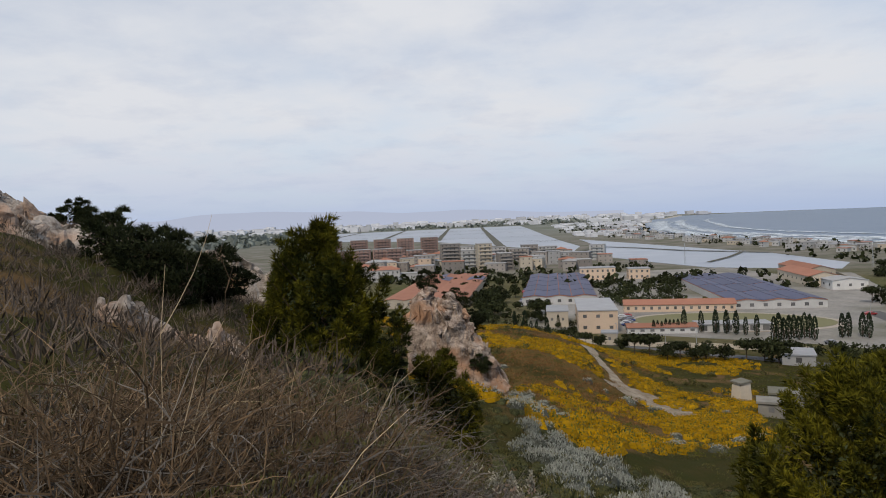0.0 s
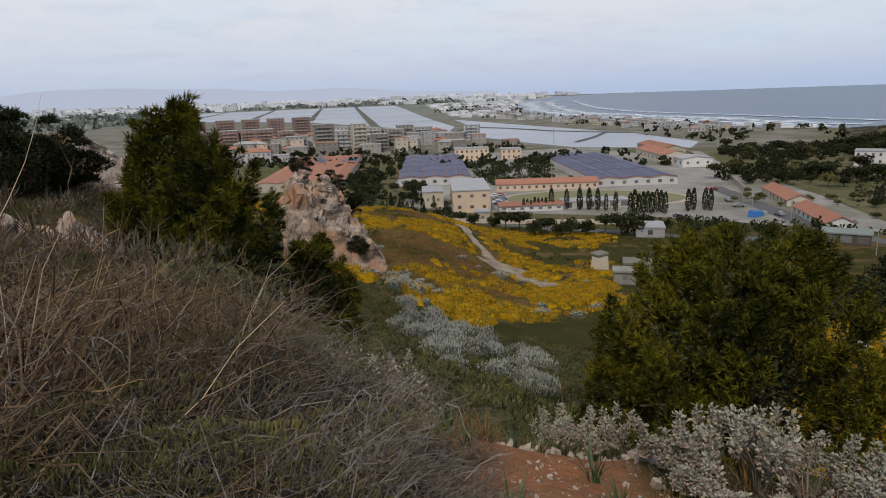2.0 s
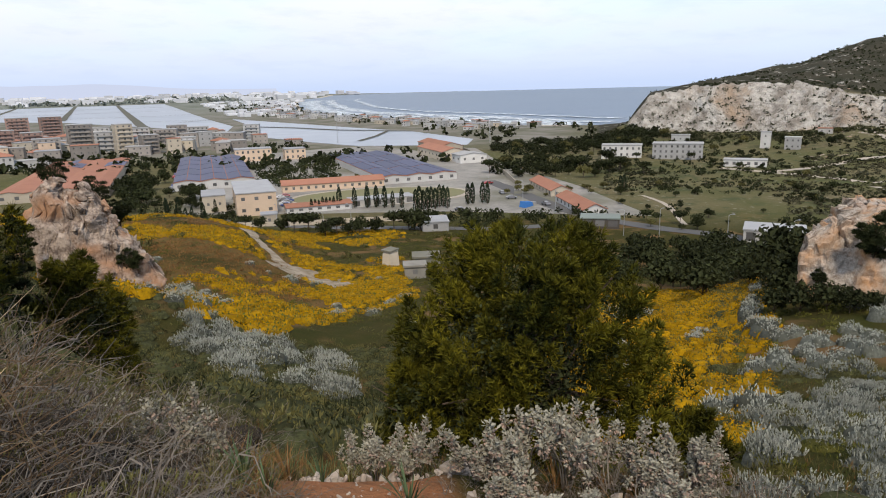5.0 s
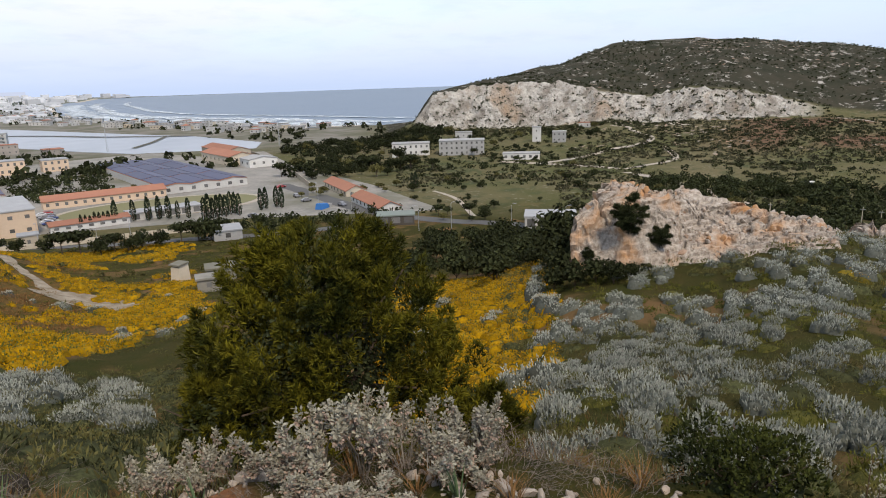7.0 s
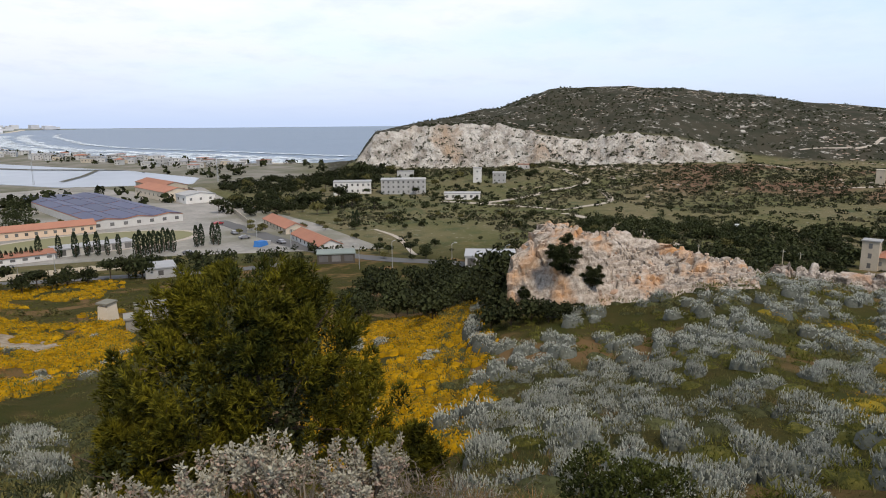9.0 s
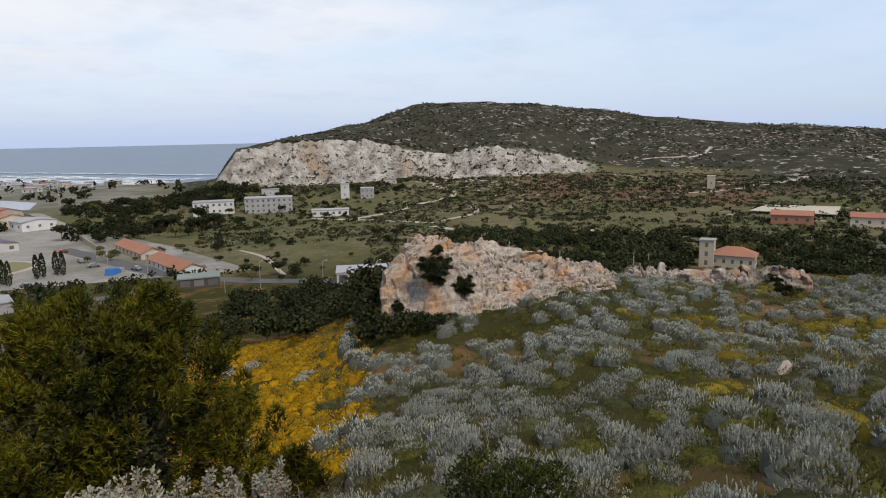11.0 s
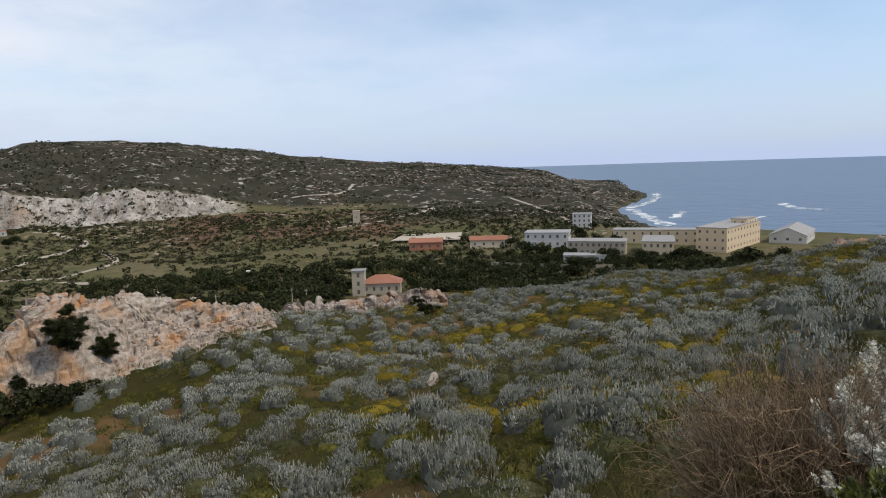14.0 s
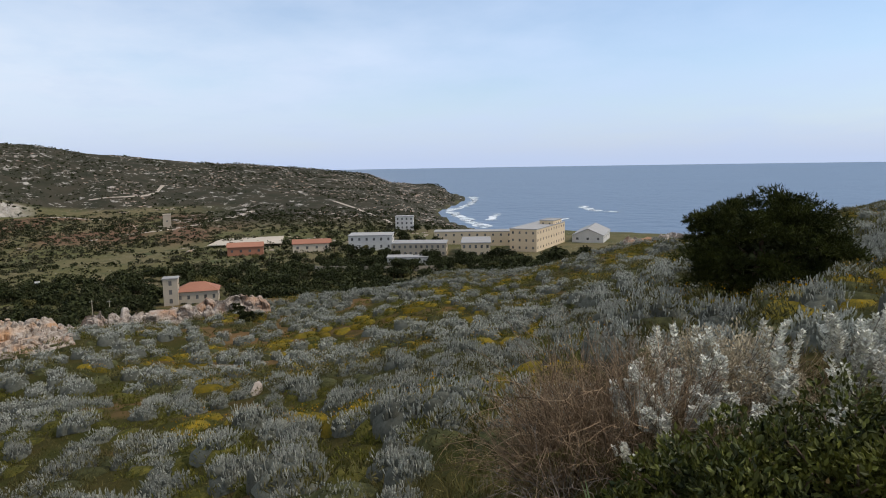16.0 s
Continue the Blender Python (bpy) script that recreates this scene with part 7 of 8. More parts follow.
def bush_at(kind, x, y, s, tall, label, name="dry_bush", group="dry bushes", litter=True):
    z = height(x, y)
    ob = thing(name, label, "bush", Matrix.LocRotScale((x, y, z - 0.03), Euler((0, 0, rng.uniform(0, 6.28))), (s, s, s * tall)), group)
    if litter:
        part("dead_litter", SHADE_CORE, None, ob)
    for me in kind[rng.randrange(len(kind))]:
        tagged(part(me.name.split(".")[0], me, None, ob), kind="stuff")
    return ob


rng = random.Random(111)
for az, r, s, t in ((-38, 3.4, 1.1, 1.08), (-33, 4.1, 1.1, 1.0), (-28, 3.3, 1.05, 0.95), (-24, 4.4, 1.0, 0.78), (-20, 3.5, 1.0, 0.82), (-15, 4.3, 0.9, 0.72),
                    (-31, 5.4, 1.1, 0.5), (-22, 5.6, 0.9, 0.55), (-42, 4.6, 1.2, 0.72), (-46, 3.0, 1.1, 0.8)):
    bush_at(DRY, *polar(az, r), s, t, "dry straw-brown bush of tangled thin stems")
for az, r, s, t in ((-30, 2.2, 0.85, 0.9), (-19, 2.3, 0.8, 0.8), (-8, 2.6, 0.8, 0.75), (0, 3.3, 0.7, 0.65), (3.5, 2.6, 0.62, 0.7), (-2, 2.9, 0.75, 0.72), (6, 3.6, 0.5, 0.6), (-13, 2.2, 0.8, 0.8), (-24, 2.7, 0.9, 0.9), (3.5, 4.3, 0.6, 0.6), (-1, 2.2, 0.6, 0.6), (6.5, 2.3, 0.5, 0.55), (-13, 3.4, 0.8, 0.85), (-9, 4.0, 0.8, 0.75), (-4, 4.2, 0.75, 0.65), (-7, 3.3, 0.8, 0.8), (-11.5, 4.8, 0.8, 0.9)):
    bush_at(GREYTWIG, *polar(az, r), s, t, "grey leafless bush of interlaced dead twigs", "twiggy_bush", "twiggy bushes")
for az, r, s, t in ((-36, 2.3, 0.6, 0.55), (-29, 2.15, 0.6, 0.55), (-22, 2.3, 0.6, 0.55), (-15, 2.15, 0.6, 0.55), (-8, 2.3, 0.55, 0.55), (-1, 2.2, 0.45, 0.5), (5, 2.4, 0.35, 0.5), (-25, 1.85, 0.5, 0.45), (-12, 1.85, 0.5, 0.45), (-18, 2.55, 0.6, 0.6), (-4, 2.5, 0.5, 0.6), (-32, 2.6, 0.65, 0.6), (-34, 3.0, 0.75, 0.62), (-29, 2.75, 0.7, 0.6), (-25, 2.95, 0.7, 0.6), (-21, 2.7, 0.65, 0.6), (-17, 2.9, 0.7, 0.62), (-13, 2.7, 0.65, 0.6), (-9, 2.95, 0.65, 0.62),
                    (-5, 2.7, 0.6, 0.6), (-1, 2.95, 0.55, 0.55), (3, 2.95, 0.5, 0.5), (-38, 2.8, 0.75, 0.62), (-15, 3.4, 0.75, 0.75), (-20, 3.3, 0.75, 0.75), (-27, 3.4, 0.75, 0.85)):
    bush_at(MATTED, *polar(az, r), s, t, "low matted grey twigs of a dead bush", "twiggy_bush", "twiggy bushes", False)
for az, r, s, t in ((-6, 5.4, 0.9, 0.8), (-2, 5.8, 0.8, 0.75), (2, 5.3, 0.7, 0.7), (-10, 6.4, 0.9, 0.8), (-5, 7.0, 0.8, 0.7), (0, 7.6, 0.95, 0.8), (4, 8.2, 0.9, 0.75), (7.5, 7.2, 0.8, 0.75), (2, 10, 1.0, 0.8)):
    bush_at(GREYTWIG, *polar(az, r), s, t, "grey leafless bush of interlaced dead twigs", "twiggy_bush", "twiggy bushes")


# felted plants with pale leaf rosettes
def felted_mesh(seed, twigs, h, spread, leaf_l, leaf_w, spike=False):
    rg = np.random.default_rng(seed)
    st = Shape()
    C, D, B, BD = [], [], [], []
    for k in range(twigs):
        a = rg.uniform(0, 6.28)
        q = spread * math.sqrt(rg.random())
        top = np.array([q * math.cos(a), q * math.sin(a), h * rg.uniform(0.6, 1.05)])
        mid = np.array([q * 0.45 * math.cos(a + 0.4), q * 0.45 * math.sin(a + 0.4), top[2] * 0.5])
        st.tube([(0.02 * math.cos(a), 0.02 * math.sin(a), -0.05), tuple(mid), tuple(top)], [0.008, 0.0055, 0.003], 4)
        heads = [top] + [mid + (top - mid) * rg.uniform(0.3, 0.9) + rg.normal(size=3) * 0.05 for _ in range(3)]
        for hd in heads:
            if hd is not heads[0]:
                st.tube([tuple(mid + (top - mid) * 0.2), tuple(hd)], [0.004, 0.0025], 3)
            if spike:
                n = 120
                zz = rg.random(n)
                bend = np.array([0.05 * math.cos(a), 0.05 * math.sin(a), 0])
                c = hd[None] + np.stack([np.zeros(n), np.zeros(n), (zz - 0.7) * 0.30], 1) + bend * (zz ** 2)[:, None] * 1.3
                an = rg.uniform(0, 6.28, n)
                d = np.stack([np.cos(an), np.sin(an), np.full(n, 0.55)], 1)
                C.append(c)
                D.append(d / np.linalg.norm(d, axis=1)[:, None])
            else:
                n = 36
                d = rg.normal(size=(n, 3))
                d[:, 2] = d[:, 2] * 0.6 + 0.75
                d /= np.linalg.norm(d, axis=1)[:, None]
                C.append(hd[None] + rg.normal(size=(n, 3)) * 0.016 + np.outer(rg.uniform(-0.06, 0.05, n), (0, 0, 1)) + d * 0.01)
                D.append(d)
                nb = 22
                db = rg.normal(size=(nb, 3))
                db[:, 2] -= 0.9
                db /= np.linalg.norm(db, axis=1)[:, None]
                B.append(hd[None] + db * 0.03 - np.array([0, 0, 0.03]))
                BD.append(db)
    lv = tri_mesh("foliage", [leaves(np.concatenate(C), np.concatenate(D), leaf_l, leaf_w, rg)], M_pale if not spike else M_spike)
    br = tri_mesh("withered_foliage", [leaves(np.concatenate(B), np.concatenate(BD), leaf_l * 0.7, leaf_w * 0.9, rg)], M_wither) if B else None
    return st.mesh("twig_frame", M_grey_twig), lv, br


M_seed = leaf("cream_seed_head", (0.50, 0.43, 0.30), (0.34, 0.285, 0.19), 0.1, 0.3, scale=8)
M_wither = leaf("withered_leaf", (0.29, 0.20, 0.15), (0.34, 0.26, 0.20), 0.1, 0.3, scale=8)
M_spike = leaf("white_felted_leaf", (0.66, 0.65, 0.56), (0.46, 0.45, 0.38), 0.1, 0.3, scale=6)
FELT = [felted_mesh(740 + k, 10, 0.66, 0.36, 0.046, 0.0125) for k in range(3)]
SPIKE = [felted_mesh(750 + k, 9, 0.68, 0.42, 0.046, 0.0105, True) for k in range(3)]


def felted(kind, az, r, s, label, name="felted_plant", tall=1.0):
    x, y, z = on_land(az, r)
    ob = thing(name, label, "plant", Matrix.LocRotScale((x, y, z - 0.02), Euler((0, 0, rng.uniform(0, 6.28))), (s, s, s * tall)), "felted plants")
    for me in kind[rng.randrange(len(kind))]:
        if me:
            tagged(part(me.name.split(".")[0], me, None, ob), kind="stuff")
    return ob


for az, r, s, t in ((19.5, 4.3, 0.6, 1.0), (23.0, 4.2, 0.55, 1.1), (28.8, 3.9, 0.65, 0.85), (32.5, 3.8, 0.75, 1.0), (36.6, 3.8, 0.7, 1.15), (40.4, 3.8, 0.6, 0.95), (46.4, 3.8, 0.65, 1.0), (49.0, 3.9, 0.5, 1.0), (38.5, 3.3, 0.55, 0.5), (33, 3.25, 0.6, 0.5), (43.2, 3.5, 0.6, 0.75), (48.0, 3.6, 0.5, 0.65), (30.8, 3.6, 0.6, 0.7)):
    felted(FELT, az, r, s, "pale grey felted plant with withered pinkish leaves", tall=t)
felted(FELT, 0.8, 4.6, 0.8, "pale felted plant beside the twiggy bushes", tall=1.2)
felted(FELT, 6.5, 5.4, 0.8, "pale felted plant beside the twiggy bushes", tall=1.1)
for az, r, s, t in ((126.5, 4.6, 0.75, 1.1), (129.5, 5.2, 0.8, 1.15), (133.0, 5.3, 0.85, 1.2), (136.0, 5.2, 0.7, 1.0), (127.5, 4.3, 0.6, 0.9), (140.5, 6.2, 0.9, 1.2),
                    (142.0, 5.0, 0.7, 0.95), (125.6, 4.0, 0.4, 0.6), (131.5, 4.5, 0.6, 0.85), (145, 5.6, 0.8, 1.0), (130.5, 5.8, 0.8, 1.0), (133.5, 6.0, 0.8, 1.0), (128.2, 5.0, 0.6, 0.8), (134.0, 4.4, 0.55, 0.7), (137.5, 4.5, 0.55, 0.75), (126.0, 5.4, 0.6, 0.8)):
    felted(SPIKE, az, r, s, "white woolly plant with leafy upright spikes", "woolly_plant", t * 0.92)
# brown bush and lentisk
for az, r, s, t in ((119.3, 4.8, 0.85, 1.05), (121.8, 4.5, 0.95, 1.15), (124.6, 4.6, 0.9, 1.1)):
    bush_at(RUSSET, *polar(az, r), s, t, "dense reddish-brown dry bush of fine stems", litter=False)
bush_at(GREYTWIG, *polar(120.6, 3.9), 0.55, 0.9, "grey dead twigs in front of the brown bush", "twiggy_bush", "twiggy bushes", False)
bush_at(DRY, *polar(137.6, 6.0), 0.6, 1.0, "rusty dry bush behind the woolly plants", litter=False)
STRAW = []
for k in range(2):
    rg = np.random.default_rng(715 + k)
    c, d, _, _ = cushion(1500, 0.95, 0.62, rg, 14)
    STRAW.append((stems_mesh("stem_tangle", rg, 260, 0.4, 0.62, 0.75, 0.003, M_straw, 0.25, 0.25, 2), tri_mesh("seed_cover", [leaves(c, d, 0.03, 0.009, rg)], M_seed)))
for az, r, s, t in ((129.6, 5.4, 0.95, 1.05), (132.6, 5.5, 1.0, 1.05), (135.0, 5.2, 0.7, 0.9)):
    bush_at(STRAW, *polar(az, r), s, t, "straw-coloured seed-covered bush among woolly plants", litter=False)
for az, r, s, t in ((27.5, 3.5, 0.34, 0.6), (31.5, 3.35, 0.36, 0.6), (35.5, 3.4, 0.4, 0.6), (39.5, 3.45, 0.4, 0.6), (43.5, 3.6, 0.4, 0.6), (47.5, 3.7, 0.42, 0.55), (51.5, 3.9, 0.4, 0.5), (44.0, 4.2, 0.42, 0.6), (29.5, 3.95, 0.36, 0.6)):
    bush_at(MATTED, *polar(az, r), s, t, "low grey twigs under the felted plants", "twiggy_bush", "twiggy bushes", False)
bush_at(GREYTWIG, *polar(59.5, 3.8), 0.46, 0.7, "small mound of dry grey twigs on the brink", "twiggy_bush", "twiggy bushes", False)


def lentisk(az, r, w, h, seed, label, n=3000, ll=0.042, material=M_lentisk):
    rg = np.random.default_rng(seed)
    x, y, z = on_land(az, r)
    ob = thing("lentisk_bush", label, "bush", pose(x, y, z - 0.03), "lentisk bushes")
    c, d, _, _ = cushion(n, w, h, rg, 13)
    c[:, 2] -= rg.random(n) * 0.10 * h
    dd = d + rg.normal(size=d.shape) * 0.5
    dd /= np.linalg.norm(dd, axis=1)[:, None]
    part("foliage", tri_mesh("foliage", [leaves(c, dd, ll, ll * 0.24, rg)], material), None, ob)
    # dark leaves fill the inside, the bush's inner shade put into their colour
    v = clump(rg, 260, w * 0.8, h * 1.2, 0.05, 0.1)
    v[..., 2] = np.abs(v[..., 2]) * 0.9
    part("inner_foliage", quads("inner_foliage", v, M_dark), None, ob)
    t = Shape()
    for k in range(12):
        a, q = k * 0.55, w * rg.uniform(0.2, 0.4)
        t.tube([(0, 0, -0.05), (q * 0.5 * math.cos(a), q * 0.5 * math.sin(a), h * 0.45), (q * math.cos(a), q * math.sin(a), h * 0.85)], [0.012, 0.008, 0.004], 4)
    part("branch_frame", t, M_bark, ob)


for az, r, w, h, sd in ((131.5, 3.1, 0.9, 0.40, 800), (136.0, 3.2, 1.0, 0.52, 801), (141.0, 3.4, 1.1, 0.58, 802), (146.0, 3.4, 1.1, 0.6, 803), (128.0, 3.0, 0.6, 0.26, 804)):
    lentisk(az, r, w, h, sd, "glossy green lentisk bush with small leaves")
lentisk(70.8, 4.1, 0.95, 0.36, 807, "low dark green bush at the brink of the slope", 4200, 0.035, M_stonepine)


# strap-leaved plants, grass tufts and stones along the path
def blades_mesh(seed, n, length, width, material, spread=0.6):
    rg = np.random.default_rng(seed)
    V, F = [], []
    for k in range(n):
        a = rg.uniform(0, 6.28)
        L = length * rg.uniform(0.6, 1.15)
        out = rg.uniform(0.25, 1.0) * spread
        s = np.array([-math.sin(a), math.cos(a), 0])
        b = np.array([math.cos(a), math.sin(a), 0])
        p0 = b * rg.uniform(0, 0.03)
        for i, (u, w) in enumerate(((0, 1.0), (0.35, 0.95), (0.7, 0.65), (1.0, 0.08))):
            c = p0 + b * out * L * u ** 1.6 + np.array([0, 0, L * (u - 0.42 * out * u * u) - 0.02])
            V += [c - s * width * w, c + s * width * w]
            if i:
                q = k * 8 + (i - 1) * 2
                F.append((q, q + 1, q + 3, q + 2))
    return mesh_np("blades", np.array(V), np.array(F), material)


STRAP = [blades_mesh(820 + k, 20, 0.30, 0.008, M_strap) for k in range(3)]
TUFT = [blades_mesh(830 + k, 42, 0.20, 0.003, M_grass, 0.8) for k in range(3)]
RUSTY = [blades_mesh(840 + k, 46, 0.22, 0.0028, M_rustgrass, 0.9) for k in range(3)]


def tuft(kind, az, r, s, name, label, group):
    x, y, z = on_land(az, r)
    ob = new(name, kind[rng.randrange(3)])
    ob.matrix_basis = Matrix.LocRotScale((x, y, z - 0.01), Euler((0, 0, rng.uniform(0, 6.28))), (s, s, s))
    return tagged(ob, label, "plant", group)


for az, r, s in ((13.8, 2.9, 1.1), (11.6, 2.7, 1.0), (22.2, 3.6, 1.0), (8.5, 4.1, 1.1), (10.0, 3.7, 0.9), (7.4, 4.6, 1.0), (17.5, 4.6, 0.8), (12.5, 4.7, 0.9), (24.5, 3.2, 0.9), (36.5, 3.0, 0.8), (121.8, 3.3, 1.1), (119, 3.5, 0.9), (124.5, 3.2, 0.9), (15, 4.4, 0.8), (33.5, 2.9, 0.7), (45, 3.3, 0.8)):
    tuft(STRAP, az, r, s, "strap_leaf_plant", "dark green plant with long strap leaves", "strap-leaved plants")
for k in range(46):
    az, r = rng.choice([(rng.uniform(7, 12.5), rng.uniform(2.4, 4.6)), (rng.uniform(27, 50), rng.uniform(3.0, 3.9)), (rng.uniform(20, 30), rng.uniform(2.2, 2.8)), (rng.uniform(46, 66), rng.uniform(3.2, 4.2))])
    tuft(RUSTY, az, r, rng.uniform(0.7, 1.2), "rusty_grass_tuft", "rust-brown dry grass tuft by the path", "dry grass tufts")
for k in range(60):
    az = rng.uniform(4, 66)
    tuft(TUFT, az, rng.uniform(3.9, 6.5), rng.uniform(0.6, 1.2), "grass_tuft", "green-brown grass tuft on the brink", "grass tufts")
for k in range(40):
    az = rng.uniform(66, 128)
    tuft(TUFT, az, rng.uniform(3.4, 7.0), rng.uniform(0.7, 1.3), "grass_tuft", "green-brown grass tuft on the brink", "grass tufts")
for az, r, s in ((79.5, 4.3, 1.0), (80.4, 4.4, 0.8)):
    x, y, z = on_land(az, r)
    rg = np.random.default_rng(int(az * 10))
    ob = thing("seed_stalk", "tall dry flower stalk with pale seed heads", "plant", pose(x, y, z, 4, 3, 0), "seed stalks")
    part("stem", Shape().tube([(0, 0, -0.05), (0.02, 0, 0.25), (0.03, 0.02, 0.5 * s)], [0.005, 0.004, 0.002], 5), M_dry, ob)
    c = np.stack([rg.normal(size=40) * 0.012 + 0.025, rg.normal(size=40) * 0.012, rg.uniform(0.2, 0.5 * s, 40)], 1)
    tagged(part("seed_spike", tri_mesh("seed_spike", [spindles(c, up_dirs(40, rg, 0.8), 0.025, 0.006, rg)], M_pale), None, ob), kind="stuff")
for k in range(290):
    kind = rng.random()
    if kind < 0.55:
        az, r, s = rng.uniform(8, 30), rng.uniform(2.3, 4.3), rng.uniform(0.006, 0.022)
    elif kind < 0.8:
        az, r, s = rng.uniform(12, 30), rng.uniform(4.0, 4.6), rng.uniform(0.015, 0.045)
    elif kind < 0.9:
        az, r, s = rng.uniform(26, 50), rng.uniform(2.9, 3.7), rng.uniform(0.012, 0.05)
    else:
        az, r, s = rng.uniform(40, 68), rng.uniform(3.0, 3.8), rng.uniform(0.015, 0.04)
    x, y, z = on_land(az, r)
    ob = new("stone", STONES[rng.randrange(6)])
    ob.matrix_basis = Matrix.LocRotScale((x, y, z + s * 0.2), Euler((rng.uniform(0, 6), rng.uniform(0, 6), rng.uniform(0, 6))), (s * 1.3, s, s * 0.8))
    tagged(ob, "pale limestone pebble on the red earth", "stone", "stones by the path")
for az, r, s in ((26.3, 4.05, 0.09), (27.6, 4.1, 0.10), (30.2, 3.7, 0.07), (15.7, 4.5, 0.08), (49.6, 3.45, 0.07), (51.5, 3.5, 0.05), (64.7, 3.5, 0.09), (62.0, 3.45, 0.06), (55.0, 3.4, 0.05), (45.0, 3.5, 0.05), (92, 27, 0.35), (-1.2, 5.2, 0.16), (66.5, 3.45, 0.09)):
    x, y, z = on_land(az, r)
    ob = new("boulder", STONES[rng.randrange(6)])
    ob.matrix_basis = Matrix.LocRotScale((x, y, z + s * 0.3), Euler((rng.uniform(0, 1), rng.uniform(0, 1), rng.uniform(0, 6))), (s * 1.4, s, s * 0.8))
    tagged(ob, "weathered pale limestone boulder half sunk in earth", "boulder", "boulders by the path")



# ---- small things of the plain ----
def lamp_post(az, r, h, label="tall grey street lamp with one arm"):
    x, y, z = on_land(az, r)
    ob = thing("street_lamp", label, "street lamp", pose(x, y, z, 0, 0, rng.uniform(0, 360)), "street lamps")
    part("pole", Shape().tube([(0, 0, -0.3), (0, 0, h * 0.6), (0, 0, h)], [0.10, 0.08, 0.05], 6), M_metal, ob)
    part("arm", Shape().tube([(0, 0, h), (0.5, 0, h + 0.25), (1.2, 0, h + 0.3)], [0.05, 0.045, 0.04], 5), M_metal, ob)
    part("lamp_head", Shape().box(1.0, -0.14, h + 0.2, 1.7, 0.14, h + 0.34), M_roof, ob)


for az, r, h in ((20.9, 196, 7.5), (26.5, 196, 7), (14.6, 214, 7), (44.6, 182, 7), (33.0, 260, 8), (36.0, 240, 8), (38.8, 222, 8), (18.5, 190, 6), (47.5, 182, 7.5), (52.8, 176, 7.5), (57.5, 172, 7.5)):
    lamp_post(az, r, h)
for az, r, h in ((73.6, 196, 6.5), (79.8, 200, 6), (68.0, 205, 6), (81.0, 205, 5)):
    x, y, z = on_land(az, r)
    ob = thing("utility_pole", "weathered pale utility pole with a cross bar", "pole", pose(x, y, z, 0, 0, az), "utility poles")
    part("pole", Shape().tube([(0, 0, -0.3), (0, 0, h)], [0.14, 0.09], 6), M_cream, ob)
    part("cross_bar", Shape().box(-0.6, -0.05, h - 0.6, 0.6, 0.05, h - 0.48), M_metal, ob)
for az, r, h in ((20.2, 560, 17), (33.2, 520, 14)):
    x, y, z = on_land(az, r)
    ob = thing("mast", "slender steel lattice mast beside the salt pans", "mast", pose(x, y, z), "masts")
    for k in range(3):
        a = k * 2.094
        part("leg", Shape().tube([(0.7 * math.cos(a), 0.7 * math.sin(a), -0.3), (0.1 * math.cos(a), 0.1 * math.sin(a), h)], [0.10, 0.07], 4), M_metal, ob)
    for k in range(6):
        zz = h * (k + 0.5) / 6
        w = 0.7 - 0.6 * zz / h
        part("brace", Shape().tube([(w, 0, zz), (-w * 0.5, w * 0.87, zz + 0.8), (-w * 0.5, -w * 0.87, zz), (w, 0, zz + 0.8)], [0.05] * 4, 3), M_metal, ob)

CAR_PAINT = [mat("car_paint_white", (0.55, 0.55, 0.55), (0.5, 0.5, 0.5), rough=0.3, spec=0.5), mat("car_paint_grey", (0.18, 0.18, 0.19), (0.15, 0.15, 0.16), rough=0.3, spec=0.5),
             mat("car_paint_red", (0.30, 0.03, 0.03), (0.26, 0.03, 0.03), rough=0.3, spec=0.5), mat("car_paint_blue", (0.04, 0.07, 0.20), (0.04, 0.06, 0.17), rough=0.3, spec=0.5)]
M_tyre = mat("tyre_rubber", (0.02, 0.02, 0.02), (0.03, 0.03, 0.03))


def car_body(paint):
    s = Shape()
    prof = [(-2.0, 0.35), (-2.05, 0.75), (-1.2, 0.9), (-0.7, 1.38), (0.8, 1.4), (1.5, 0.95), (2.05, 0.85), (2.05, 0.35)]
    n = len(prof)
    s.add([(x, -0.82 if z < 1.2 else -0.66, z) for x, z in prof] + [(x, 0.82 if z < 1.2 else 0.66, z) for x, z in prof],
          [tuple(range(n)), tuple(range(2 * n - 1, n - 1, -1))] + [((i + 1) % n, i, n + i, n + (i + 1) % n) for i in range(n)])
    return s.mesh("body", paint)


CAR_BODY = [car_body(p) for p in CAR_PAINT]
CAR_GLASS = Shape().add([(-1.12, -0.70, 0.97), (1.36, -0.70, 0.97), (0.78, -0.665, 1.33), (-0.68, -0.665, 1.33), (-1.12, 0.70, 0.97), (1.36, 0.70, 0.97), (0.78, 0.665, 1.33), (-0.68, 0.665, 1.33)],
                        [(0, 1, 2, 3), (7, 6, 5, 4), (0, 3, 7, 4), (1, 5, 6, 2), (3, 2, 6, 7), (0, 4, 5, 1)])
for v in range(len(CAR_GLASS.v)):
    x, y, z = CAR_GLASS.v[v]
    CAR_GLASS.v[v] = (x * 1.02, y * 1.13, z)
CAR_GLASS = CAR_GLASS.mesh("window_band", M_glass)
WHEEL = Shape().tube([(0, -0.1, 0), (0, 0.1, 0)], [0.32, 0.32], 12).mesh("wheel", M_tyre)


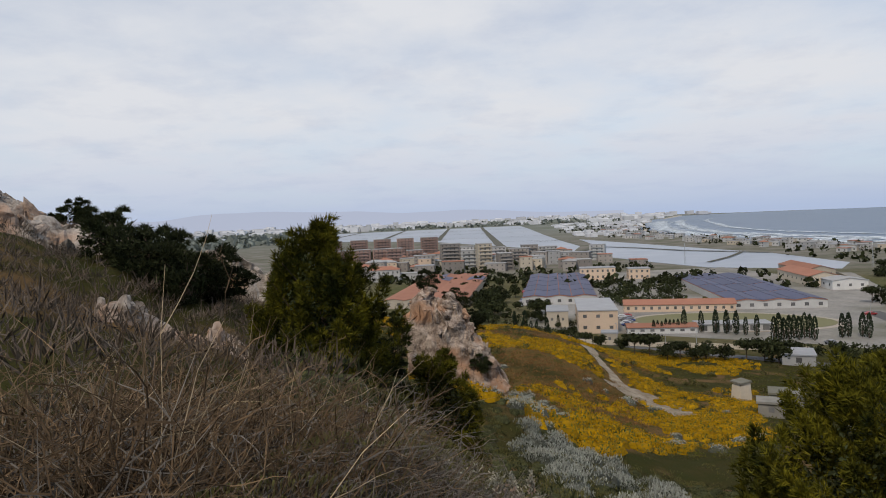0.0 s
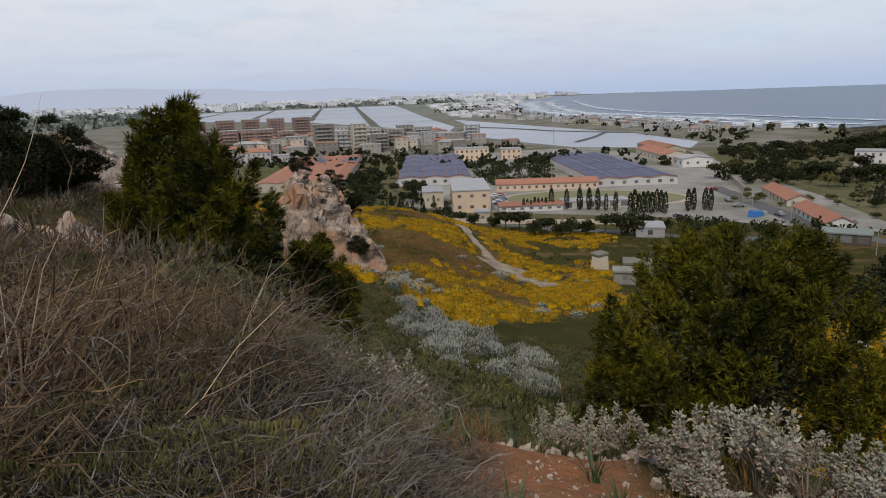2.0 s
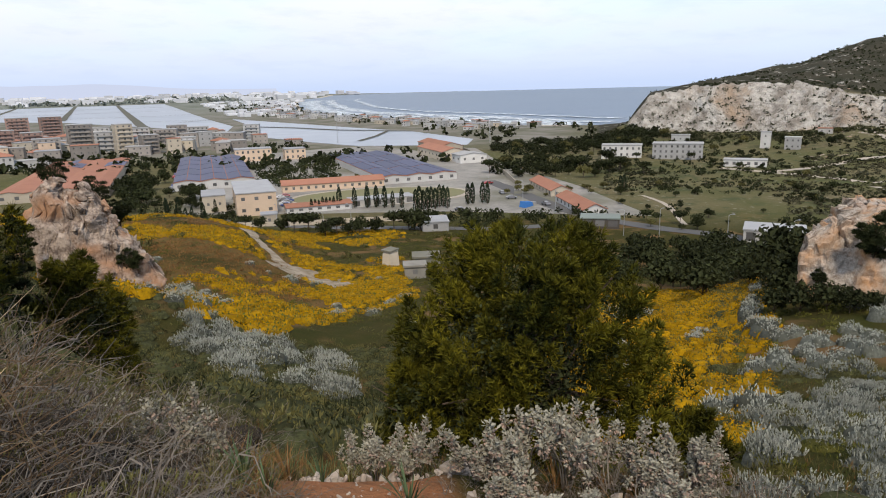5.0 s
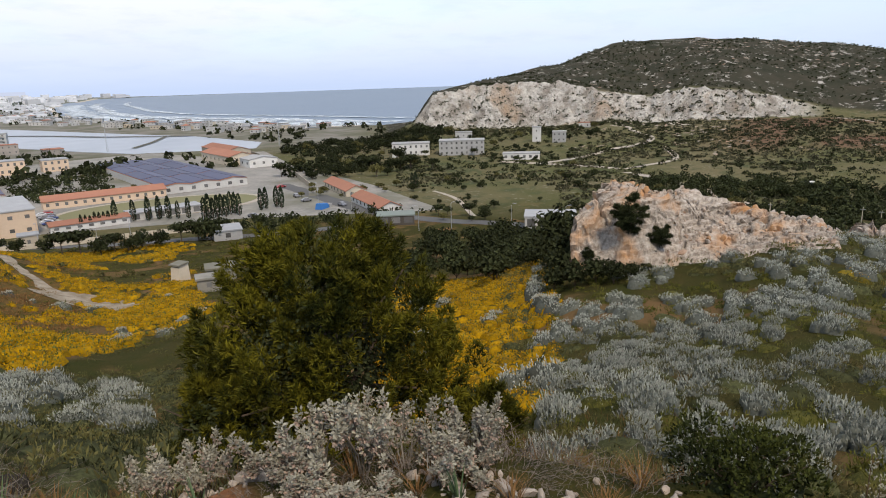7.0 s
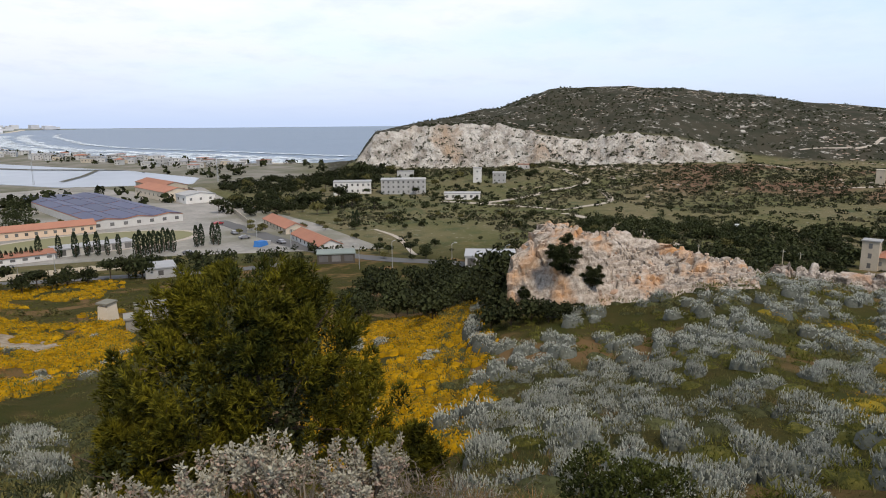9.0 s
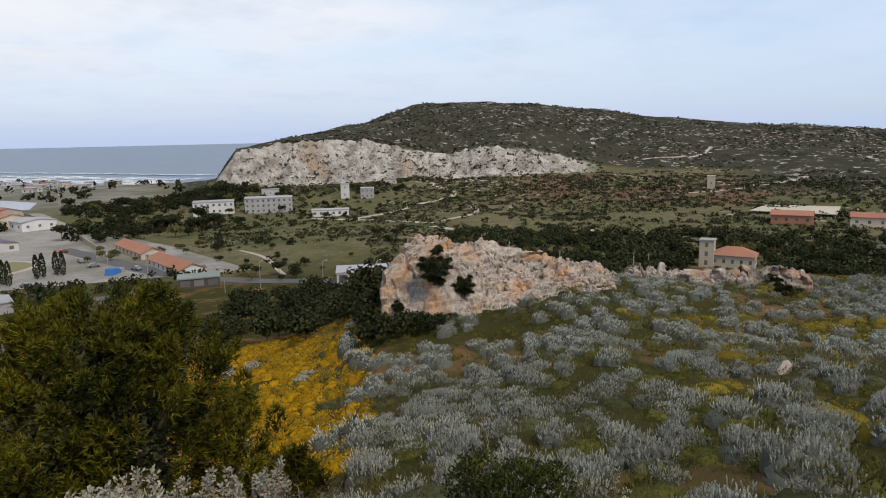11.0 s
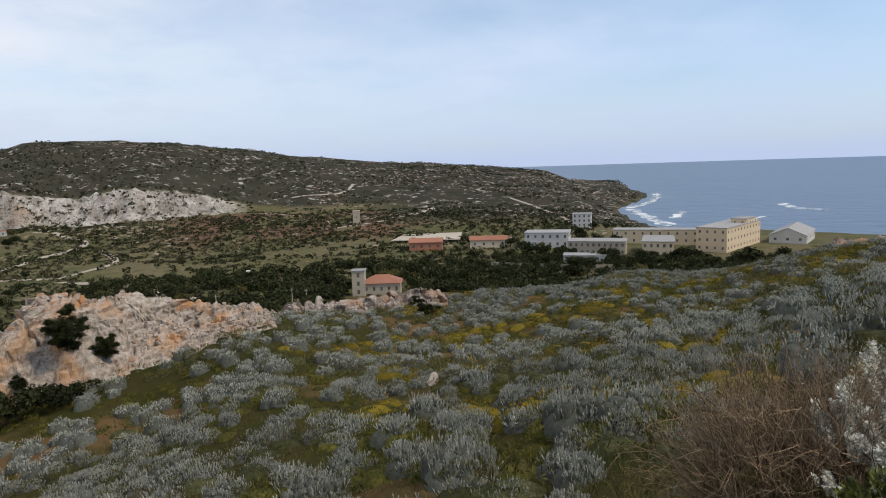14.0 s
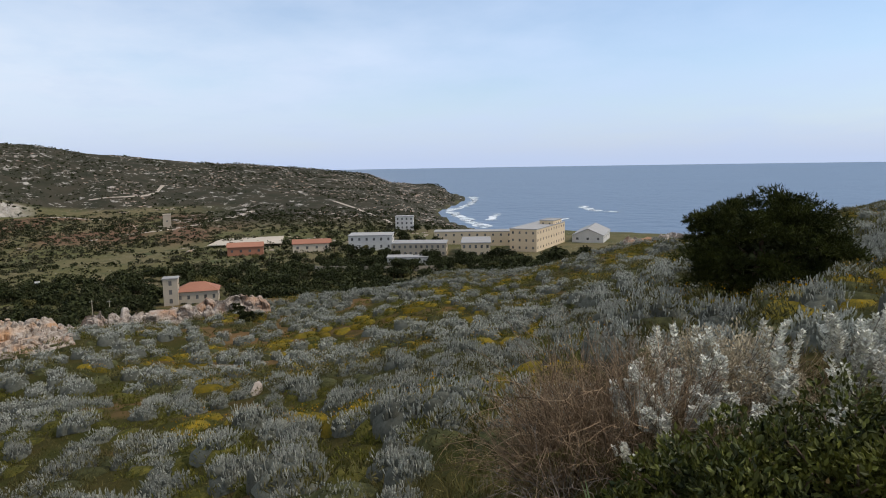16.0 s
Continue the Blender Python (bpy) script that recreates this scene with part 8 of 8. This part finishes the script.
def car(x, y, turn):
    k = rng.randrange(4)
    ob = thing("car", ["white parked car in the barracks yard", "grey parked car in the barracks yard", "red parked car in the barracks yard", "dark blue parked car in the barracks yard"][k], "car", pose(x, y, 3.1, 0, 0, turn), "parked cars")
    part("body", CAR_BODY[k], None, ob)
    part("window_band", CAR_GLASS, None, ob)
    for wx in (-1.3, 1.3):
        for wy in (-0.78, 0.78):
            w = part("wheel", WHEEL, None, ob)
            w.matrix_basis = pose(wx, wy, 0.32)


for k in range(9):
    car(*g(66, 240, rng.uniform(0, 3), k * 3.2), rng.uniform(-5, 5) - GRID)
for k in range(8):
    car(*g(36, 310, rng.uniform(-2, 2), k * 9), 80 + rng.uniform(-8, 8))
for az, r in ((34.2, 262), (35.0, 250), (38.0, 236), (33.0, 290), (30.5, 226), (41.5, 214)):
    x, y = polar(az, r)
    car(x, y, rng.uniform(0, 180))

# blue tarpaulin over crates, boundary walls
x, y, z = on_land(36.3, 233)
ob = thing("covered_crates", "crates under a bright blue tarpaulin", "crates", pose(x, y, 3.1, 0, 0, 20))
part("tarpaulin", Shape().add([(-2.6, -1.3, 0), (2.6, -1.3, 0), (2.6, 1.3, 0), (-2.6, 1.3, 0), (-2.3, -1.0, 1.9), (2.2, -1.1, 1.5), (2.3, 1.0, 1.6), (-2.2, 1.1, 2.1)],
                              [(3, 2, 1, 0), (4, 5, 6, 7), (0, 1, 5, 4), (1, 2, 6, 5), (2, 3, 7, 6), (3, 0, 4, 7)]), M_blue, ob)
part("crate", Shape().box(2.9, -1.2, 0, 4.6, 1.0, 1.2), M_greyp, ob)


def long_wall(name, pts, h, material, label):
    s = Shape()
    for (x0, y0), (x1, y1) in zip(pts[:-1], pts[1:]):
        n = max(1, int(math.hypot(x1 - x0, y1 - y0) / 6))
        for k in range(n):
            ax, ay = x0 + (x1 - x0) * k / n, y0 + (y1 - y0) * k / n
            bx, by = x0 + (x1 - x0) * (k + 1) / n, y0 + (y1 - y0) * (k + 1) / n
            d = math.hypot(bx - ax, by - ay)
            nx, ny = -(by - ay) / d * 0.15, (bx - ax) / d * 0.15
            za, zb = height(ax, ay), height(bx, by)
            s.add([(ax - nx, ay - ny, za - 0.5), (bx - nx, by - ny, zb - 0.5), (bx + nx, by + ny, zb - 0.5), (ax + nx, ay + ny, za - 0.5),
                   (ax - nx, ay - ny, za + h), (bx - nx, by - ny, zb + h), (bx + nx, by + ny, zb + h), (ax + nx, ay + ny, za + h)],
                  [(3, 2, 1, 0), (4, 5, 6, 7), (0, 1, 5, 4), (1, 2, 6, 5), (2, 3, 7, 6), (3, 0, 4, 7)])
    return tagged(new(name, s.mesh(name, material)), label, "wall", kind="structure")


long_wall("boundary_wall", [polar(30.5, 470), polar(32.5, 390), polar(34.2, 330), polar(35.4, 285)], 2.2, M_cream, "pale boundary wall along the barracks road")
long_wall("boundary_wall", [polar(2, 236), polar(9, 222), polar(15, 212), polar(22, 211), polar(29, 212)], 1.6, M_cream, "low pale wall below the barracks")
long_wall("boundary_wall", [polar(97, 268), polar(101, 262), polar(106, 258), polar(112, 262)], 2.0, M_cream, "pale wall in front of the hospital")
